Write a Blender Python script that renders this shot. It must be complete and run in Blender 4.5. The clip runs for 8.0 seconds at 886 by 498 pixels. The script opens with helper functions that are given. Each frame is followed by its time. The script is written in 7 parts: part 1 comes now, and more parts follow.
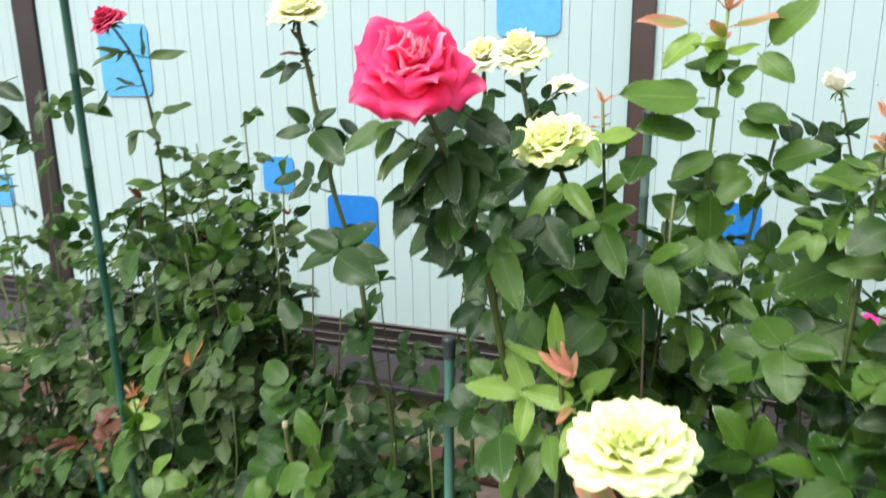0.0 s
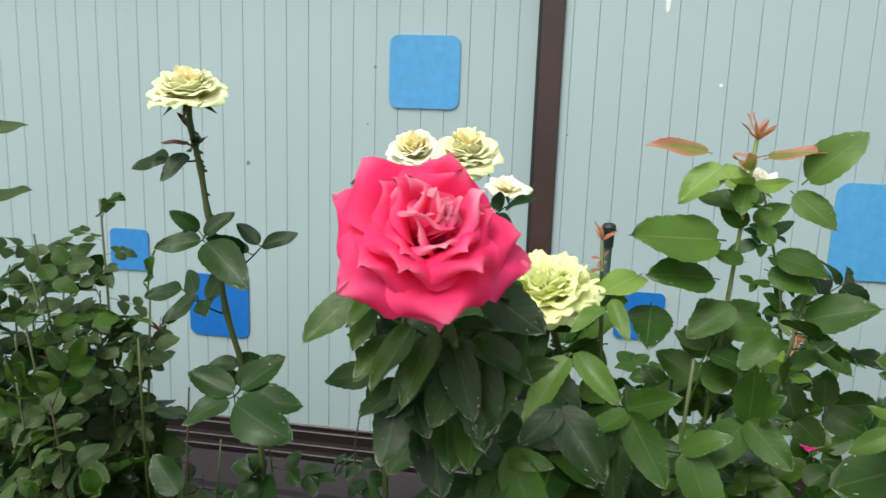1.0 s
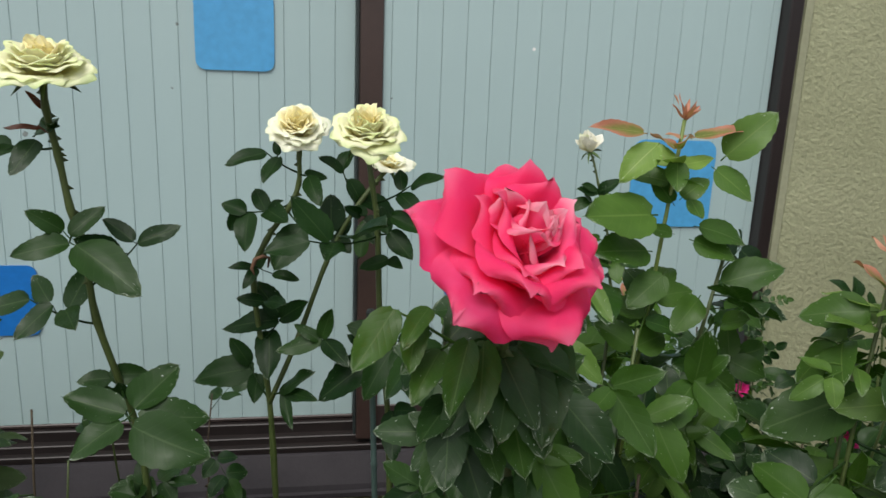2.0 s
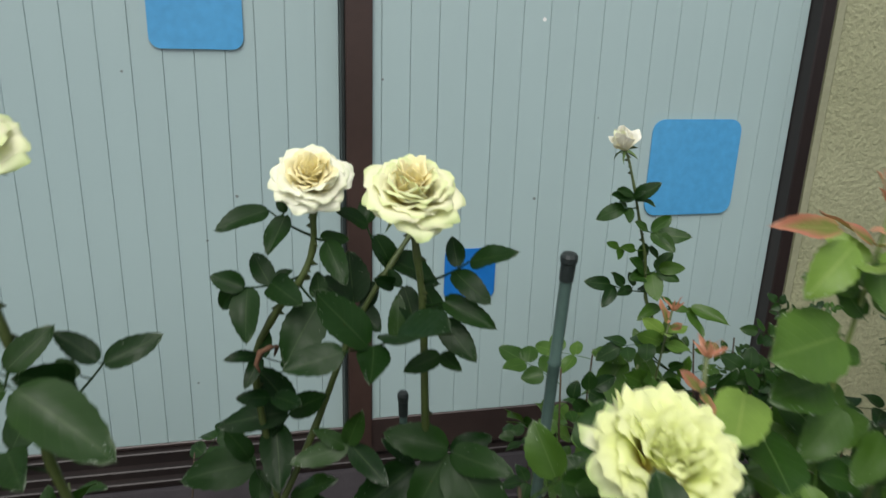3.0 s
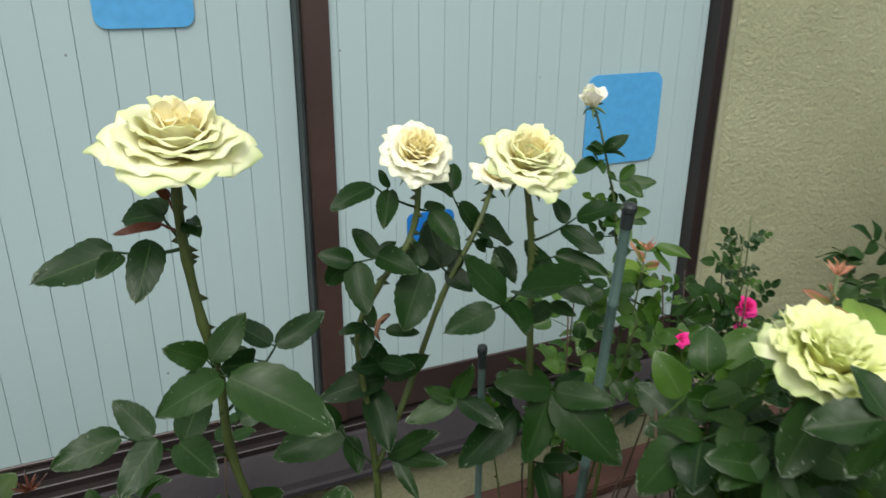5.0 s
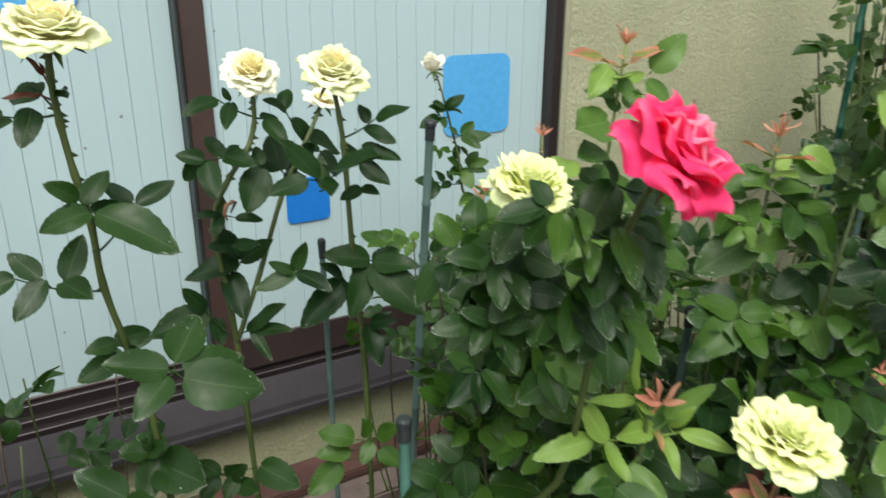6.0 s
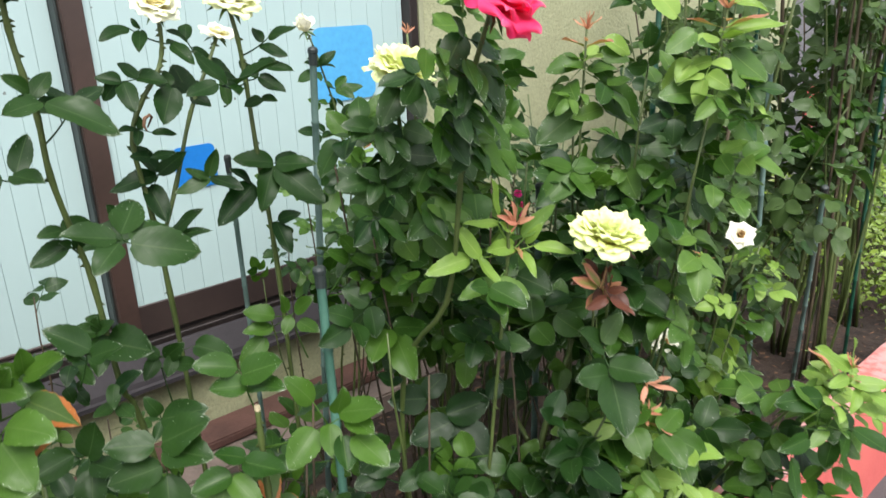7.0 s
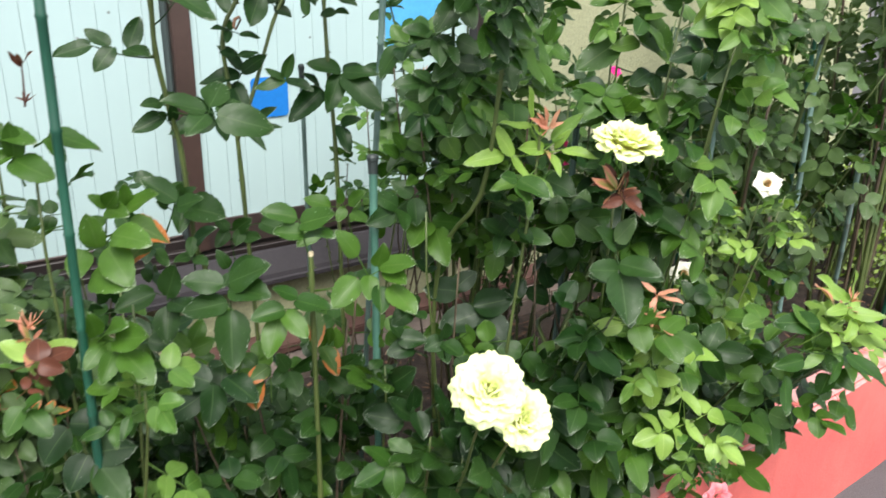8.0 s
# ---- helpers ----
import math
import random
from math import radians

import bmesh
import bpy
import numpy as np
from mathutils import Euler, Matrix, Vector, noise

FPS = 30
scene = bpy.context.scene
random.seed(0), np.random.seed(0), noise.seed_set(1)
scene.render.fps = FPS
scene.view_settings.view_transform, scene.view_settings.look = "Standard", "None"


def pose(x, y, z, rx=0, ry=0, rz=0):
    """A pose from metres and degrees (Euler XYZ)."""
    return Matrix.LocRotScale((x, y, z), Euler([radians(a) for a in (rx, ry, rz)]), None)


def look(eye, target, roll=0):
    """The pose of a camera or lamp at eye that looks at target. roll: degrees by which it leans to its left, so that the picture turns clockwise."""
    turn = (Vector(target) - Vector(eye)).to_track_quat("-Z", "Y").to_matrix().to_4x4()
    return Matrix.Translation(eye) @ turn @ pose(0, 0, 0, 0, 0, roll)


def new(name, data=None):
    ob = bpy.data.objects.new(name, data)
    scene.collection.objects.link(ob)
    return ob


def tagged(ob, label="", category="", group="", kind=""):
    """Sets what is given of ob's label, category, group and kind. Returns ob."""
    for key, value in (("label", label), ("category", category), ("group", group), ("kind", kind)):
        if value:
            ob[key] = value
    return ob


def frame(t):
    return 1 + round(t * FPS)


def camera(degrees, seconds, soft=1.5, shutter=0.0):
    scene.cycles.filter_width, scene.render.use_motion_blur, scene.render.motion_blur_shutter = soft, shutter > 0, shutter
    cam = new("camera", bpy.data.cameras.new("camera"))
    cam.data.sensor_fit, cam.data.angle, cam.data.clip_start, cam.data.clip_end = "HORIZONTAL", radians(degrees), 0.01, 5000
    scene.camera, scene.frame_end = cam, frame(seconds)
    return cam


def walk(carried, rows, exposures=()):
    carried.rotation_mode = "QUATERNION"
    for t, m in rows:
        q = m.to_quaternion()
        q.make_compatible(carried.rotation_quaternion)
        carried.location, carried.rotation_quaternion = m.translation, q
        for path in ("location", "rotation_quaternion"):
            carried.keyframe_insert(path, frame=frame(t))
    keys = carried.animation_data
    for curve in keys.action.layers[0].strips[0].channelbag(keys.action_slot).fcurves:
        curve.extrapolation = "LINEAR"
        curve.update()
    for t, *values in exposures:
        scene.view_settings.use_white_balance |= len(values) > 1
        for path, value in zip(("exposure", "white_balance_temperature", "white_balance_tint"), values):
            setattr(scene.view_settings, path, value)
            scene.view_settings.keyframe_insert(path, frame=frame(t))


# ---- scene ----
cam = camera(61.7, 8.0, shutter=0.3)
PATH = [
    (0, (0.317, 0.416, 1.703), (-0.388, 2.22, 1.204), -0.8),
    (0.5, (0.196, 0.548, 1.759), (-0.329, 2.438, 1.368), -0.4),
    (1, (0.103, 0.636, 1.779), (-0.217, 2.574, 1.404), 2.0),
    (1.5, (-0.026, 0.669, 1.784), (-0.08, 2.631, 1.402), 2.1),
    (1.7, (-0.06, 0.671, 1.791), (0.092, 2.62, 1.37), 2.2),
    (2.8, (-0.186, 0.875, 1.874), (0.236, 2.741, 1.291), 2.4),
    (3, (-0.185, 0.996, 1.902), (0.245, 2.845, 1.272), 1.9),
    (3.5, (-0.194, 1.165, 1.927), (0.342, 2.979, 1.278), 2.2),
    (4, (-0.289, 1.2, 1.922), (0.316, 2.971, 1.219), 2.1),
    (4.2, (-0.331, 1.182, 1.922), (0.294, 2.939, 1.199), 1.9),
    (5.3, (-0.496, 0.925, 1.914), (0.35, 2.597, 1.213), 0.5),
    (5.5, (-0.493, 0.844, 1.886), (0.4, 2.498, 1.203), 0.8),
    (6, (-0.5, 0.67, 1.835), (0.476, 2.282, 1.166), 0.2),
    (6.5, (-0.613, 0.521, 1.766), (0.539, 2.033, 1.145), -0.4),
    (7, (-0.709, 0.424, 1.697), (0.539, 1.849, 1.055), -2.3),
    (7.5, (-0.76, 0.309, 1.639), (0.47, 1.752, 1.004), 0.7),
    (8, (-0.826, 0.227, 1.589), (0.3, 1.737, 0.915), 1.3),
]
walk(cam, [(t, look(eye, target, roll)) for t, eye, target, roll in PATH],
     exposures=[(0, 1.25), (0.5, 1.0), (1.0, 0.57), (1.5, 0.25), (3.0, 0.10), (3.5, 0.05), (4.2, 0.00), (5.3, 0.50), (5.5, 0.55), (6.0, 0.75),
                (6.5, 1.0), (7.0, 1.19), (8.0, 1.42)])

# ---- light ----
world = bpy.data.worlds.new("overcast_sky")
scene.world = world
world.use_nodes = True
wn, wl = world.node_tree.nodes, world.node_tree.links
sky = wn.new("ShaderNodeTexSky")
sky.sky_type = "NISHITA"
sky.sun_disc = False
SUN_EL, SUN_AZ = 58.0, 205.0
sky.sun_elevation, sky.sun_rotation = radians(SUN_EL), radians(SUN_AZ)
sky.dust_density, sky.air_density = 4.0, 1.0
grey = wn.new("ShaderNodeHueSaturation")
grey.inputs["Saturation"].default_value = 0.35
wl.new(sky.outputs[0], grey.inputs["Color"])
wl.new(grey.outputs[0], wn["Background"].inputs["Color"])
wn["Background"].inputs["Strength"].default_value = 0.15
sun = new("sun", bpy.data.lights.new("sun", "SUN"))
sun.data.energy, sun.data.angle, sun.data.color = 1.4, radians(35), (1.0, 0.97, 0.92)
az, el = radians(SUN_AZ), radians(SUN_EL)
sun.matrix_world = look((0, 0, 6), (-math.sin(az) * math.cos(el), -math.cos(az) * math.cos(el), 6 - math.sin(el)))


# ---- materials ----
def mat(name, rough=0.6, metal=0.0, spec=0.5):
    m = bpy.data.materials.new(name)
    m.use_nodes = True
    n, l = m.node_tree.nodes, m.node_tree.links
    b = n["Principled BSDF"]
    b.inputs["Roughness"].default_value, b.inputs["Metallic"].default_value = rough, metal
    b.inputs["Specular IOR Level"].default_value = spec
    return m, n, l, b


def noise_node(n, l, scale, detail=4.0, coords="Object", rough=0.55):
    tc = n.new("ShaderNodeTexCoord")
    t = n.new("ShaderNodeTexNoise")
    t.inputs["Scale"].default_value, t.inputs["Detail"].default_value, t.inputs["Roughness"].default_value = scale, detail, rough
    l.new(tc.outputs[coords], t.inputs["Vector"])
    return t


def ramp(n, l, src, stops):
    r = n.new("ShaderNodeValToRGB")
    e = r.color_ramp.elements
    while len(e) < len(stops):
        e.new(0.5)
    for k, (p, c) in enumerate(stops):
        e[k].position, e[k].color = p, (*c, 1.0)
    l.new(src, r.inputs["Fac"])
    return r


def mixed(n, l, fac, a, b, mode="MIX"):
    m = n.new("ShaderNodeMixRGB")
    m.blend_type = mode
    for sock, v in zip(m.inputs, (fac, a, b)):
        if isinstance(v, (int, float)):
            sock.default_value = v
        elif isinstance(v, tuple):
            sock.default_value = (*v, 1.0)
        else:
            l.new(v, sock)
    return m.outputs[0]


def bump(n, l, b, src, strength, dist):
    k = n.new("ShaderNodeBump")
    k.inputs["Strength"].default_value, k.inputs["Distance"].default_value = strength, dist
    l.new(src, k.inputs["Height"])
    l.new(k.outputs[0], b.inputs["Normal"])


def surface(name, dark, light, scale, rough, bump_scale=0, bump_h=0.001, fine=None, metal=0.0, spec=0.5, spread=0.0, grain=0.35):
    """Two scales of colour variation, relief, and a shift from piece to piece."""
    m, n, l, b = mat(name, rough, metal, spec)
    a = noise_node(n, l, scale)
    c = ramp(n, l, a.outputs[0], [(0.3, dark), (0.7, light)]).outputs[0]
    f = noise_node(n, l, fine or scale * 14, 3)
    c = mixed(n, l, grain, c, ramp(n, l, f.outputs[0], [(0.3, (0.72, 0.72, 0.72)), (0.75, (1.15, 1.15, 1.15))]).outputs[0], "MULTIPLY")
    if spread:
        info = n.new("ShaderNodeObjectInfo")
        c = mixed(n, l, 1.0, c, ramp(n, l, info.outputs["Random"], [(0.0, (1 - spread,) * 3), (1.0, (1 + spread,) * 3)]).outputs[0], "MULTIPLY")
    l.new(c, b.inputs["Base Color"])
    if bump_scale:
        bump(n, l, b, noise_node(n, l, bump_scale, 5).outputs[0], 0.8, bump_h)
    return m


def math_nodes(n, l):
    def node(op, a, v=0.0):
        k = n.new("ShaderNodeMath")
        k.operation = op
        for sock, x in zip(k.inputs, (a, v)):
            if isinstance(x, (int, float)):
                sock.default_value = x
            else:
                l.new(x, sock)
        return k.outputs[0]
    return node


def leaf_material(name, dark, light, vein, flush=None, rough=0.38, at=(0.45, 0.85), crust_glint=0.6, spec=0.27):
    """Satin leaf: pale midrib, faint side veins that dent the blade, spray crust and painted glints at the tip."""
    m, n, l, b = mat(name, rough, 0.0, spec)
    calc = math_nodes(n, l)
    info = n.new("ShaderNodeObjectInfo")
    geo = n.new("ShaderNodeNewGeometry")
    pick = calc("FRACT", calc("ADD", info.outputs["Random"], calc("MULTIPLY", geo.outputs["Random Per Island"], 0.35)))
    c = ramp(n, l, pick, [(0.0, dark), (1.0, light)]).outputs[0]

    def blade_noise(scale, detail, rough_=0.55):
        k = noise_node(n, l, scale, detail, "UV", rough_)
        k.noise_dimensions = "4D"
        l.new(calc("MULTIPLY", pick, 37.0), k.inputs["W"])
        return k.outputs[0]
    c = mixed(n, l, 0.32, c, ramp(n, l, blade_noise(2.2, 3), [(0.3, (0.62, 0.66, 0.6)), (0.7, (1.3, 1.25, 1.2))]).outputs[0], "MULTIPLY")
    uv = n.new("ShaderNodeTexCoord")
    sep = n.new("ShaderNodeSeparateXYZ")
    l.new(uv.outputs["UV"], sep.inputs[0])
    across = calc("ABSOLUTE", calc("SUBTRACT", sep.outputs["Y"], 0.5))
    mid = calc("LESS_THAN", across, 0.020)
    saw = calc("FRACT", calc("MULTIPLY", calc("SUBTRACT", sep.outputs["X"], calc("MULTIPLY", across, 0.55)), 7.0))
    dent = calc("ABSOLUTE", calc("SUBTRACT", saw, 0.5))
    c = mixed(n, l, calc("MULTIPLY", calc("GREATER_THAN", dent, 0.455), 0.10), c, vein)
    c = mixed(n, l, calc("MULTIPLY", mid, 0.5), c, vein)
    if flush:
        blot = calc("ADD", calc("MULTIPLY", sep.outputs["X"], 0.6), calc("MULTIPLY", blade_noise(3, 2), 0.6))
        edge = ramp(n, l, calc("ADD", blot, across), [(at[0], (0, 0, 0)), (at[1], (1, 1, 1))]).outputs[0]
        c = mixed(n, l, edge, c, flush)
    out = calc("ADD", calc("MULTIPLY", across, 0.55), calc("MULTIPLY", calc("POWER", sep.outputs["X"], 4.0), 0.5))
    # Spray crust and white dots; glints are painted into both as pale colour.
    crust = ramp(n, l, calc("ADD", out, calc("MULTIPLY", blade_noise(5, 5, 0.75), 0.62)), [(0.80, (0, 0, 0)), (0.98, (1, 1, 1))]).outputs[0]
    c = mixed(n, l, calc("MULTIPLY", crust, crust_glint * 0.6), c, (0.34, 0.39, 0.30))
    glints = calc("GREATER_THAN", calc("ADD", blade_noise(15, 3, 0.6), calc("MULTIPLY", out, 0.24)), 0.752)
    c = mixed(n, l, calc("MULTIPLY", glints, crust_glint), c, (0.62, 0.68, 0.62))
    l.new(c, b.inputs["Base Color"])
    l.new(ramp(n, l, blade_noise(6, 3), [(0.3, (rough - 0.07,) * 3), (0.7, (rough + 0.13,) * 3)]).outputs[0], b.inputs["Roughness"])
    hgt = calc("ADD", calc("MULTIPLY", calc("SUBTRACT", 1.0, calc("POWER", calc("MULTIPLY", dent, 2.0), 4.0)), 0.8), calc("MULTIPLY", blade_noise(9, 3), 0.8))
    bump(n, l, b, hgt, 0.4, 0.0003)
    tr = n.new("ShaderNodeBsdfTranslucent")
    l.new(mixed(n, l, 1.0, c, (1.4, 1.6, 0.75), "MULTIPLY"), tr.inputs["Color"])
    mx = n.new("ShaderNodeMixShader")
    mx.inputs[0].default_value = 0.26
    l.new(b.outputs[0], mx.inputs[1])
    l.new(tr.outputs[0], mx.inputs[2])
    l.new(mx.outputs[0], n["Material Output"].inputs["Surface"])
    return m


def petal_material(name, base, tip, tint, trans=0.45, rim=None):
    """base at the claw, tip at the rim; tint blotches of the rim."""
    m, n, l, b = mat(name, 0.55, 0.0, 0.25)
    uv = n.new("ShaderNodeTexCoord")
    sep = n.new("ShaderNodeSeparateXYZ")
    l.new(uv.outputs["UV"], sep.inputs[0])
    c = ramp(n, l, sep.outputs["X"], [(0.12, base), (0.62, tip)]).outputs[0]
    nz = noise_node(n, l, 40, 3)
    c = mixed(n, l, ramp(n, l, nz.outputs[0], [(0.42, (0, 0, 0)), (0.78, (0.7, 0.7, 0.7))]).outputs[0], c, tint)
    if rim:
        c = mixed(n, l, ramp(n, l, sep.outputs["X"], [(0.80, (0, 0, 0)), (0.99, (0.85, 0.85, 0.85))]).outputs[0], c, rim)
    info = n.new("ShaderNodeObjectInfo")
    c = mixed(n, l, 1.0, c, ramp(n, l, info.outputs["Random"], [(0, (0.96, 0.955, 0.95)), (1, (1.02, 1.02, 1.02))]).outputs[0], "MULTIPLY")
    l.new(c, b.inputs["Base Color"])
    wave = n.new("ShaderNodeTexNoise")
    mp = n.new("ShaderNodeMapping")
    mp.inputs["Scale"].default_value = (3, 45, 1)
    l.new(uv.outputs["UV"], mp.inputs[0])
    l.new(mp.outputs[0], wave.inputs["Vector"])
    bump(n, l, b, wave.outputs[0], 0.35, 0.0008)
    tr = n.new("ShaderNodeBsdfTranslucent")
    l.new(c, tr.inputs["Color"])
    mx = n.new("ShaderNodeMixShader")
    mx.inputs[0].default_value = trans
    l.new(b.outputs[0], mx.inputs[1])
    l.new(tr.outputs[0], mx.inputs[2])
    l.new(mx.outputs[0], n["Material Output"].inputs["Surface"])
    return m


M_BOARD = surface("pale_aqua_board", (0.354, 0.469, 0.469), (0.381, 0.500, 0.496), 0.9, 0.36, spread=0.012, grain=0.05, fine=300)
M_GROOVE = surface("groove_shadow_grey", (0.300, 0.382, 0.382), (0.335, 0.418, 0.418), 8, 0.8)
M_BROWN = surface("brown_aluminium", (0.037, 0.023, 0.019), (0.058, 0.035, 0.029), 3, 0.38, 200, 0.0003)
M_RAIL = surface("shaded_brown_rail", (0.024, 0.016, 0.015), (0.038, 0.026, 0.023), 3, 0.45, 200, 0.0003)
M_DARKB = surface("dark_brown_aluminium", (0.015, 0.010, 0.010), (0.024, 0.016, 0.015), 3, 0.42, 200, 0.0003)
# Frame brown darkened in its colour to offset light on the tracks' upward faces.
M_TRACK = surface("darkened_brown_track", (0.009, 0.006, 0.006), (0.016, 0.011, 0.010), 6, 0.5, 160, 0.0004)
M_SILL = surface("weathered_sill_metal", (0.024, 0.022, 0.025), (0.040, 0.036, 0.040), 5, 0.7, 160, 0.0005, spec=0.2)
M_STICK_L = surface("light_blue_plate", (0.074, 0.330, 0.615), (0.086, 0.354, 0.640), 3, 0.35)
M_STICK_D = surface("strong_blue_plate", (0.010, 0.150, 0.49), (0.014, 0.168, 0.52), 3, 0.35)
M_STICK_M = surface("mid_blue_plate", (0.034, 0.230, 0.555), (0.042, 0.250, 0.58), 3, 0.35)
M_STUCCO = surface("cream_stucco", (0.306, 0.318, 0.188), (0.352, 0.364, 0.224), 2.5, 0.9, 75, 0.009, fine=95, grain=0.5)
M_TRIM = surface("smooth_cream_render", (0.272, 0.282, 0.178), (0.312, 0.320, 0.210), 5, 0.85, 120, 0.001)
M_STEP = surface("stained_concrete_step", (0.100, 0.076, 0.066), (0.185, 0.142, 0.120), 6, 0.9, 60, 0.004)
M_TERRA = surface("dark_terracotta", (0.060, 0.027, 0.021), (0.105, 0.049, 0.038), 8, 0.8, 90, 0.003)
M_SOIL = surface("dark_soil", (0.012, 0.008, 0.006), (0.045, 0.028, 0.02), 16, 1.0, 55, 0.02)
M_MULCH = surface("brown_leaf_litter", (0.05, 0.025, 0.015), (0.17, 0.09, 0.05), 20, 0.9)
M_ASPHALT = surface("grey_asphalt", (0.068, 0.064, 0.067), (0.086, 0.082, 0.086), 3, 0.9, 220, 0.004, fine=160, grain=0.8)
M_STAKE = surface("green_plastic_stake", (0.008, 0.060, 0.036), (0.013, 0.088, 0.052), 5, 0.38, 60, 0.0005, spread=0.15)
M_STAKE_MID = surface("bleached_green_stake", (0.045, 0.125, 0.092), (0.068, 0.165, 0.125), 5, 0.42, 60, 0.0005)
M_STAKE_OLD = surface("faded_grey_green_stake", (0.075, 0.140, 0.120), (0.125, 0.195, 0.175), 6, 0.5, 60, 0.0005, spread=0.2)
M_CAP = surface("black_plastic_cap", (0.012, 0.018, 0.018), (0.025, 0.035, 0.033), 6, 0.5)
M_CANE = surface("green_rose_cane", (0.040, 0.062, 0.013), (0.085, 0.118, 0.032), 10, 0.5, 80, 0.0008)
M_CANE_OLD = surface("woody_brown_cane", (0.032, 0.022, 0.014), (0.075, 0.055, 0.028), 12, 0.8, 70, 0.002)
M_CANE_Y = surface("young_green_shoot", (0.111, 0.170, 0.034), (0.170, 0.230, 0.051), 10, 0.5, 80, 0.0005)
M_SEPAL = surface("green_sepal", (0.06, 0.12, 0.03), (0.12, 0.2, 0.05), 20, 0.6)
M_CUT = surface("pale_cut_wood", (0.50, 0.42, 0.26), (0.62, 0.54, 0.36), 60, 0.8)
M_DEAD = surface("dry_brown_leaf", (0.07, 0.035, 0.02), (0.16, 0.08, 0.04), 60, 0.8)
L_DARK = leaf_material("deep_green_rose_leaf", (0.007, 0.028, 0.006), (0.022, 0.060, 0.010), (0.060, 0.105, 0.035), rough=0.40)
L_DEEP = leaf_material("blackish_green_rose_leaf", (0.0045, 0.021, 0.004), (0.013, 0.042, 0.007), (0.040, 0.075, 0.025), rough=0.40, crust_glint=0.28, spec=0.18)
L_MID = leaf_material("green_rose_leaf", (0.015, 0.052, 0.006), (0.052, 0.118, 0.014), (0.085, 0.145, 0.04), rough=0.40)
L_GREY = leaf_material("dull_green_rose_leaf", (0.026, 0.060, 0.016), (0.068, 0.115, 0.034), (0.08, 0.12, 0.05), rough=0.46)
L_YOUNG = leaf_material("young_yellow_green_leaf", (0.145, 0.250, 0.040), (0.225, 0.345, 0.080), (0.30, 0.38, 0.11))
L_FRESH = leaf_material("fresh_green_rose_leaf", (0.050, 0.118, 0.018), (0.100, 0.185, 0.034), (0.15, 0.23, 0.06))
L_FLUSH = leaf_material("young_leaf_flushed_red", (0.14, 0.17, 0.035), (0.22, 0.22, 0.06), (0.35, 0.30, 0.12), flush=(0.44, 0.18, 0.12), at=(0.58, 1.05))
L_CORAL = leaf_material("coral_shoot_leaf", (0.46, 0.18, 0.12), (0.55, 0.28, 0.19), (0.62, 0.36, 0.26), crust_glint=0.1)
L_RED = leaf_material("dark_red_young_leaf", (0.062, 0.022, 0.014), (0.115, 0.040, 0.024), (0.18, 0.07, 0.05))
L_SICK = leaf_material("yellowing_spotted_leaf", (0.030, 0.070, 0.014), (0.065, 0.11, 0.024), (0.12, 0.15, 0.05), flush=(0.30, 0.10, 0.025), at=(0.95, 1.1))
P_PINK = petal_material("hot_pink_petal", (0.90, 0.10, 0.20), (0.96, 0.043, 0.190), (0.97, 0.11, 0.30), trans=0.48, rim=(0.98, 0.22, 0.38))
P_PINKIN = petal_material("pink_inner_petal", (0.88, 0.03, 0.12), (0.96, 0.085, 0.25), (0.96, 0.24, 0.40), trans=0.40, rim=(0.98, 0.52, 0.62))
P_CREAM = petal_material("cream_petal", (1.0, 0.86, 0.30), (0.96, 0.96, 0.68), (0.93, 0.95, 0.62), trans=0.28, rim=(0.76, 0.87, 0.42))
P_APRI = petal_material("apricot_cream_petal", (1.0, 0.84, 0.38), (1.0, 0.93, 0.56), (1.0, 0.95, 0.70), trans=0.28)
P_IVORY = petal_material("ivory_petal", (1.0, 0.88, 0.42), (0.98, 0.98, 0.80), (0.97, 0.98, 0.78), trans=0.28, rim=(0.88, 0.94, 0.66))
P_GREEN = petal_material("greenish_cream_petal", (0.98, 0.88, 0.34), (0.94, 0.97, 0.66), (0.84, 0.92, 0.50), trans=0.32, rim=(0.62, 0.78, 0.30))
P_LIME = petal_material("pale_lime_petal", (0.95, 0.84, 0.24), (0.87, 0.92, 0.47), (0.80, 0.89, 0.38), trans=0.32, rim=(0.86, 0.91, 0.50))
P_WHITE = petal_material("white_petal", (0.96, 0.92, 0.66), (0.97, 0.96, 0.84), (0.95, 0.94, 0.80), trans=0.32)
P_SPENT = petal_material("browned_heart_petal", (0.25, 0.13, 0.05), (0.45, 0.28, 0.12), (0.6, 0.45, 0.25))
P_MAGENTA = petal_material("magenta_petal", (0.74, 0.02, 0.22), (0.84, 0.035, 0.30), (0.88, 0.09, 0.40), trans=0.3)
P_ROSE = petal_material("faded_crimson_petal", (0.50, 0.02, 0.07), (0.64, 0.03, 0.12), (0.70, 0.16, 0.26))
P_PALE = petal_material("pale_pink_petal", (0.82, 0.55, 0.42), (0.80, 0.25, 0.30), (0.85, 0.5, 0.5))


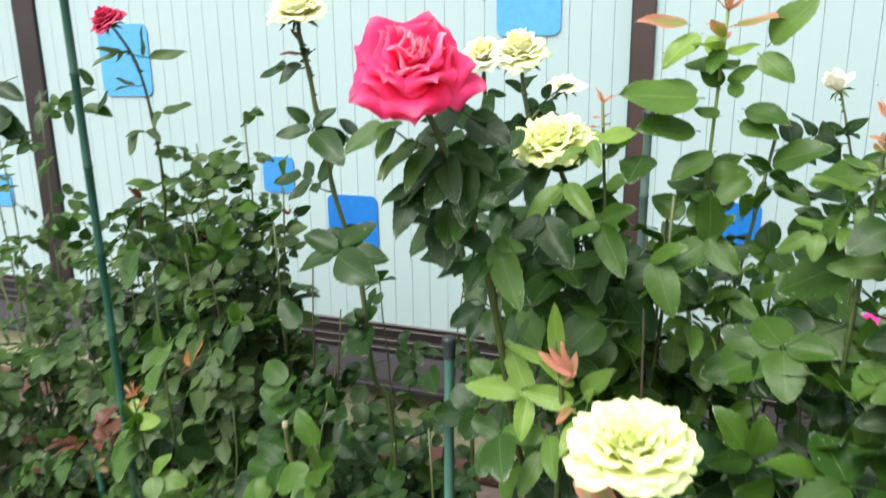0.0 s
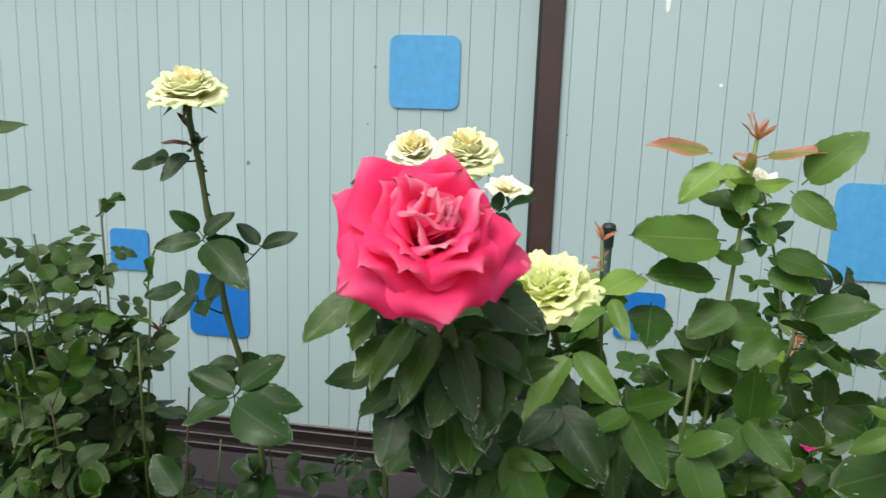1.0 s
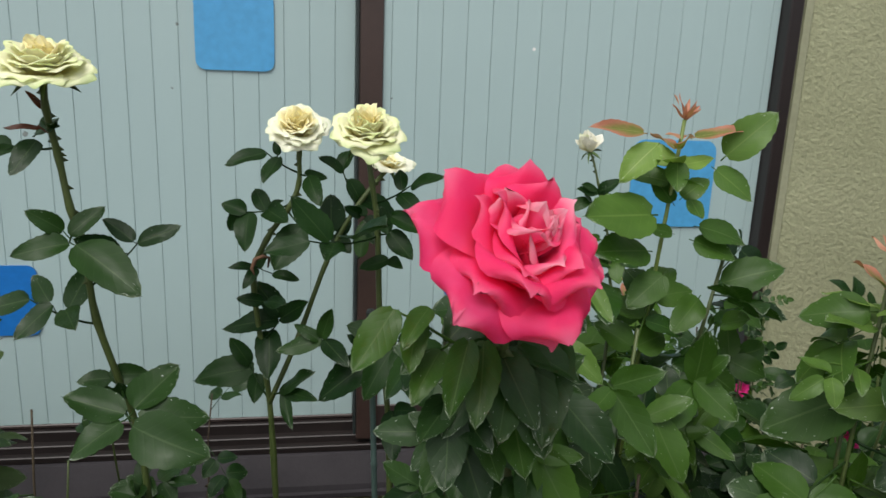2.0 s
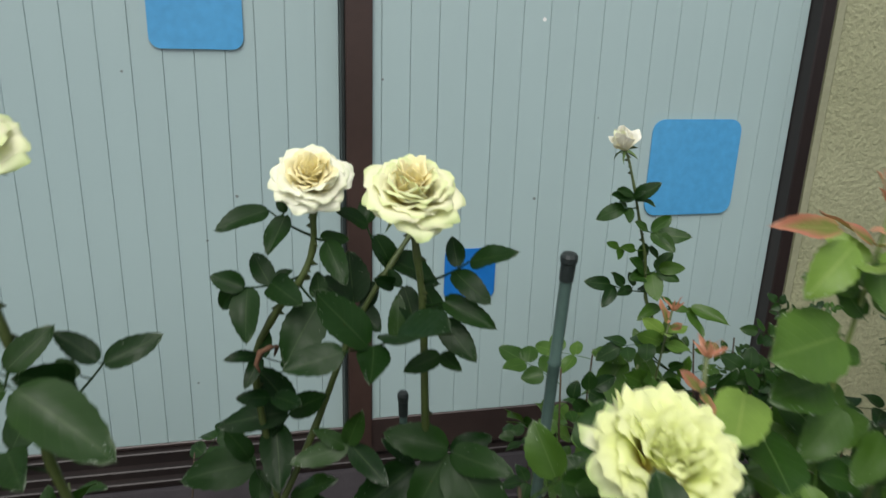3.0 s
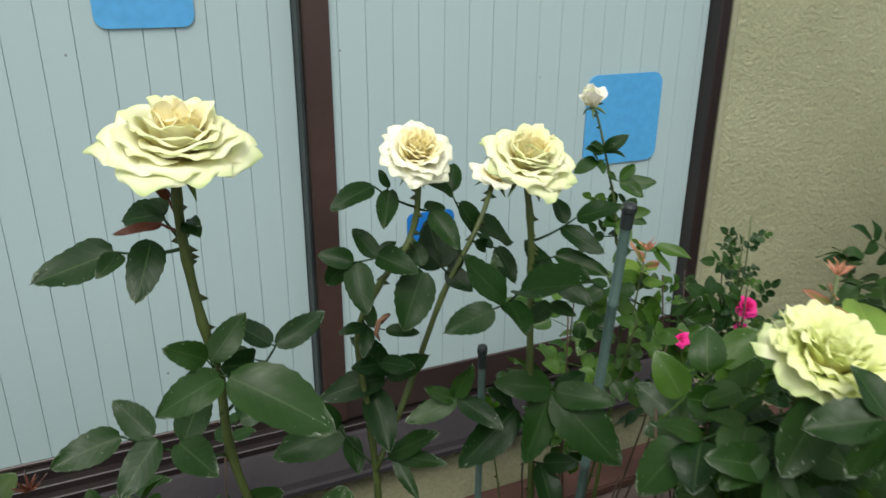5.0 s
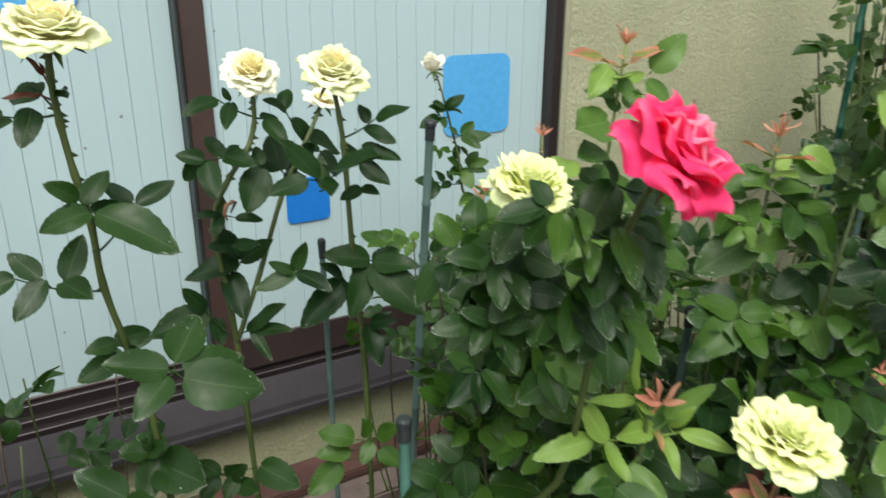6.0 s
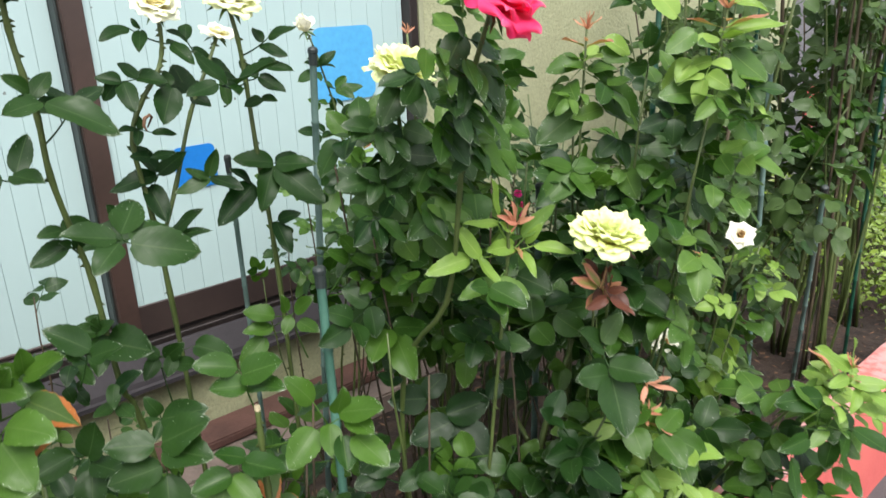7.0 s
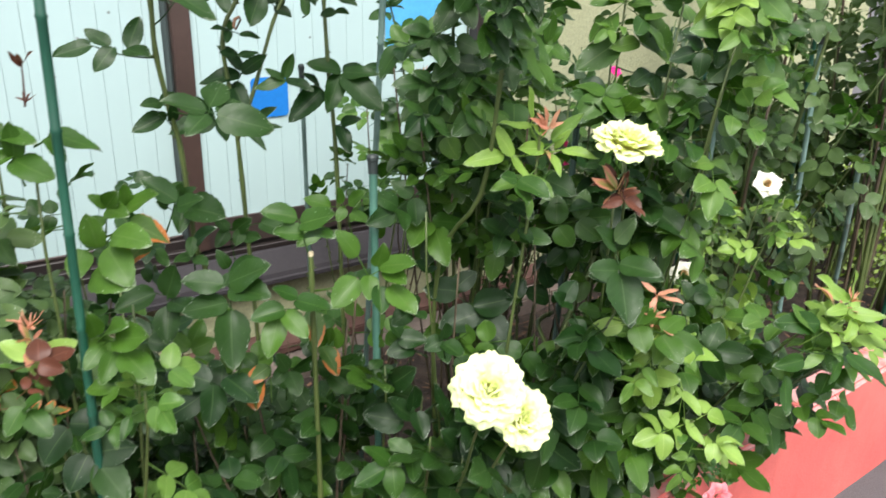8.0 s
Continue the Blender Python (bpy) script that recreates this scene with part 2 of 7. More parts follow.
def kerb_material():
    m, n, l, b = mat("coral_painted_concrete", 0.75)
    big = ramp(n, l, noise_node(n, l, 2.2, 5).outputs[0], [(0.35, (0.50, 0.095, 0.085)), (0.65, (0.58, 0.13, 0.11))]).outputs[0]
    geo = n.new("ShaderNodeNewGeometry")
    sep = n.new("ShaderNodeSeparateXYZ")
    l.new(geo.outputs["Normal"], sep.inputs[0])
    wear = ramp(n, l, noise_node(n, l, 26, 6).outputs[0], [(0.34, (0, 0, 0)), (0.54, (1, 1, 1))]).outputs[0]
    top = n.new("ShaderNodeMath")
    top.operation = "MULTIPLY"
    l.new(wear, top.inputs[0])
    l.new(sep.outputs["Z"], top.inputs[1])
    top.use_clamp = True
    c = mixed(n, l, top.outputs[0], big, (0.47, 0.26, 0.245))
    dirt = ramp(n, l, noise_node(n, l, 9, 6).outputs[0], [(0.5, (1, 1, 1)), (0.75, (0.78, 0.7, 0.68))]).outputs[0]
    l.new(mixed(n, l, 0.6, c, dirt, "MULTIPLY"), b.inputs["Base Color"])
    bump(n, l, b, noise_node(n, l, 120, 5).outputs[0], 0.7, 0.003)
    return m


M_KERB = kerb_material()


# ---- mesh helpers ----
def finish(bm, name, material, smooth=False):
    me = bpy.data.meshes.new(name)
    bm.to_mesh(me)
    bm.free()
    me.materials.append(material)
    if smooth:
        me.polygons.foreach_set("use_smooth", [True] * len(me.polygons))
    return me


def part(name, bm, material, parent, label="", smooth=False):
    ob = new(name, finish(bm, name, material, smooth))
    ob.parent = parent
    return tagged(ob, label)


def holder(name, at, label, category, group="", kind=""):
    ob = new(name)
    ob.location = at
    ob.empty_display_size = 0.05
    return tagged(ob, label, category, group, kind)


def box(x0, x1, y0, y1, z0, z1, bevel=0.0, seg=1):
    bm = bmesh.new()
    bmesh.ops.create_cube(bm, size=1.0, matrix=Matrix.Translation(((x0 + x1) / 2, (y0 + y1) / 2, (z0 + z1) / 2)) @ Matrix.Diagonal((x1 - x0, y1 - y0, z1 - z0, 1)))
    if bevel:
        bmesh.ops.bevel(bm, geom=bm.edges[:], offset=bevel, segments=seg, affect="EDGES")
    return bm


def tube(points, radii, sides=7, bm=None, cap=True):
    bm = bm or bmesh.new()
    rings = []
    for k, p in enumerate(points):
        d = (points[min(k + 1, len(points) - 1)] - points[max(k - 1, 0)]).normalized()
        a = d.cross(Vector((0.31, 0.94, 0.12))).normalized()
        b = d.cross(a)
        rings.append([bm.verts.new(p + radii[k] * (math.cos(2 * math.pi * s / sides) * a + math.sin(2 * math.pi * s / sides) * b)) for s in range(sides)])
    for r0, r1 in zip(rings, rings[1:]):
        for s in range(sides):
            bm.faces.new((r0[s], r0[(s + 1) % sides], r1[(s + 1) % sides], r1[s]))
    if cap:
        bm.faces.new(rings[-1])
        bm.faces.new(list(reversed(rings[0])))
    return bm


def slab(name, bm, material, label, category="", kind="structure"):
    ob = new(name, finish(bm, name, material))
    return tagged(ob, label, category, kind=kind)


# ---- ground, kerb, bed ----
def ground_grid(x0, x1, y0, y1, nx, ny, z, rough, seed):
    bm = bmesh.new()
    rows = []
    for j in range(ny + 1):
        row = []
        for i in range(nx + 1):
            x, y = x0 + (x1 - x0) * i / nx, y0 + (y1 - y0) * j / ny
            h = noise.noise(Vector((x * 3, y * 3, seed))) * rough + noise.noise(Vector((x * 14, y * 14, seed))) * rough * 0.45
            row.append(bm.verts.new((x, y, z + h)))
        rows.append(row)
    for j in range(ny):
        for i in range(nx):
            bm.faces.new((rows[j][i], rows[j][i + 1], rows[j + 1][i + 1], rows[j + 1][i]))
    return bm


slab("ground", box(-600, 600, -600, 600, -0.4, 0.0), M_ASPHALT, "grey asphalt pavement reaching to the street", "pavement")
SOIL = 0.10
soil = new("soil_bed", finish(ground_grid(-4.2, 4.8, 1.20, 2.66, 180, 40, SOIL, 0.035, 3.0), "soil_bed", M_SOIL, True))
tagged(soil, "dark crumbly soil in the raised rose bed", "soil", kind="structure")
KY0, KY1, KTOP = 1.09, 1.215, 0.435


def kerb_run(x0, x1, top, seed):
    bm = box(x0, x1, KY0, KY1, -0.05, top)
    bmesh.ops.subdivide_edges(bm, edges=[e for e in bm.edges if abs(e.verts[0].co.x - e.verts[1].co.x) > 0.5], cuts=int((x1 - x0) / 0.06))
    bmesh.ops.bevel(bm, geom=[e for e in bm.edges if abs(e.verts[0].co.z - top) < 1e-4 and abs(e.verts[1].co.z - top) < 1e-4 and abs(e.verts[0].co.y - e.verts[1].co.y) < 1e-4],
                    offset=0.012, segments=3, affect="EDGES")
    for v in bm.verts:
        w = noise.noise_vector(v.co * 7 + Vector((seed, 0, 0)))
        v.co += Vector((0, w.y * 0.003, w.z * 0.004))
    return bm


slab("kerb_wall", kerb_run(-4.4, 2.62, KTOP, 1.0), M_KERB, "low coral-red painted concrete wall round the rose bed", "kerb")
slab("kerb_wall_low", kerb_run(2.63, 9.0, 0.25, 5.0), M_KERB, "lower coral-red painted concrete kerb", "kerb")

# step of concrete along the house with a tiled edge
slab("step", box(-4.4, 4.85, 2.62, 2.895, -0.05, 0.165, 0.008, 2), M_STEP, "stained concrete step along the foot of the house wall", "step")
slab("step_edging", box(-4.4, 4.85, 2.74, 2.893, 0.169, 0.205, 0.006, 2), M_TERRA, "dark terracotta edging on the concrete step", "edging")

# ---- house wall ----
WY = 2.90
wall = new("wall_house")
tagged(wall, "cream stucco house wall", "wall", kind="structure")
part("lower_wall", box(-6.0, 1.363, WY, 3.16, 0.0, 0.435), M_STUCCO, wall)
part("side_wall", box(1.4045, 4.90, WY, 3.16, 0.0, 3.4), M_STUCCO, wall)
part("upper_wall", box(-6.0, 1.4035, WY, 3.16, 2.52, 3.4), M_STUCCO, wall)
part("back_wall", box(-6.0, 4.90, 3.165, 7.5, 0.0, 3.4), M_STUCCO, wall)
part("reveal", box(1.3635, 1.4035, WY - 0.008, 3.16, 0.0, 2.52, 0.008, 2), M_TRIM, wall, "smooth cream band beside the window frame")

# window frame
frame_ob = new("window_frame")
tagged(frame_ob, "dark brown aluminium shutter frame with a stepped sill", "window frame", kind="structure")
part("jamb", box(1.318, 1.362, 2.885, 3.10, 0.44, 2.50, 0.004), M_DARKB, frame_ob)
part("head", box(-6.0, 1.362, 2.885, 3.10, 2.42, 2.515, 0.004), M_DARKB, frame_ob)
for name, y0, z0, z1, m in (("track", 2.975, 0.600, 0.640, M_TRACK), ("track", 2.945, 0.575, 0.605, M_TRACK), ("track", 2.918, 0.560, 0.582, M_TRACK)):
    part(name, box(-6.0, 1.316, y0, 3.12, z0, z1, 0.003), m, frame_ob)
bm = bmesh.new()
prof = [(2.916, 0.560), (2.905, 0.556), (2.852, 0.478), (2.847, 0.460), (2.836, 0.456), (2.836, 0.440), (2.842, 0.437), (3.10, 0.437), (3.10, 0.560)]
ends = [[bm.verts.new((x, y, z)) for y, z in prof] for x in (-6.0, 1.39)]
for k in range(len(prof)):
    bm.faces.new((ends[0][k], ends[0][(k + 1) % len(prof)], ends[1][(k + 1) % len(prof)], ends[1][k]))
bm.faces.new(ends[0]), bm.faces.new(list(reversed(ends[1])))
bmesh.ops.recalc_face_normals(bm, faces=bm.faces[:])
part("sill", bm, M_SILL, frame_ob, "weathered dark grey metal sill")


def board_mesh(width, z0, z1, depth=0.012):
    bm = bmesh.new()
    c, h = 0.0010, width / 2 - 0.0005
    prof = [(-h, depth), (-h, c), (-h + c, 0.0), (h - c, 0.0), (h, c), (h, depth)]
    lo, hi = [[bm.verts.new((x, y, z)) for x, y in prof] for z in (z0, z1)]
    for k in range(len(prof) - 1):
        bm.faces.new((lo[k], lo[k + 1], hi[k + 1], hi[k]))
    return finish(bm, "board", M_BOARD)


PITCH = 0.075
BOARD = {}


def shutter(name, label, x0, x1, y, z0, z1, first, stile_l, stile_r, rail):
    """A sliding shutter: vertical boards between stiles and rails, grooves at first + k * PITCH."""
    th = tagged(new(name), label, "shutter", kind="structure")
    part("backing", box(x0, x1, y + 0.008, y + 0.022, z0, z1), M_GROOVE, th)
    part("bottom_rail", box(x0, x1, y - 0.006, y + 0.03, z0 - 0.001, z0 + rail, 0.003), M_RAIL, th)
    part("top_rail", box(x0, x1, y - 0.006, y + 0.03, z1 - 0.05, z1 + 0.01, 0.003), M_BROWN, th)
    for a, b, m in (stile_l, stile_r):
        if b > a:
            part("stile", box(a, b, y - 0.014, y + 0.032, z0 - 0.002, z1 + 0.012, 0.003, 2), m, th)
    left, right = x0 + 0.002, x1 - 0.002
    k0 = math.floor((left - first) / PITCH)
    edges = [left] + [g for g in (first + k * PITCH for k in range(k0, k0 + 90)) if left + 0.004 < g < right - 0.004] + [right]
    for a, b in zip(edges, edges[1:]):
        key = (round(b - a, 4), z0, z1)
        if key not in BOARD:
            BOARD[key] = board_mesh(b - a, z0 + rail, z1 - 0.05)
        ob = new("board", BOARD[key])
        ob.location, ob.parent = ((a + b) / 2, y, 0), th
    return th


NONE = (0, 0, M_BROWN)
shutter("shutter_1", "pale aqua boarded sliding shutter in brown frame", -2.63, -0.013, 3.0, 0.643, 2.42, 0.0, (-2.76, -2.63, M_DARKB), NONE, 0.012)
shutter("shutter_2", "pale aqua boarded sliding shutter with dark brown stile", 0.0, 1.318, 2.937, 0.60, 2.42, 0.089, (-0.004, 0.064, M_BROWN), NONE, 0.115)
shutter("shutter_3", "pale aqua boarded sliding shutter partly hidden by roses", -5.4, -2.76, 3.02, 0.643, 2.42, 0.02, NONE, NONE, 0.012)
# Thin black box put in as the shade of the groove between the shutters.
part("groove_strip", box(-0.014, -0.0045, 2.945, 3.02, 0.606, 2.42, 0.002), M_CAP, frame_ob, "black strip standing in for the shaded groove beside the stile")


def plate(cx, cz, size, y, material, label, h=None):
    h = h or size
    bm = bmesh.new()
    r, seg, out = 0.13 * size, 6, []
    for sx, sz, a0 in ((1, 1, 0), (-1, 1, 90), (-1, -1, 180), (1, -1, 270)):
        for k in range(seg + 1):
            a = radians(a0 + 90 * k / seg)
            out.append((cx + sx * (size / 2 - r) + r * math.cos(a), cz + sz * (h / 2 - r) + r * math.sin(a)))
    front = [bm.verts.new((x, y - 0.004, z)) for x, z in out]
    back = [bm.verts.new((x, y, z)) for x, z in out]
    bm.faces.new(front)
    for k in range(len(out)):
        bm.faces.new((front[k], back[k], back[(k + 1) % len(out)], front[(k + 1) % len(out)]))
    bmesh.ops.recalc_face_normals(bm, faces=bm.faces[:])
    ob = new("blue_plate", finish(bm, "blue_plate", material))
    return tagged(ob, label, "wall plate", "blue plates on the shutters")


plate(-0.366, 1.886, 0.226, 2.998, M_STICK_L, "light blue square plate with rounded corners on a shutter")
plate(-1.412, 1.247, 0.147, 2.998, M_STICK_M, "small blue square plate with rounded corners on a shutter")
plate(-1.077, 1.068, 0.222, 2.998, M_STICK_D, "strong blue square plate with rounded corners on a shutter")
plate(0.347, 1.165, 0.150, 2.935, M_STICK_D, "small strong blue square plate behind roses")
plate(1.012, 1.464, 0.284, 2.935, M_STICK_L, "large light blue square plate beside the window frame")
plate(-2.15, 1.71, 0.27, 2.998, M_STICK_L, "large light blue square plate behind a tall rose", 0.30)
plate(-3.05, 1.10, 0.16, 3.018, M_STICK_L, "small light blue square plate at a far shutter")


def speck(shutter_ob, x, z, y, r, material, label, tall=1.0):
    """A small mark on a shutter board."""
    rng = random.Random(int(1000 * abs(x) + 77 * z))
    bm = bmesh.new()
    ring = [bm.verts.new((x + r * rng.uniform(0.6, 1.1) * math.cos(a), y - 0.0006, z + tall * r * rng.uniform(0.6, 1.1) * math.sin(a))) for a in (k * math.pi / 5 for k in range(10))]
    bm.faces.new(ring)
    part("mark", bm, material, shutter_ob, label)


M_SPECK = surface("grey_dirt_speck", (0.16, 0.19, 0.18), (0.24, 0.27, 0.26), 60, 0.8)
# Plain white for two small marks on the right shutter, one drawn tall.
M_WHITE_MARK = surface("white_mark", (0.80, 0.80, 0.76), (0.88, 0.88, 0.85), 60, 0.6)
SH1, SH2 = bpy.data.objects["shutter_1"], bpy.data.objects["shutter_2"]
for x, z, r in ((-0.183, 1.474, 0.006), (-0.291, 1.392, 0.005), (-0.375, 1.27, 0.004), (-0.428, 0.842, 0.004), (-0.549, 1.716, 0.004), (-0.527, 1.898, 0.006), (-0.962, 1.572, 0.010)):
    speck(SH1, x, z, 3.0, r, M_SPECK, "grey dirt speck")
for x, z, r in ((0.528, 1.382, 0.006), (0.092, 1.709, 0.004), (0.70, 1.61, 0.003)):
    speck(SH2, x, z, 2.937, r, M_SPECK, "grey dirt speck")
speck(SH2, 0.522, 1.869, 2.937, 0.006, M_WHITE_MARK, "small white mark")
speck(SH2, 0.354, 2.10, 2.937, 0.010, M_WHITE_MARK, "small white mark", 3.5)


# ---- rose parts ----
def leaflet(bm, uvl, at, ang, length, width, fold, droop, seed, bend=0.0, turn=0.0, pitch=0.0, m=None):
    """One toothed leaflet from at, turned by ang, rolled by turn about its midrib, lifted by pitch, folded along the midrib."""
    rng = random.Random(seed)
    n, half = 14, 2
    place = Matrix.Translation(at) @ Matrix.Rotation(ang, 4, "Z") @ Matrix.Rotation(-pitch, 4, "Y") @ Matrix.Rotation(turn, 4, "X")
    if m is not None:
        place = m @ place
    k1, k2 = rng.uniform(0, 6), rng.uniform(0, 6)
    grid = []
    for i in range(n + 1):
        u = i / n
        side = (u - 0.46) / (0.54 if u > 0.46 else 0.46)
        prof = 0.74 * (0.02 + 0.98 * u) ** 0.50 * (1 - u) ** 0.84 / 0.4197 + 0.26 * math.sqrt(max(0.0, 1 - side * side))
        w = width / 2 * max(0.02, prof) * (1 + (0.03 if i % 2 else -0.025))
        row = []
        for j in range(-half, half + 1):
            v = j / half
            x = length * (u + (0.035 * max(0.0, u - 0.85) / 0.15 if j == 0 else 0.0) - (0.012 if i % 2 == 0 and abs(j) == half else 0))
            y = w * v + bend * length * u * u
            z = ((fold + 0.14) * abs(v) - 0.16 * v * v) * w - droop * length * u * u + length * abs(v) * (0.042 * math.sin(7 * u + k1) + 0.022 * v * math.sin(5 * u + k2))
            row.append((bm.verts.new(place @ Vector((x, y, z))), (u, (v + 1) / 2)))
        grid.append(row)
    for i in range(n):
        for j in range(2 * half):
            q = [grid[i][j], grid[i + 1][j], grid[i + 1][j + 1], grid[i][j + 1]]
            f = bm.faces.new([a for a, _ in q])
            for loop, (_, uv) in zip(f.loops, q):
                loop[uvl].uv = uv
    return bm


LEAF = {}
LEAF_MATS = {"deep": L_DEEP, "dark": L_DARK, "mid": L_MID, "grey": L_GREY, "young": L_YOUNG, "fresh": L_FRESH, "flush": L_FLUSH, "coral": L_CORAL, "red": L_RED, "sick": L_SICK}


def leaf_mesh(shape, tone, var):
    """A rose leaf along +x with its blade up: 5 or 7 leaflets, a single blade, or a tuft blade. Unit length."""
    key = (shape, tone, var)
    if key in LEAF:
        return LEAF[key]
    rng = random.Random(hash((len(shape), var, ord(shape[0]), ord(shape[-1]))) & 0xffff)
    bm = bmesh.new()
    uvl = bm.loops.layers.uv.new("UVMap")
    slim = 0.52 if shape == "slim" else 0.72
    shape = "five" if shape == "slim" else shape
    if shape == "five" or shape == "seven" or shape == "three":
        pairs = {"three": (0.42,), "five": (0.27, 0.56), "seven": (0.22, 0.44, 0.64)}[shape]
        size = {"three": 0.50, "five": 0.38, "seven": 0.27}[shape]
        end = {"three": 0.52, "five": 0.66, "seven": 0.76}[shape]
        drop = rng.uniform(0.05, 0.22)

        def rachis(x):
            return Vector((x, 0, -drop * x * x))
        pts = [rachis(end * k / 5) for k in range(6)]
        tube(pts, [0.009, 0.008, 0.007, 0.006, 0.006, 0.005], 4, bm)
        for x in pairs:
            for s in (-1, 1):
                leaflet(bm, uvl, rachis(x + rng.uniform(-0.02, 0.02)) + Vector((0.01, s * 0.02, 0.002)), s * radians(rng.uniform(44, 80)), size * rng.uniform(0.76, 1.0), size * (slim - 0.02) * rng.uniform(0.9, 1.1),
                        rng.uniform(0.05, 0.5), rng.uniform(-0.05, 0.34), rng.random() * 99, s * rng.uniform(-0.1, 0.04), rng.uniform(-0.45, 0.45), rng.uniform(-0.35, 0.35))
        leaflet(bm, uvl, rachis(end), radians(rng.uniform(-16, 16)), size * 1.08, size * slim, rng.uniform(0.0, 0.45), rng.uniform(0.0, 0.42), rng.random() * 99, 0.0, rng.uniform(-0.4, 0.4), rng.uniform(-0.5, 0.15))
    elif shape == "blade":
        tube([Vector((0, 0, 0)), Vector((0.1, 0, 0.01))], [0.012, 0.01], 4, bm)
        leaflet(bm, uvl, (0.08, 0, 0.01), 0, 0.92, 0.27, rng.uniform(0.2, 0.55), rng.uniform(-0.1, 0.2), rng.random() * 99)
    elif shape == "single":
        tube([Vector((0, 0, 0)), Vector((0.12, 0, 0.01))], [0.012, 0.01], 4, bm)
        leaflet(bm, uvl, (0.1, 0, 0.01), 0, 0.9, 0.56, rng.uniform(0.0, 0.3), rng.uniform(0.0, 0.25), rng.random() * 99)
    else:
        leaflet(bm, uvl, (0.0, 0, 0.0), 0, 1.0, 0.19, 0.4, rng.uniform(-0.1, 0.1), rng.random() * 99)
    me = finish(bm, "leaf", LEAF_MATS[tone], True)
    LEAF[key] = me
    return me


def leaf_frame(at, d, face, scale):
    """A leaf from at along d with its upper side turned as near to face as its stalk lets it."""
    d = d.normalized()
    side = face.cross(d)
    if side.length < 0.1:
        side = Vector((0.3, 0.2, 1)).cross(d)
    side.normalize()
    m = Matrix((d, side, d.cross(side))).transposed().to_4x4()
    return Matrix.Translation(at) @ m @ Matrix.Diagonal((scale, scale, scale, 1))


def leaf_pose(at, az, el, scale, rng):
    """Leaves turn their blades to the open sky over the path."""
    d = Vector((math.cos(az) * math.cos(el), math.sin(az) * math.cos(el), math.sin(el)))
    out = Vector((math.cos(az), math.sin(az), 0)) * 0.5
    wild = Vector((rng.uniform(-1, 1), rng.uniform(-1, 1), rng.uniform(-1, 1))) * 0.45
    return leaf_frame(at, d, Vector((-0.08, -0.38, 0.72)) + out + wild, scale)


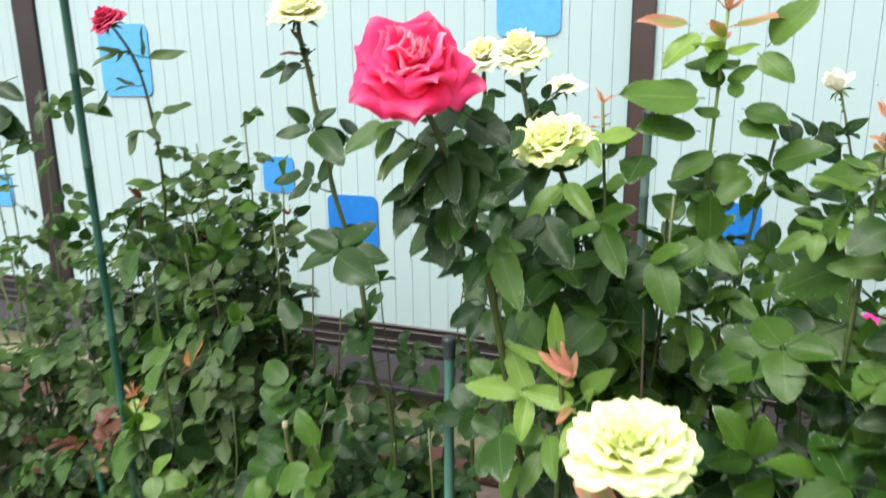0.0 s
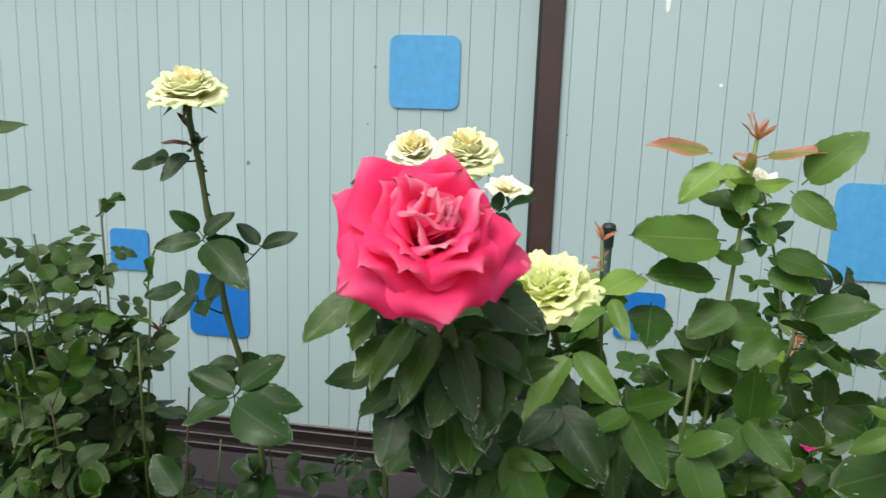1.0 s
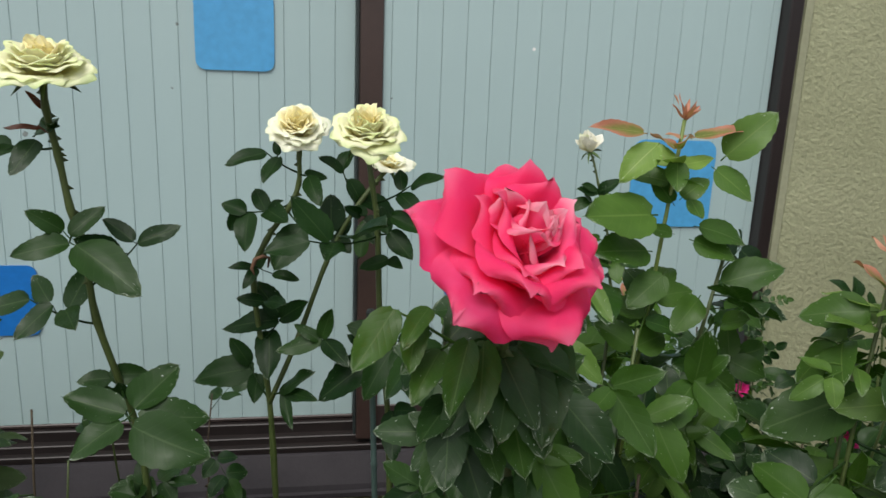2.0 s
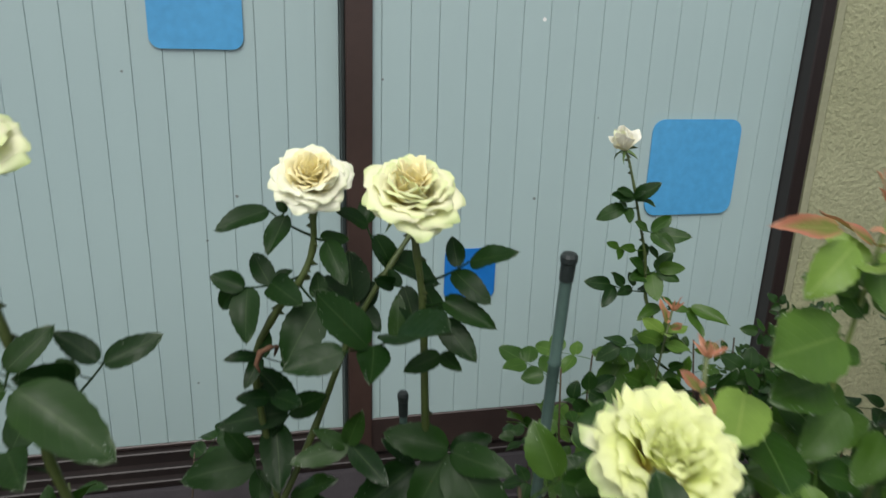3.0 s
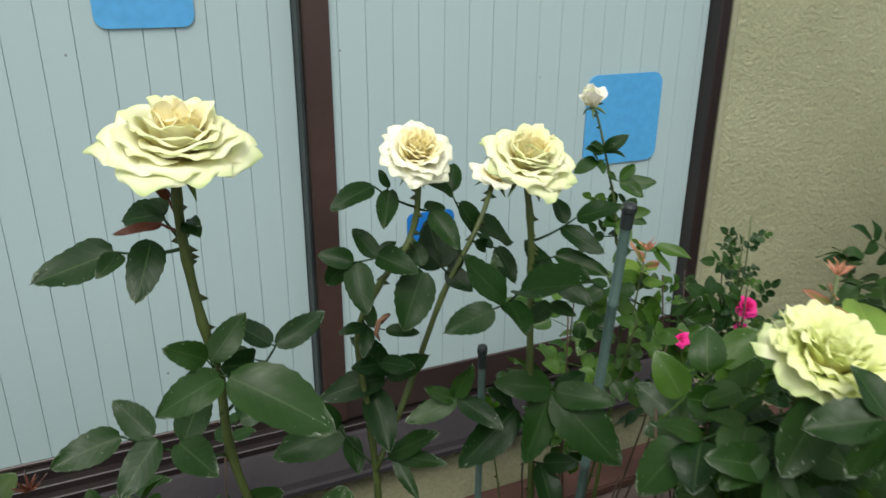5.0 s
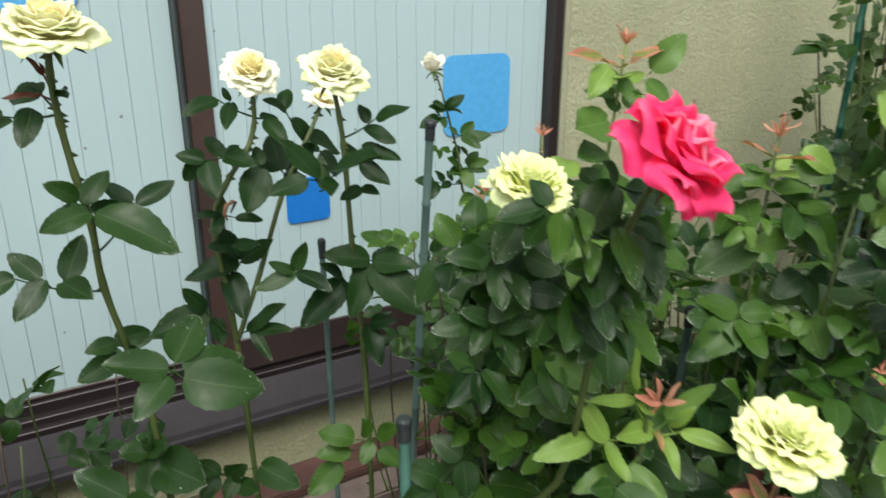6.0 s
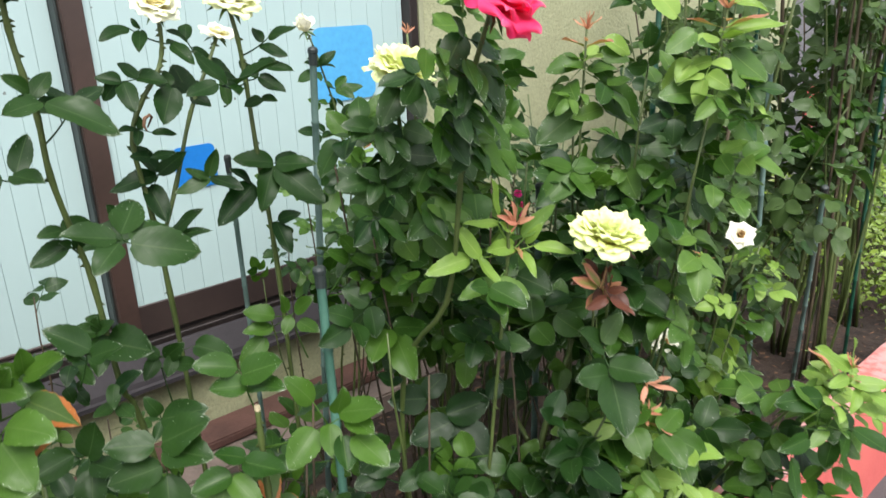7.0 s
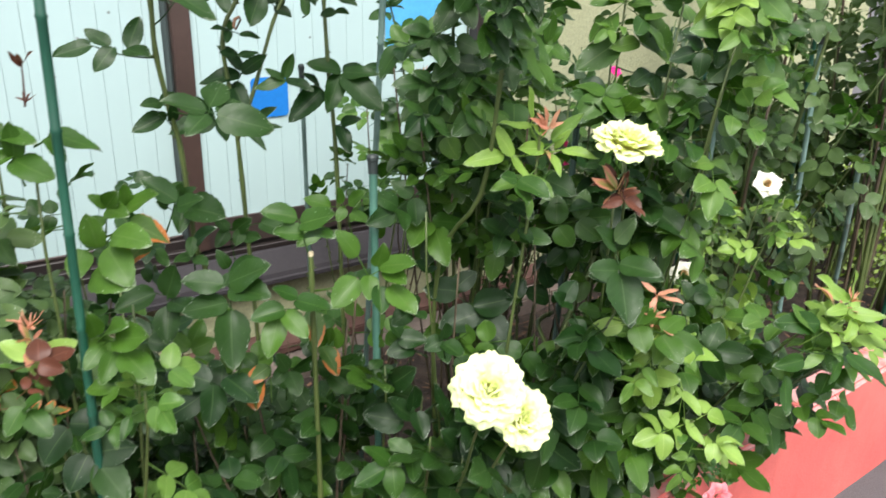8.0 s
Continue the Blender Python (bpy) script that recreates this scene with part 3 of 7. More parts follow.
# tubes along the camera's sight lines that are kept leafless: from, to, radius
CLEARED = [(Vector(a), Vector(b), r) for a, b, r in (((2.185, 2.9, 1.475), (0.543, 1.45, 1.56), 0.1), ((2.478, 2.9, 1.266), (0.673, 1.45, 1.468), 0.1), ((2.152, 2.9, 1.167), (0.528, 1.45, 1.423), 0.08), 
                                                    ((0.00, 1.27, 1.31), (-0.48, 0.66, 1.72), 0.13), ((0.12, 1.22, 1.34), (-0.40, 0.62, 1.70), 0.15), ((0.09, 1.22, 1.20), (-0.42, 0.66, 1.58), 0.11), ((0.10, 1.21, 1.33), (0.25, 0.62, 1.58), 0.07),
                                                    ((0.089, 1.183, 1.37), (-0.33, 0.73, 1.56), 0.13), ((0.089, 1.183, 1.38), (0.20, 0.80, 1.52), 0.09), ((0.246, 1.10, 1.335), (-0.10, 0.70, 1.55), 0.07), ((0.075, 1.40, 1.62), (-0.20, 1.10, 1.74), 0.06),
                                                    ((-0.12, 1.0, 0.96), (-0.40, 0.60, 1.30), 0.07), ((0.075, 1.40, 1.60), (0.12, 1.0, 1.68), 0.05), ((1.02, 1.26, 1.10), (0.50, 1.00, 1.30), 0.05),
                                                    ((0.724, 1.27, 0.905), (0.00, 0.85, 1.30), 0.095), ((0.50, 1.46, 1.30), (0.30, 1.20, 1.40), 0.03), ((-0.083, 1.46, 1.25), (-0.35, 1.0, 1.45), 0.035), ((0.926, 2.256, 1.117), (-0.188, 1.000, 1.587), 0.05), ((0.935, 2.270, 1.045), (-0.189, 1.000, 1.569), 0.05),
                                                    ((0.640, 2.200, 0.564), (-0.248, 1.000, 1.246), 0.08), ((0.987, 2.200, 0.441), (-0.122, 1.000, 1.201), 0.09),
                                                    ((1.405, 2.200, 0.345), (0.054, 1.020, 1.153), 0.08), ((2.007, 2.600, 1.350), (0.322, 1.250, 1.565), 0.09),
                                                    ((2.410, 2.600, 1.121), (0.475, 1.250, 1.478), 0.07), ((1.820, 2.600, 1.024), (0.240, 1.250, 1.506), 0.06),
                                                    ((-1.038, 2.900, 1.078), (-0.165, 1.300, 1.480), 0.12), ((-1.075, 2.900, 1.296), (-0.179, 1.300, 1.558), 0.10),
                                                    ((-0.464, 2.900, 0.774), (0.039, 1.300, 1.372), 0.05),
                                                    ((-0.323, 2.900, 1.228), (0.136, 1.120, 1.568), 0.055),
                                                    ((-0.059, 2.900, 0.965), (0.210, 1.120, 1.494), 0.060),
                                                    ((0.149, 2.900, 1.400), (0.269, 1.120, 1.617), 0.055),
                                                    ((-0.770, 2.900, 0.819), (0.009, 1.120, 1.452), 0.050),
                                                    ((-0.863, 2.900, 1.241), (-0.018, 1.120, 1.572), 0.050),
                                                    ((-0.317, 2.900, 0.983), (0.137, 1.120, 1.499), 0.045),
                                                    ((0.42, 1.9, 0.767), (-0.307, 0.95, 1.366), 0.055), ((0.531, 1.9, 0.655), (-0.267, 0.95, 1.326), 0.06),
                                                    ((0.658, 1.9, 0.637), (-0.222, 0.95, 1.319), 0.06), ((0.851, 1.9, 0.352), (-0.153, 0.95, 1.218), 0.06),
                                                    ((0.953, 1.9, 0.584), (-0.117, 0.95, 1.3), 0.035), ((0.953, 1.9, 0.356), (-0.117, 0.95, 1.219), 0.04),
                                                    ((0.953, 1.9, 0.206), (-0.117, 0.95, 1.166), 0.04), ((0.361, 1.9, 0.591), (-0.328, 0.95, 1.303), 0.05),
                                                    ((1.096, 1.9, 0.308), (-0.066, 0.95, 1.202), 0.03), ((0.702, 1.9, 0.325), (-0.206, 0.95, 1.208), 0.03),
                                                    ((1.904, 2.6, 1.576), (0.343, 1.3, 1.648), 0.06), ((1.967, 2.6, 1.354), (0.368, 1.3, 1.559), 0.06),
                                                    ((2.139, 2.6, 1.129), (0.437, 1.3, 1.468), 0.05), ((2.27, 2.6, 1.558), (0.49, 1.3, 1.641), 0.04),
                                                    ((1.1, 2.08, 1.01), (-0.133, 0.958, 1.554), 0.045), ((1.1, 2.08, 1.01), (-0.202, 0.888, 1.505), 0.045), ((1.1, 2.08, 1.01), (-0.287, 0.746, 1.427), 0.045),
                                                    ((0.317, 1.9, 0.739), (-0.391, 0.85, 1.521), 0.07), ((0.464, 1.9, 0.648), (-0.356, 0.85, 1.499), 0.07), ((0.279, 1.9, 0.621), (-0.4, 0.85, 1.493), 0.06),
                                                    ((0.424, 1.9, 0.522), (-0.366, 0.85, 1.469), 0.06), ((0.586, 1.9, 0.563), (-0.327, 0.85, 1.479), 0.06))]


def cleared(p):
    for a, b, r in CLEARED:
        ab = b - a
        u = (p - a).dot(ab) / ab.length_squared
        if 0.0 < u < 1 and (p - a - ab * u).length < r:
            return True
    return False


def camera_room(p):
    """The space round the camera's path that is kept free of leaves."""
    return p.z > 1.45 and p.y < 1.42 and p.x < -0.10 or p.z > 1.74 and p.y < 1.5 and p.x < 0.2 or p.y < 0.78 or p.z > 1.5 and p.y < 1.0 and p.x < 0.45


def add_leaf(plant, base, at, az, el, scale, tone, shape, rng, free=True):
    tipd = at + Vector((math.cos(az), math.sin(az), 0)) * scale * 0.7
    if free and (camera_room(at) or camera_room(tipd)) or (free or free is None) and (cleared(at.lerp(tipd, 0.5)) or cleared(tipd)):
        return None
    if free and base.x > 0.05 and tipd.y < 2.2 and (tipd.x < max(-0.15 + 0.59 * (tipd.y - 1.3), -0.06 - 0.38 * (tipd.y - 1.3)) or tipd.z < 1.02 and tipd.y > 1.30 and tipd.x < 0.9) or free and base.x > 0.05 and tipd.y >= 2.2 and tipd.z < 0.90 and tipd.x < 0.95:
        return None
    if free and -0.64 < tipd.x < -0.20 and tipd.y < 1.95 and tipd.z < 0.60 - 0.5 * (tipd.y - 1.35):
        return None
    if free and base.x < -0.6 and base.y > 1.8 and tipd.x > -0.66 and tipd.z > 0.9:
        return None
    if el > -0.66 and abs(at.x - 0.015) < 0.10 and at.y < 1.20 and at.z > 1.57:
        return None
    if any(p.z > 1.65 and -0.06 < p.x < 0.10 and p.y < 1.22 for p in (at.lerp(tipd, 0.5), tipd, at + (tipd - at) * 1.4)):
        return None
    if tipd.y > 2.80 and at.y < 2.9 or tipd.z < SOIL + 0.02:
        return None
    ob = new("leaf", leaf_mesh(shape, tone, rng.randrange(7)))
    ob.parent = plant
    ob.matrix_local = leaf_pose(at - base, az, el, scale, rng)
    return ob


def petal_mesh(name, length, width, phi0, phi1, cup, roll, ruffle, material, seed, point=0.5, curl=0.3, frill=1.0, nu=12, nv=13):
    """A petal from its claw at the origin, leaning out by phi, cupped round the heart, its rim rolled back and its upper sides curled so that it comes to a point."""
    rng = random.Random(seed)
    bm = bmesh.new()
    uvl = bm.loops.layers.uv.new("UVMap")
    x = z = 0.0
    rows = []
    k1, k2, k3, tip = rng.uniform(0, 6), rng.uniform(0, 6), rng.uniform(0, 6), rng.uniform(-0.22, 0.22)
    for i in range(nv + 1):
        v = i / nv
        over = max(0.0, (v - 0.66) / 0.34)
        phi = phi0 + (phi1 - phi0) * v ** 1.4 + roll * over * over
        if i:
            x += length / nv * math.sin(phi)
            z += length / nv * math.cos(phi)
        w = width / 2 * (0.30 + 0.70 * math.sin(math.pi / 2 * v / 0.58) if v < 0.58 else math.sqrt(1 - (1 - point * point) * ((v - 0.58) / 0.42) ** 2))
        nrm = Vector((math.cos(phi), 0, -math.sin(phi)))
        up = Vector((math.sin(phi), 0, math.cos(phi)))
        row = []
        for j in range(nu + 1):
            u = 2 * j / nu - 1
            s = u * w
            side = max(0.0, abs(u) - 0.32) / 0.68
            p = Vector((x, s + tip * over * over * length * 0.25, z)) - nrm * cup * s * s / (width / 2) * (1 - 0.35 * over)
            p += nrm * curl * w * side ** 1.5 * min(1.0, max(0.0, (v - 0.30) / 0.5))
            p.y -= 0.45 * curl * s * side * over
            p += nrm * ruffle * length * v ** 3 * (math.sin(3.1 * frill * u + k1) * 0.6 + math.sin(5.7 * frill * u + k2) * 0.4)
            p -= up * (0.15 * length * v * v * u * u + 0.020 * length * over * frill * math.sin(6 * frill * u + k3))
            row.append((bm.verts.new(p), (v, (u + 1) / 2)))
        rows.append(row)
    for i in range(nv):
        for j in range(nu):
            q = [rows[i][j], rows[i + 1][j], rows[i + 1][j + 1], rows[i][j + 1]]
            f = bm.faces.new([a for a, _ in q])
            for loop, (_, uv) in zip(f.loops, q):
                loop[uvl].uv = uv
    return finish(bm, name, material, True)


# rings: count, length, width, lean at the claw, at the rim, cup, rim roll, ruffle, radius of the claw, material
HYBRID = [(3, 0.96, 0.50, 0.06, -0.42, 1.3, 0.1, 0.01, 0.06, "in"), (3, 1.0, 0.70, 0.10, -0.26, 1.1, 0.4, 0.01, 0.10, "in"), (4, 1.0, 0.86, 0.14, -0.06, 1.0, 0.7, 0.02, 0.13, "in"), (4, 1.0, 0.98, 0.22, 0.16, 0.85, 0.8, 0.02, 0.15, "in"),
          (5, 1.02, 1.06, 0.36, 0.48, 0.65, 0.9, 0.02, 0.17, "mid"), (5, 1.08, 1.14, 0.58, 0.86, 0.45, 0.9, 0.03, 0.18, "mid"), (5, 1.18, 1.20, 0.84, 1.28, 0.30, 0.8, 0.03, 0.17, "out"), (5, 1.26, 1.20, 1.12, 1.70, 0.20, 0.6, 0.03, 0.14, "out")]
POM = [(5, 0.74, 0.40, 0.04, -0.3, 1.0, 0.4, 0.10, 0.04, "core"), (7, 0.76, 0.48, 0.10, -0.06, 0.9, 0.7, 0.10, 0.10, "in"), (9, 0.78, 0.56, 0.20, 0.18, 0.75, 0.9, 0.11, 0.15, "in"), (10, 0.81, 0.64, 0.34, 0.42, 0.62, 0.9, 0.11, 0.19, "mid"),
       (10, 0.86, 0.72, 0.52, 0.68, 0.50, 0.9, 0.11, 0.21, "mid"), (10, 0.91, 0.78, 0.72, 0.96, 0.40, 0.9, 0.11, 0.21, "mid"), (9, 0.95, 0.82, 0.94, 1.28, 0.32, 0.8, 0.11, 0.19, "mid"), (8, 0.97, 0.86, 1.20, 1.66, 0.26, 0.7, 0.11, 0.15, "out")]
FULL = [(3, 0.86, 0.46, 0.22, -0.28, 1.0, 0.3, 0.03, 0.03, "core"), (4, 0.86, 0.52, 0.23, -0.22, 0.9, 0.6, 0.03, 0.05, "core"), (5, 0.84, 0.58, 0.27, -0.18, 0.8, 0.9, 0.03, 0.08, "core"), (6, 0.84, 0.62, 0.32, -0.08, 0.75, 1.1, 0.03, 0.1, "core"),
        (6, 0.8, 0.68, 0.42, 0.07, 0.7, 1.1, 0.035, 0.13, "in"), (7, 0.78, 0.74, 0.55, 0.3, 0.6, 1.1, 0.04, 0.15, "in"), (7, 0.76, 0.8, 0.7, 0.6, 0.5, 1.1, 0.04, 0.16, "mid"), (7, 0.78, 0.86, 0.86, 0.96, 0.42, 1.1, 0.045, 0.17, "mid"),
        (7, 0.84, 0.9, 1.04, 1.34, 0.33, 1.0, 0.05, 0.17, "mid"), (6, 0.9, 0.92, 1.2, 1.6, 0.28, 0.9, 0.055, 0.15, "out")]
LOOSE = [(4, 0.55, 0.45, 0.2, 0.4, 0.7, 0.6, 0.08, 0.05, "in"), (6, 0.8, 0.75, 0.6, 0.9, 0.4, 0.8, 0.10, 0.08, "mid"), (6, 1.0, 0.95, 1.0, 1.6, 0.25, 0.6, 0.12, 0.08, "out")]
BUD = [(3, 1.05, 0.66, 0.10, -0.40, 1.0, 0.1, 0.02, 0.08, "in"), (3, 1.08, 0.84, 0.34, -0.42, 0.9, 0.3, 0.03, 0.12, "mid"), (4, 1.0, 0.86, 0.62, -0.34, 0.8, 0.6, 0.04, 0.14, "out"), (1, 0.9, 0.8, 0.9, 0.9, 0.4, 0.8, 0.04, 0.14, "out")]
BLOOM_MESH = {}


def bloom(plant, base, at, axis, radius, rings, mats, style, seed, label=""):
    """A flower at the end of a stem: hip and sepals, with every petal a piece of its own."""
    rng = random.Random(seed)
    bm = bmesh.new()
    z = Vector((0, 0, 1))
    r = radius
    tube([z * (-0.16 * r), z * (-0.05 * r), z * 0.10 * r, z * 0.2 * r], [0.055 * r, 0.13 * r, 0.16 * r, 0.07 * r], 8, bm)
    for k in range(5):
        a = k * 1.2566 + rng.uniform(-0.2, 0.2)
        d = Vector((math.cos(a), math.sin(a), 0))
        s = Vector((-math.sin(a), math.cos(a), 0))
        q = [bm.verts.new(p) for p in (d * 0.12 * r + s * 0.09 * r, d * 0.12 * r - s * 0.09 * r, d * 0.42 * r - s * 0.05 * r + z * (-0.08 * r), d * 0.62 * r + z * (-0.34 * r), d * 0.42 * r + s * 0.05 * r + z * (-0.08 * r))]
        bm.faces.new(q)
    fl = part("flower", bm, M_SEPAL, plant, label, True)
    q = Vector(axis).normalized().to_track_quat("Z", "Y")
    fl.matrix_local = Matrix.Translation(Vector(at) - base) @ q.to_matrix().to_4x4() @ Matrix.Diagonal((1, 1, 0.80 if rings is POM and style != "lime" else 0.84 if style == "cream_tall" else 1.0, 1))
    turn = rng.uniform(0, 6)
    form = (0.12, 0.75, 1.0) if style == "pink" else (0.92, 0.12, 1.35) if rings is POM else (0.50, 0.46, 0.9)
    for k, (count, ln, wd, p0, p1, cup, edge, ruf, claw, m) in enumerate(rings):
        for i in range(count):
            key = (style, k, i % 3, round(radius, 3))
            if key not in BLOOM_MESH:
                BLOOM_MESH[key] = petal_mesh("petal", ln * r, wd * r, p0, p1, cup, edge, ruf, mats[m], k * 7 + i % 3, *form)
            ob = new("petal", BLOOM_MESH[key])
            ob.parent = fl
            a = turn + i * 2 * math.pi / count + rng.uniform(-0.14, 0.14)
            ob.matrix_local = pose(0, 0, 0.06 * r, 0, 0, math.degrees(a)) @ pose(claw * r, 0, 0, rng.uniform(-11, 11), rng.uniform(-8, 8), rng.uniform(-12, 12)) @ Matrix.Scale(rng.uniform(0.86, 1.08), 4)
        turn += 2.4
    return fl


PINKS = {"in": P_PINKIN, "mid": P_PINK, "out": P_PINK, "core": P_PINKIN}
CREAMS = {"core": P_APRI, "in": P_CREAM, "mid": P_CREAM, "out": P_GREEN}
WARMS = {"core": P_APRI, "in": P_APRI, "mid": P_IVORY, "out": P_IVORY}
LIMES = {"core": P_LIME, "in": P_LIME, "mid": P_LIME, "out": P_GREEN}
WHITES = {"core": P_WHITE, "in": P_IVORY, "mid": P_WHITE, "out": P_WHITE}
SPENTS = {"core": P_SPENT, "in": P_SPENT, "mid": P_WHITE, "out": P_WHITE}
MAGENTAS = {"core": P_MAGENTA, "in": P_MAGENTA, "mid": P_MAGENTA, "out": P_MAGENTA}
REDS = {"core": P_ROSE, "in": P_ROSE, "mid": P_ROSE, "out": P_ROSE}
PALES = {"core": P_PALE, "in": P_PALE, "mid": P_PALE, "out": P_PALE}


class Rose:
    """A rose plant: an empty at its foot that holds canes, leaves and flowers."""

    def __init__(self, foot, label, seed, tone="mid", size=0.15, shape="five", name="rose_bush", group="roses in the bed"):
        self.base = Vector((*foot, SOIL - 0.02))
        self.ob = holder(name, self.base, label, "rose bush", group)
        self.rng = random.Random(seed)
        self.tone, self.size, self.shape = tone, size * (1.24 if size > 0.105 else 1.1), shape
        self.count = 0
        self.lines = []
        self.tuft = 1.0

    def cane(self, tip, bend=(0, 0, 0), start=None, r=0.0045, leaves=13, first=0.35, last=0.97, size=None, tone=None, end="cut", wood=False, shape=None, el=(-1.05, 0.1), young=0.0):
        rng = self.rng
        b0 = Vector(start) if start else self.base + Vector((rng.uniform(-0.05, 0.05), rng.uniform(-0.05, 0.05), 0))
        t1 = Vector(tip)
        mid = b0.lerp(t1, 0.5) + Vector(bend) + Vector((rng.uniform(-1, 1), rng.uniform(-1, 1), 0)) * 0.02
        n = 9
        pts = []
        for k in range(n + 1):
            u = k / n
            p = b0 * (1 - u) ** 2 + mid * 2 * u * (1 - u) + t1 * u * u
            if 0 < k < n:
                p += Vector((rng.uniform(-1, 1), rng.uniform(-1, 1), 0)) * 0.004
            pts.append(p)
        self.lines.append(pts)
        rad = [r * (1 - 0.5 * k / n) for k in range(n + 1)]
        bm = tube([p - self.base for p in pts], rad, 7)
        for _ in range(int(7 * (t1 - b0).length)):
            u = rng.uniform(0.1, 0.85)
            k = int(u * n)
            p = pts[k].lerp(pts[k + 1], u * n - k) - self.base
            a = rng.uniform(0, 6.28)
            d = Vector((math.cos(a), math.sin(a), -0.25))
            q = p + d * rad[k] * 0.7
            s = Vector((0, 0, 0.004))
            t = Vector((-math.sin(a), math.cos(a), 0)) * 0.0016
            tri = [bm.verts.new(x) for x in (q + s, q - s + t, q - s - t, q + d * 0.008)]
            for f in ((0, 1, 3), (1, 2, 3), (2, 0, 3)):
                bm.faces.new([tri[i] for i in f])
        part("cane", bm, M_CANE_OLD if wood else (M_CANE_Y if end in ("shoot",) and ((t1 - b0).length < 0.5 or tone == "fresh") else M_CANE), self.ob, "woody brown cane" if wood else "", True)
        az = rng.uniform(0, 6.28)
        size, tone, shape = size or self.size, tone or self.tone, shape or self.shape
        for i in range(leaves):
            u = first + (last - first) * (i + 0.5 + rng.uniform(-0.3, 0.3)) / leaves
            u = min(0.985, max(0.02, u))
            k = min(n - 1, int(u * n))
            p = pts[k].lerp(pts[k + 1], u * n - k)
            az += 2.4 + rng.uniform(-0.5, 0.5)
            g = tone
            if young and u > 1 - young:
                g = "young"
            elif tone in ("mid", "dark") and rng.random() < (0.16 if u > 0.7 else 0.05):
                g = "fresh" if tone == "mid" else "mid"
            elif rng.random() < 0.22:
                g = {"mid": "dark", "dark": "mid", "grey": "mid"}.get(tone, tone)
            sc = size * rng.uniform(0.72, 1.15) * (1.0 if u < 0.85 else 0.85)
            lift = 0.0 if end == "shoot" else max(0.0, (u - 0.78) / 0.22) * 1.1
            for turn in (0.0, 2.1, 4.2):
                if add_leaf(self.ob, self.base, p, az + turn, rng.uniform(*el) + lift, sc, g, shape, rng):
                    self.count += 1
                    break
        if end == "shoot":
            self.shoot(t1, pts[-1] - pts[-2])
        return pts

    def shoot(self, at, way, size=0.034, tone="coral"):
        """The coral tuft at a growing tip, over two tiers of flushed young leaves."""
        rng = self.rng
        way = way.normalized()
        size *= self.tuft
        for k in range(9):
            add_leaf(self.ob, self.base, at, k * 2.4 + rng.uniform(-0.2, 0.2), rng.uniform(0.35, 1.25), size * rng.uniform(0.7, 1.1), tone, "tuft", rng, False)
        if tone == "red":
            return
        for drop, sc, g, sh in ((0.022, 0.03, tone, "blade"), (0.035, 0.075, "flush", "blade"), (0.055, 0.060, "young", "single"), (0.075, 0.065, "fresh", "single")):
            for k in range(2 if drop < 0.05 else 3):
                add_leaf(self.ob, self.base, at - way * drop, k * (3.1 if drop < 0.05 else 2.1) + drop * 40 + rng.uniform(-0.3, 0.3), rng.uniform(0.05, 0.5), sc * self.tuft * rng.uniform(0.8, 1.1), g, sh, rng, False)

    def sprig(self, at, n, size, drop=0.03, tones=("young", "fresh", "young", "young", "fresh")):
        """A cluster of soft young leaves round a growing tip."""
        for k in range(n):
            p = Vector(at) + Vector((0, 0, -drop * k / 2))
            add_leaf(self.ob, self.base, p, 2.4 * k + self.rng.uniform(-0.3, 0.3), self.rng.uniform(-0.7, 0.25), size * self.rng.uniform(0.7, 1.1), tones[k % len(tones)], "slim" if k > 2 else "three", self.rng, False)

    def leaf(self, at, az, el=0.1, size=None, tone=None, shape=None):
        add_leaf(self.ob, self.base, self.on_stem(Vector(at), 0.12), radians(az), el, size or self.size, tone or self.tone, shape or self.shape, self.rng, False)

    def on_stem(self, p, reach=0.07):
        """The point of the nearest cane, if one is near p."""
        best, where = reach, p
        for pts in self.lines:
            for a, b in zip(pts, pts[1:]):
                u = min(1.0, max(0.0, (p - a).dot(b - a) / (b - a).length_squared))
                q = a.lerp(b, u)
                if (q - p).length < best:
                    best, where = (q - p).length, q
        return where

    def spray(self, foot, tip, tone=None, shape="five", face=(-0.05, -0.85, 0.5)):
        """A leaf laid from its foot on the stem to its tip."""
        a = Vector(foot) if shape in ("single", "blade") else self.on_stem(Vector(foot))
        d = Vector(tip) - a
        ob = new("leaf", leaf_mesh(shape, tone or self.tone, self.rng.randrange(7)))
        ob.parent = self.ob
        w = Vector((self.rng.uniform(-1, 1), 0, self.rng.uniform(-1, 1))) * 0.2
        ob.matrix_local = leaf_frame(a - self.base, d, Vector(face) + w, d.length * (1.05 if shape == "single" else 1.0))
        self.count += 1

    def stem(self, nodes, r=0.005, thin=0.6):
        """A main stem through its nodes, a little kinked at each, down to the soil."""
        pts = [Vector(p) for p in nodes]
        fine = []
        for k, (a, b) in enumerate(zip(pts, pts[1:])):
            before, after = pts[max(k - 1, 0)], pts[min(k + 2, len(pts) - 1)]
            for i in range(4):
                u = i / 4
                fine.append(0.5 * (2 * a + (b - before) * u + (2 * before - 5 * a + 4 * b - after) * u * u + (3 * a - before - 3 * b + after) * u ** 3))
        fine.append(pts[-1])
        self.lines.append(fine)
        n = len(fine) - 1
        bm = tube([p - self.base for p in fine], [r * (thin + (1 - thin) * k / n) * (1.22 if k % 4 == 0 and 0 < k < n else 1.0) for k in range(n + 1)], 8)
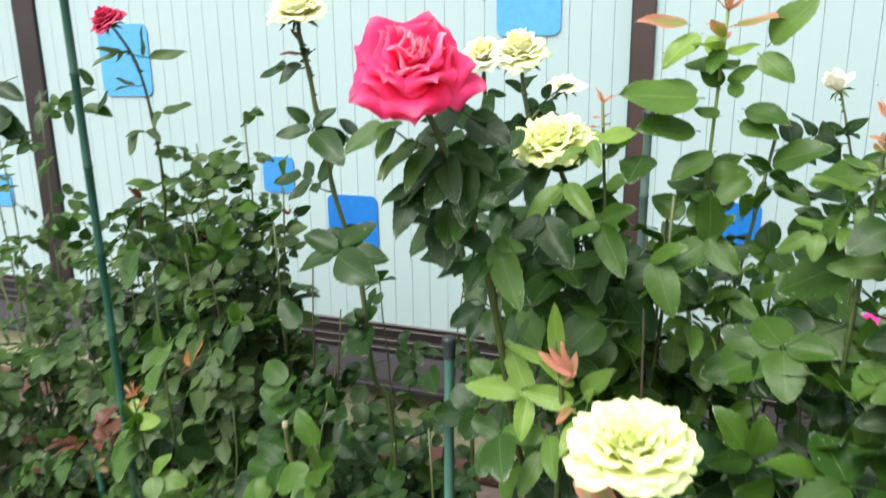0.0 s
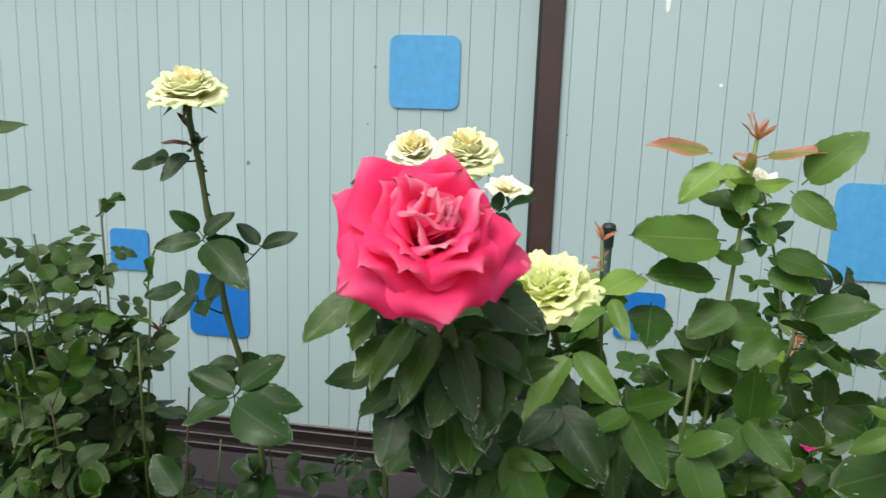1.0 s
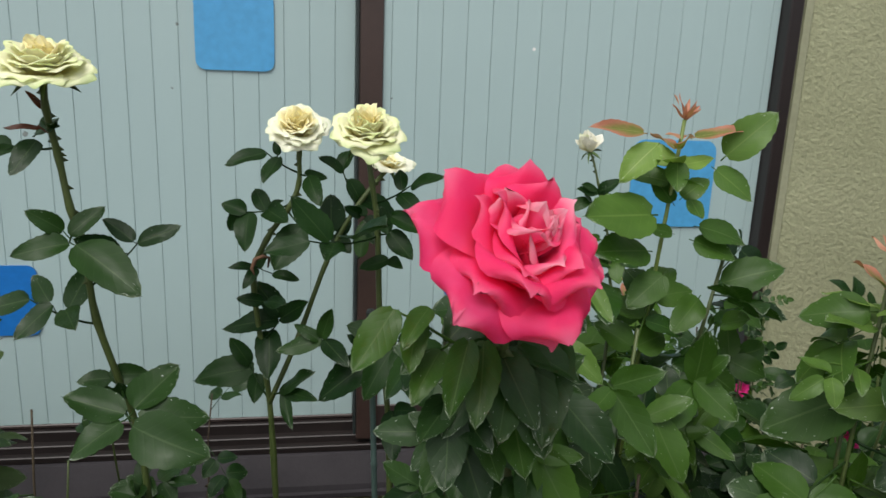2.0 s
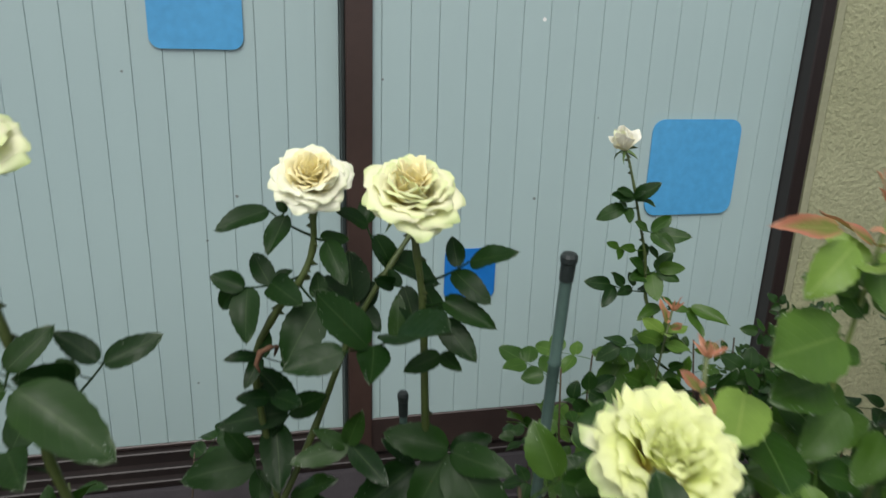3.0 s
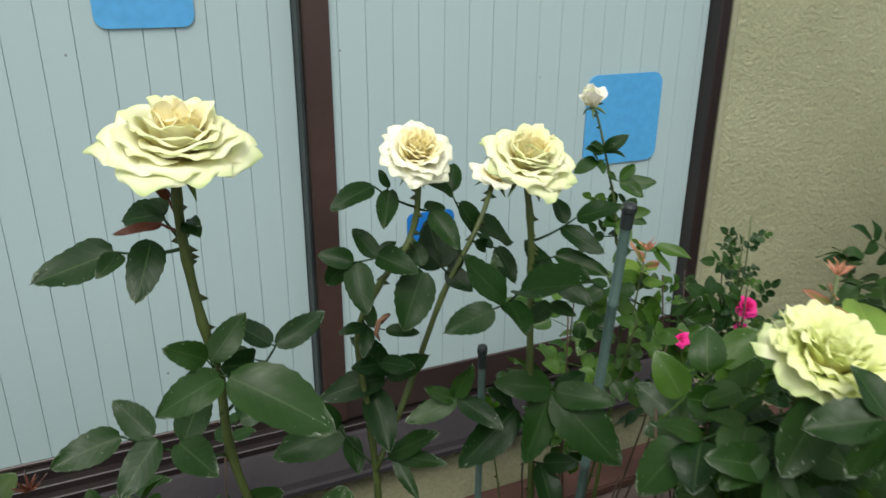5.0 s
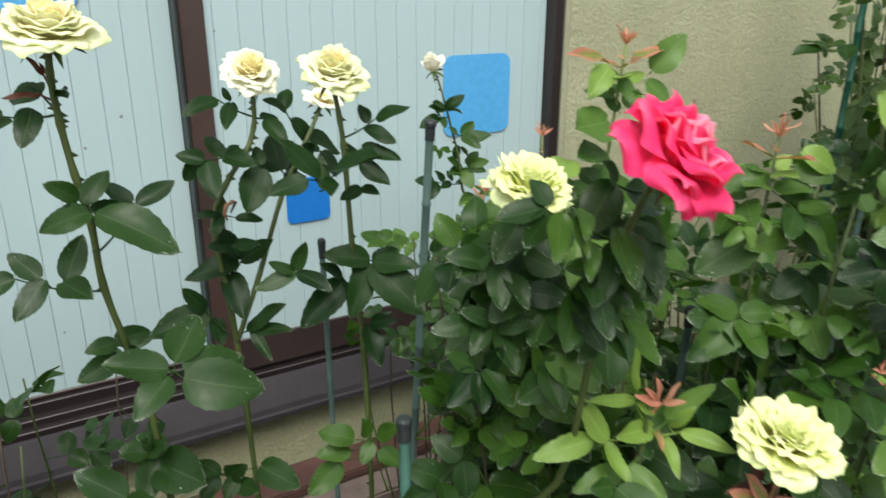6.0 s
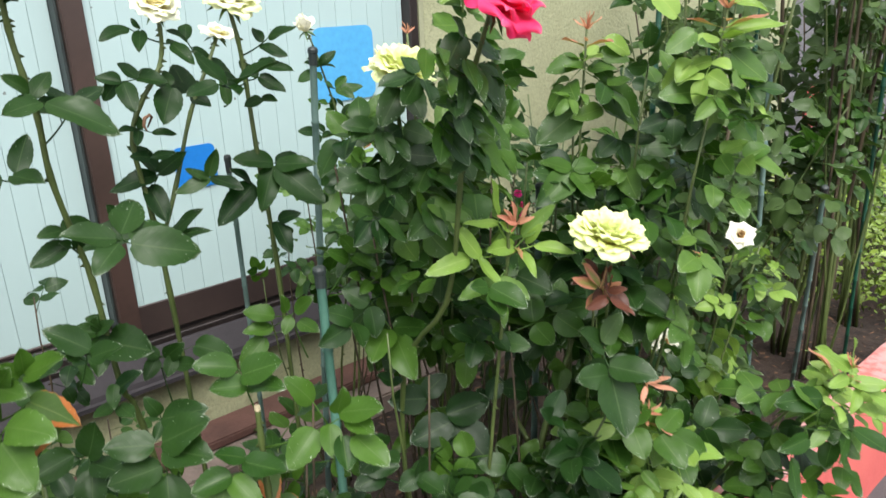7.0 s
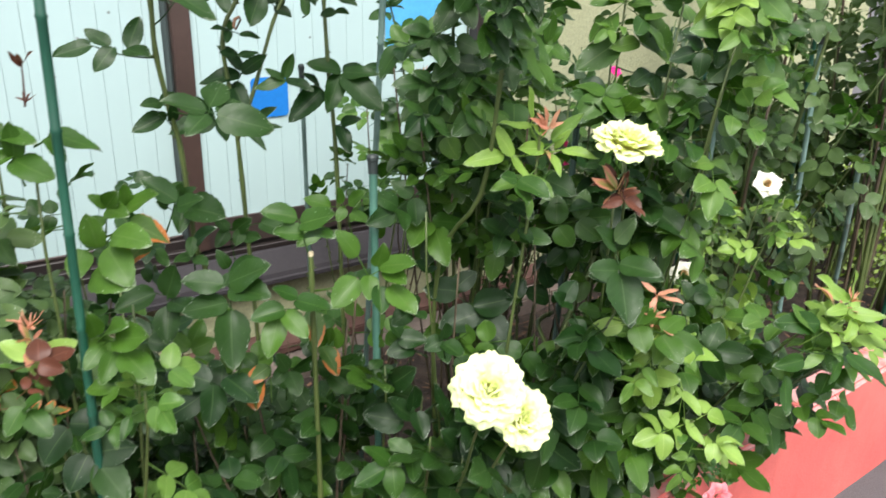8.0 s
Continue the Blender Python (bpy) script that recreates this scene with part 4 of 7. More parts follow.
        for _ in range(int(16 * (pts[0] - pts[-1]).length)):
            k = self.rng.randrange(1, n)
            a = self.rng.uniform(0, 6.28)
            d, t = Vector((math.cos(a), math.sin(a), -0.3)), Vector((-math.sin(a), math.cos(a), 0)) * 0.0016
            q, up = fine[k].lerp(fine[k + 1], self.rng.random()) - self.base + d * r * 0.6, Vector((0, 0, 0.004))
            tri = [bm.verts.new(x) for x in (q + up, q - up + t, q - up - t, q + d * 0.008)]
            for f in ((0, 1, 3), (1, 2, 3), (2, 0, 3)):
                bm.faces.new([tri[i] for i in f])
        part("cane", bm, M_CANE, self.ob, "", True)

    def dress(self, z0, z1, n, size, tones, el=(-0.7, 0.15), free=None):
        """Leaves in a spiral along one stem between two heights."""
        rng = self.rng
        spots = [a.lerp(b, rng.random()) for a, b in zip(self.lines[-1], self.lines[-1][1:]) for _ in range(6)]
        spots = sorted((p for p in spots if z0 < p.z < z1), key=lambda p: p.z)
        az = rng.uniform(0, 6.28)
        for k in range(n):
            az += 2.4 + rng.uniform(-0.4, 0.4)
            add_leaf(self.ob, self.base, spots[int((k + 0.5) * len(spots) / n)], az, rng.uniform(*el), size * rng.uniform(0.75, 1.1), tones[k % len(tones)], self.shape, rng, free)

    def laid(self, foot, end, blades, tone=None, face=(-0.1, -0.72, 0.62), broad=0.68, snap=0.05):
        """A leaf whose stalk runs from foot to end; blades: where each leaflet starts and where its tip lies."""
        rng = self.rng
        a, e = self.on_stem(Vector(foot), snap), Vector(end)
        bm = bmesh.new()
        uvl = bm.loops.layers.uv.new("UVMap")
        sag = Vector((0, 0, -0.06 * (e - a).length))
        line = [a.lerp(e, k / 5) + sag * (k / 5 * (1 - k / 5)) * 4 - self.base for k in range(6)]
        tube(line, [0.0019, 0.0017, 0.0015, 0.0014, 0.0012, 0.0011], 5, bm)
        for b, tip in blades:
            b0 = Vector(b) - self.base
            near = min(line[1:], key=lambda q: (q - b0).length)
            if (near - b0).length > 0.002:
                tube([near, near.lerp(b0, 0.5) + Vector((0, 0, -0.001)), b0], [0.0012, 0.0010, 0.0009], 4, bm)
            d = Vector(tip) - self.base - b0
            look_to = Vector(face) + Vector((rng.uniform(-1, 1), rng.uniform(-1, 1), rng.uniform(-1, 1))) * 0.24
            leaflet(bm, uvl, (0, 0, 0), 0.0, 1.0, broad * rng.uniform(0.74, 0.92), rng.uniform(0.1, 0.5), rng.uniform(0.0, 0.12), rng.random() * 99, rng.uniform(-0.08, 0.08), m=leaf_frame(b0, d, look_to, d.length))
        part("leaf", bm, LEAF_MATS[tone or self.tone], self.ob, "", True)
        self.count += 1

    def bloom(self, centre, axis, radius, rings, mats, style, seed, label="", lift=0.42):
        a = Vector(axis).normalized()
        foot = Vector(centre) - a * radius * lift
        bloom(self.ob, self.base, foot, axis, radius, rings, mats, style, seed, label)
        return foot


def thicket(plant, n, spread, z0, z1, r=0.0036, leaves=11, first=0.3, tone=None, size=None, young=0.0, lean=(0, 0), wood=0.75):
    """n further canes that fan out from the foot of a plant."""
    rng = plant.rng
    for k in range(n):
        a = rng.uniform(0, 6.28)
        d = spread * math.sqrt(rng.uniform(0.05, 1))
        tip = (plant.base.x + lean[0] + d * math.cos(a), plant.base.y + lean[1] + d * math.sin(a) * 0.8, rng.uniform(z0, z1))
        plant.cane(tip, (0.05 * math.cos(a), 0.05 * math.sin(a), 0.02), r=r, leaves=leaves + 2, first=first, last=1.0, tone=tone, size=size, young=young, wood=rng.random() < wood)


# ---- the roses ----
pink = Rose((0.10, 1.30), "tall rose bush with one large hot pink bloom and dark leaves", 11, "dark", 0.17)
AX = (0.30, -0.60, 0.70)
f = pink.bloom((0.015, 1.115, 1.697), AX, 0.056, HYBRID, PINKS, "pink", 5, "large open hot pink bloom")
pink.stem((f, (0.022, 1.175, 1.61), (0.035, 1.215, 1.54), (0.055, 1.25, 1.42), (0.07, 1.31, 1.20), (0.06, 1.43, 1.02), (0.08, 1.46, 0.6), (0.10, 1.40, 0.08)), 0.0055, 0.6)
pink.dress(1.05, 1.585, 11, 0.165, ("mid", "mid", "dark"), (-0.8, 0.1))
pink.stem(((0.138, 1.236, 1.374), (0.148, 1.236, 1.30), (0.145, 1.245, 1.20), (0.12, 1.28, 0.7), (0.11, 1.30, 0.08)), 0.0042, 0.5)
pink.dress(0.72, 1.10, 8, 0.15, ("dark", "mid"), (-0.8, 0.0))
pink.laid((-0.009, 1.19, 1.586), (-0.042, 1.184, 1.626), (((-0.058, 1.185, 1.633), (-0.088, 1.152, 1.599)), ((-0.032, 1.186, 1.634), (-0.056, 1.152, 1.62)), ((-0.04, 1.185, 1.626), (-0.052, 1.153, 1.598)), ((-0.022, 1.188, 1.6), (-0.049, 1.149, 1.579)),), "mid", broad=0.55)
pink.laid((-0.009, 1.19, 1.573), (0.023, 1.183, 1.599), (((0.021, 1.184, 1.601), (-0.006, 1.152, 1.574)), ((0.023, 1.183, 1.599), (0.045, 1.149, 1.551)), ((0.011, 1.186, 1.591), (-0.02, 1.151, 1.546)),), "dark", broad=0.52)
pink.laid((-0.01, 1.19, 1.56), (-0.017, 1.178, 1.562), (((-0.017, 1.178, 1.562), (-0.019, 1.142, 1.509)), ((-0.013, 1.184, 1.561), (-0.043, 1.148, 1.547)), ((-0.012, 1.185, 1.56), (0.012, 1.148, 1.537)),), "dark", broad=0.62)
pink.laid((0.03, 1.19, 1.606), (-0.006, 1.165, 1.615), (((-0.006, 1.165, 1.615), (-0.027, 1.119, 1.579)), ((0.007, 1.174, 1.612), (-0.001, 1.126, 1.569)),), "mid", broad=0.5)
pink.laid((0.029, 1.2, 1.597), (0.037, 1.19, 1.601), (((0.037, 1.19, 1.601), (0.059, 1.151, 1.527)), ((0.033, 1.194, 1.599), (0.018, 1.14, 1.546)), ((0.037, 1.19, 1.601), (0.089, 1.177, 1.58)),), "dark", broad=0.55)
pink.laid((0.018, 1.24, 1.506), (-0.0, 1.222, 1.519), (((-0.0, 1.222, 1.519), (-0.023, 1.186, 1.518)), ((0.002, 1.225, 1.516), (0.013, 1.185, 1.465)), ((0.005, 1.228, 1.521), (0.028, 1.213, 1.546)),), "dark", broad=0.75)
pink.laid((0.036, 1.22, 1.477), (0.07, 1.224, 1.493), (((0.07, 1.224, 1.493), (0.102, 1.189, 1.421)), ((0.063, 1.223, 1.489), (0.051, 1.175, 1.443)), ((0.066, 1.223, 1.492), (0.107, 1.21, 1.492)),), "mid", broad=0.5)
pink.laid((0.064, 1.2, 1.633), (0.032, 1.209, 1.645), (((0.029, 1.211, 1.645), (-0.02, 1.193, 1.603)), ((0.032, 1.209, 1.645), (0.009, 1.205, 1.675)), ((0.043, 1.206, 1.639), (0.092, 1.194, 1.607)),), "dark", broad=0.72)
pink.laid((0.075, 1.21, 1.606), (0.04, 1.215, 1.602), (((0.038, 1.216, 1.602), (0.031, 1.171, 1.559)), ((0.05, 1.214, 1.603), (-0.005, 1.207, 1.591)), ((0.071, 1.209, 1.603), (0.044, 1.153, 1.536)),), "dark", broad=0.6)
pink.laid((0.078, 1.21, 1.567), (0.013, 1.224, 1.541), (((0.013, 1.224, 1.539), (0.022, 1.17, 1.498)), ((0.041, 1.215, 1.546), (0.041, 1.16, 1.505)), ((0.003, 1.225, 1.526), (-0.029, 1.193, 1.475)), ((0.033, 1.22, 1.549), (-0.018, 1.219, 1.556)), ((0.052, 1.216, 1.557), (0.105, 1.22, 1.579)),), "mid", broad=0.6)
pink.laid((0.091, 1.22, 1.508), (0.039, 1.219, 1.465), (((0.039, 1.219, 1.465), (-0.002, 1.208, 1.452)), ((0.05, 1.219, 1.472), (0.045, 1.179, 1.452)), ((0.063, 1.22, 1.486), (0.013, 1.221, 1.504)),), "dark", broad=0.62)
pink.laid((0.169, 1.232, 1.31), (0.136, 1.248, 1.336), (((0.139, 1.251, 1.348), (0.129, 1.254, 1.415)), ((0.135, 1.249, 1.338), (0.071, 1.265, 1.355)), ((0.162, 1.237, 1.321), (0.12, 1.231, 1.348)),), "young", broad=0.36)
pink.laid((0.173, 1.232, 1.29), (0.103, 1.259, 1.286), (((0.089, 1.268, 1.286), (0.005, 1.286, 1.279)), ((0.103, 1.258, 1.285), (0.065, 1.279, 1.352)), ((0.1, 1.259, 1.282), (0.1, 1.213, 1.246)), ((0.162, 1.239, 1.296), (0.097, 1.238, 1.304)),), "young", broad=0.5)
pink.laid((0.175, 1.232, 1.292), (0.187, 1.211, 1.297), (((0.175, 1.228, 1.287), (0.155, 1.182, 1.256)), ((0.186, 1.212, 1.297), (0.224, 1.153, 1.288)), ((0.18, 1.227, 1.299), (0.188, 1.195, 1.336)),), "young", broad=0.42)
pink.laid((0.178, 1.232, 1.28), (0.167, 1.229, 1.294), (((0.161, 1.233, 1.295), (0.149, 1.204, 1.283)),), "flush", broad=0.4)
pink.laid((0.177, 1.232, 1.289), (0.182, 1.224, 1.315), (((0.176, 1.23, 1.312), (0.214, 1.195, 1.37)),), "fresh", broad=0.42)
pink.laid((0.181, 1.232, 1.254), (0.129, 1.245, 1.243), (((0.122, 1.24, 1.222), (0.107, 1.2, 1.177)), ((0.133, 1.244, 1.245), (0.151, 1.189, 1.218)), ((0.125, 1.247, 1.243), (0.051, 1.255, 1.226)),), "fresh", broad=0.5)
pink.laid((0.169, 1.232, 1.321), (0.161, 1.228, 1.337), (((0.16, 1.229, 1.337), (0.118, 1.232, 1.358)), ((0.16, 1.23, 1.34), (0.146, 1.223, 1.378)), ((0.163, 1.228, 1.339), (0.167, 1.208, 1.375)), ((0.164, 1.227, 1.337), (0.169, 1.198, 1.353)), ((0.159, 1.23, 1.34), (0.131, 1.229, 1.368)),), "coral", broad=0.3)
pink.laid((0.144, 1.26, 1.099), (0.135, 1.267, 1.137), (((0.135, 1.267, 1.137), (0.099, 1.276, 1.164)), ((0.138, 1.265, 1.13), (0.136, 1.222, 1.115)), ((0.14, 1.264, 1.118), (0.162, 1.201, 1.121)),), "dark", broad=0.75)
pink.laid((0.08, 1.23, 1.263), (0.077, 1.21, 1.252), (((0.078, 1.21, 1.253), (0.097, 1.148, 1.231)), ((0.075, 1.208, 1.244), (0.068, 1.167, 1.218)), ((0.075, 1.215, 1.253), (0.039, 1.214, 1.264)),), "mid", broad=0.82)
pink.laid((0.191, 1.28, 1.219), (0.195, 1.262, 1.226), (((0.196, 1.262, 1.226), (0.22, 1.198, 1.21)),), "dark", broad=0.9)
pink.laid((0.195, 1.3, 1.247), (0.193, 1.287, 1.253), (((0.193, 1.287, 1.253), (0.187, 1.253, 1.244)), ((0.194, 1.293, 1.251), (0.154, 1.293, 1.268)),), "dark", broad=0.9)
pink.laid((0.073, 1.32, 1.568), (0.05, 1.34, 1.582), (((0.05, 1.34, 1.582), (-0.004, 1.368, 1.573)), ((0.053, 1.337, 1.579), (0.018, 1.333, 1.538)), ((0.053, 1.339, 1.586), (0.052, 1.378, 1.611)), ((0.06, 1.331, 1.577), (0.054, 1.301, 1.536)),), "dark", broad=0.8)
thicket(pink, 3, 0.16, 0.85, 1.25, first=0.48, leaves=12)

cream = Rose((0.20, 1.52), "cream rose bush with a domed bloom and coral growing tips", 23, "mid", 0.165)
f = cream.bloom((0.086, 1.418, 1.594), (-0.05, -0.35, 0.94), 0.055, POM, LIMES, "lime", 8, "domed greenish cream bloom")
cream.stem((f, (0.10, 1.45, 1.53), (0.13, 1.49, 1.42), (0.17, 1.53, 1.15), (0.20, 1.54, 0.6), (0.20, 1.52, 0.08)), 0.005, 0.6)
cream.dress(1.10, 1.52, 19, 0.165, ("dark", "mid", "dark"), (-0.9, -0.1), False)
cream.tuft = 0.62
cream.cane((0.145, 1.472, 1.640), leaves=13, first=0.5, last=0.92, size=0.13, end="shoot")
cream.tuft = 0.9
cream.cane((0.299, 1.481, 1.757), (0.02, 0, 0.02), leaves=20, first=0.5, last=0.84, size=0.16, end="shoot", tone="fresh", shape="slim", el=(-0.7, 0.2))
cream.spray((0.255, 1.480, 1.740), (0.184, 1.470, 1.750), "flush", "blade", (-0.1, -0.7, 0.7))
cream.spray((0.308, 1.480, 1.736), (0.371, 1.470, 1.751), "flush", "blade", (-0.1, -0.7, 0.7))
cream.spray((0.349, 1.480, 1.711), (0.397, 1.460, 1.767), "fresh", "single", (-0.1, -0.7, 0.7))
cream.spray((0.271, 1.480, 1.730), (0.223, 1.460, 1.696), "young", "single", (-0.1, -0.7, 0.7))
cream.spray((0.295, 1.480, 1.713), (0.284, 1.450, 1.680), "fresh", "single", (-0.1, -0.7, 0.7))
cream.spray((0.338, 1.480, 1.704), (0.382, 1.460, 1.670), "fresh", "single", (-0.1, -0.7, 0.7))
cream.spray((0.278, 1.480, 1.646), (0.177, 1.440, 1.651), "fresh", "single", (-0.1, -0.7, 0.7))
cream.spray((0.303, 1.480, 1.664), (0.341, 1.490, 1.689), "fresh", "single", (-0.1, -0.7, 0.7))
cream.spray((0.325, 1.480, 1.633), (0.382, 1.460, 1.624), "mid", "single", (-0.1, -0.7, 0.7))
cream.spray((0.298, 1.480, 1.657), (0.273, 1.500, 1.694), "mid", "single", (-0.1, -0.7, 0.7))
cream.spray((0.276, 1.480, 1.602), (0.199, 1.450, 1.611), "mid", "single", (-0.1, -0.7, 0.7))
cream.spray((0.321, 1.480, 1.617), (0.371, 1.460, 1.599), "mid", "single", (-0.1, -0.7, 0.7))
cream.spray((0.363, 1.480, 1.559), (0.425, 1.450, 1.594), "mid", "single", (-0.1, -0.7, 0.7))
cream.spray((0.315, 1.480, 1.667), (0.317, 1.450, 1.648), "fresh", "single", (-0.1, -0.7, 0.7))
cream.spray((0.302, 1.480, 1.623), (0.267, 1.480, 1.631), "mid", "single", (-0.1, -0.7, 0.7))
cream.spray((0.298, 1.480, 1.577), (0.245, 1.460, 1.542), "mid", "single", (-0.1, -0.7, 0.7))
cream.spray((0.345, 1.480, 1.547), (0.303, 1.450, 1.516), "mid", "single", (-0.1, -0.7, 0.7))
cream.spray((0.371, 1.480, 1.541), (0.414, 1.450, 1.521), "mid", "single", (-0.1, -0.7, 0.7))
cream.spray((0.205, 1.480, 1.570), (0.195, 1.400, 1.547), "mid", "single", (-0.1, -0.7, 0.7))
cream.spray((0.192, 1.480, 1.602), (0.146, 1.420, 1.590), "young", "single", (-0.1, -0.7, 0.7))
cream.cane((0.24, 1.50, 1.50), leaves=14)
cream.cane((0.20, 1.62, 1.42), leaves=14)
cream.cane((0.37, 1.48, 1.60), leaves=18, first=0.62, last=1.0, size=0.15, tone="dark")
cream.cane((0.25, 1.44, 1.52), leaves=14, first=0.62, last=1.0, size=0.15)
cream.laid((0.128, 1.36, 1.534), (0.117, 1.349, 1.545), (((0.114, 1.348, 1.541), (0.077, 1.31, 1.483)), ((0.123, 1.353, 1.545), (0.162, 1.317, 1.507)),), "fresh", broad=0.5)
cream.laid((0.13, 1.36, 1.569), (0.153, 1.354, 1.601), (((0.153, 1.354, 1.601), (0.167, 1.323, 1.57)), ((0.144, 1.356, 1.593), (0.117, 1.323, 1.577)),), "fresh", broad=0.5)
cream.laid((0.115, 1.3, 1.513), (0.11, 1.287, 1.513), (((0.108, 1.287, 1.511), (0.155, 1.253, 1.462)), ((0.108, 1.287, 1.512), (0.078, 1.255, 1.485)),), "dark", broad=0.62)
cream.laid((0.172, 1.33, 1.503), (0.174, 1.317, 1.502), (((0.174, 1.317, 1.5), (0.21, 1.282, 1.447)), ((0.172, 1.319, 1.501), (0.137, 1.288, 1.487)), ((0.175, 1.322, 1.504), (0.216, 1.298, 1.53)),), "mid", broad=0.62)
cream.laid((0.314, 1.4, 1.479), (0.297, 1.386, 1.477), (((0.297, 1.386, 1.475), (0.24, 1.35, 1.428)), ((0.299, 1.387, 1.477), (0.336, 1.355, 1.441)), ((0.299, 1.388, 1.477), (0.301, 1.374, 1.543)), ((0.305, 1.392, 1.477), (0.324, 1.368, 1.511)),), "mid", broad=0.62)
cream.laid((0.156, 1.38, 1.439), (0.168, 1.374, 1.449), (((0.168, 1.374, 1.449), (0.166, 1.331, 1.396)), ((0.164, 1.375, 1.447), (0.135, 1.331, 1.442)), ((0.17, 1.374, 1.449), (0.207, 1.369, 1.476)),), "dark", broad=0.75)
cream.laid((0.217, 1.36, 1.449), (0.238, 1.355, 1.452), (((0.238, 1.355, 1.452), (0.262, 1.32, 1.39)), ((0.231, 1.357, 1.451), (0.274, 1.349, 1.479)),), "mid", broad=0.62)
cream.laid((0.104, 1.4, 1.557), (0.071, 1.405, 1.558), (((0.083, 1.403, 1.556), (0.072, 1.353, 1.509)), ((0.069, 1.406, 1.556), (0.013, 1.388, 1.502)), ((0.092, 1.402, 1.557), (0.144, 1.392, 1.576)),), "dark", broad=0.66)
cream.laid((0.061, 1.4, 1.47), (0.032, 1.41, 1.489), (((0.022, 1.422, 1.503), (-0.027, 1.414, 1.483)), ((0.032, 1.41, 1.489), (0.011, 1.373, 1.443)), ((0.043, 1.406, 1.48), (0.046, 1.354, 1.45)), ((0.026, 1.415, 1.492), (-0.034, 1.43, 1.51)),), "dark", broad=0.66)
cream.laid((0.059, 1.4, 1.389), (0.025, 1.411, 1.401), (((0.019, 1.416, 1.405), (-0.013, 1.394, 1.377)), ((0.032, 1.408, 1.397), (0.033, 1.356, 1.356)), ((0.026, 1.413, 1.409), (-0.016, 1.418, 1.433)), ((0.033, 1.409, 1.4), (0.06, 1.365, 1.419)), ((0.007, 1.425, 1.409), (-0.055, 1.431, 1.405)),), "dark", broad=0.66)
cream.laid((0.051, 1.38, 1.332), (-0.004, 1.407, 1.352), (((-0.005, 1.406, 1.348), (-0.057, 1.394, 1.315)), ((0.002, 1.402, 1.344), (-0.018, 1.366, 1.306)), ((-0.004, 1.407, 1.352), (-0.045, 1.412, 1.377)), ((0.01, 1.4, 1.347), (0.018, 1.346, 1.315)), ((0.014, 1.4, 1.35), (0.02, 1.377, 1.391)),), "dark", broad=0.66)
cream.laid((0.046, 1.36, 1.325), (0.072, 1.348, 1.374), (((0.072, 1.348, 1.374), (0.105, 1.282, 1.338)), ((0.069, 1.349, 1.362), (0.061, 1.3, 1.316)), ((0.062, 1.352, 1.35), (0.045, 1.344, 1.398)),), "mid", broad=0.6)
cream.laid((-0.033, 1.62, 1.022), (-0.045, 1.649, 1.11), (((-0.071, 1.669, 1.11), (-0.126, 1.688, 1.136)), ((-0.05, 1.656, 1.118), (-0.062, 1.648, 1.158)), ((-0.046, 1.648, 1.106), (-0.076, 1.63, 1.086)), ((-0.037, 1.646, 1.117), (-0.014, 1.608, 1.15)), ((-0.034, 1.638, 1.097), (-0.024, 1.588, 1.082)), ((-0.095, 1.675, 1.07), (-0.155, 1.666, 1.026)), ((-0.078, 1.667, 1.09), (-0.136, 1.679, 1.096)),), "mid", broad=0.72)
cream.laid((-0.032, 1.52, 1.189), (0.023, 1.496, 1.274), (((0.016, 1.499, 1.263), (-0.01, 1.501, 1.304)), ((0.026, 1.497, 1.281), (0.045, 1.446, 1.272)), ((0.026, 1.506, 1.302), (0.061, 1.46, 1.335)), ((0.006, 1.504, 1.247), (-0.034, 1.508, 1.278)), ((0.012, 1.501, 1.256), (0.027, 1.446, 1.239)),), "mid", broad=0.7)
cream.laid((-0.033, 1.52, 1.184), (0.041, 1.46, 1.216), (((0.027, 1.471, 1.208), (-0.008, 1.457, 1.199)), ((0.045, 1.456, 1.213), (0.055, 1.408, 1.196)), ((0.034, 1.468, 1.217), (0.032, 1.446, 1.246)), ((0.016, 1.482, 1.209), (-0.014, 1.475, 1.232)),), "mid", broad=0.75)
thicket(cream, 9, 0.24, 1.1, 1.52, first=0.48, leaves=14)

lime = Rose((0.46, 1.34), "rose bush with pale lime bloom, fresh tips and dense leaves", 37, "mid", 0.16)
f = lime.bloom((0.246, 1.104, 1.335), (-0.02, -0.22, 0.97), 0.061, POM, LIMES, "lime_big", 9, "wide pale yellow-green bloom")
lime.cane(f, (0.0, -0.03, 0.12), leaves=0)
lime.cane((0.473, 1.334, 1.63), leaves=15, first=0.5, end="shoot", young=0.06)
lime.cane((0.60, 1.12, 1.66), (0.0, -0.05, 0.05), leaves=18, first=0.5, size=0.15, end="shoot", young=0.05)
lime.cane((0.557, 1.114, 1.50), leaves=13)
lime.cane((0.47, 1.36, 1.50), leaves=16, first=0.6, last=1.0)
lime.cane((0.54, 1.24, 1.56), leaves=16, first=0.62, last=1.0, size=0.15)
lime.cane((0.42, 1.36, 1.33), leaves=14)
lime.cane((0.30, 1.17, 1.22), leaves=13)
lime.cane((0.62, 1.30, 1.40), leaves=14)
lime.sprig((0.473, 1.334, 1.58), 6, 0.11, 0.03, ("mid", "fresh", "mid"))
lime.sprig((0.60, 1.12, 1.60), 9, 0.13, 0.035, ("fresh", "young", "fresh", "mid"))
lime.spray((0.531, 1.173, 1.644), (0.468, 1.201, 1.706), "young", "single", (-0.5, -0.6, 0.6))
lime.spray((0.558, 1.152, 1.626), (0.501, 1.177, 1.588), "fresh", "single", (-0.5, -0.6, 0.6))
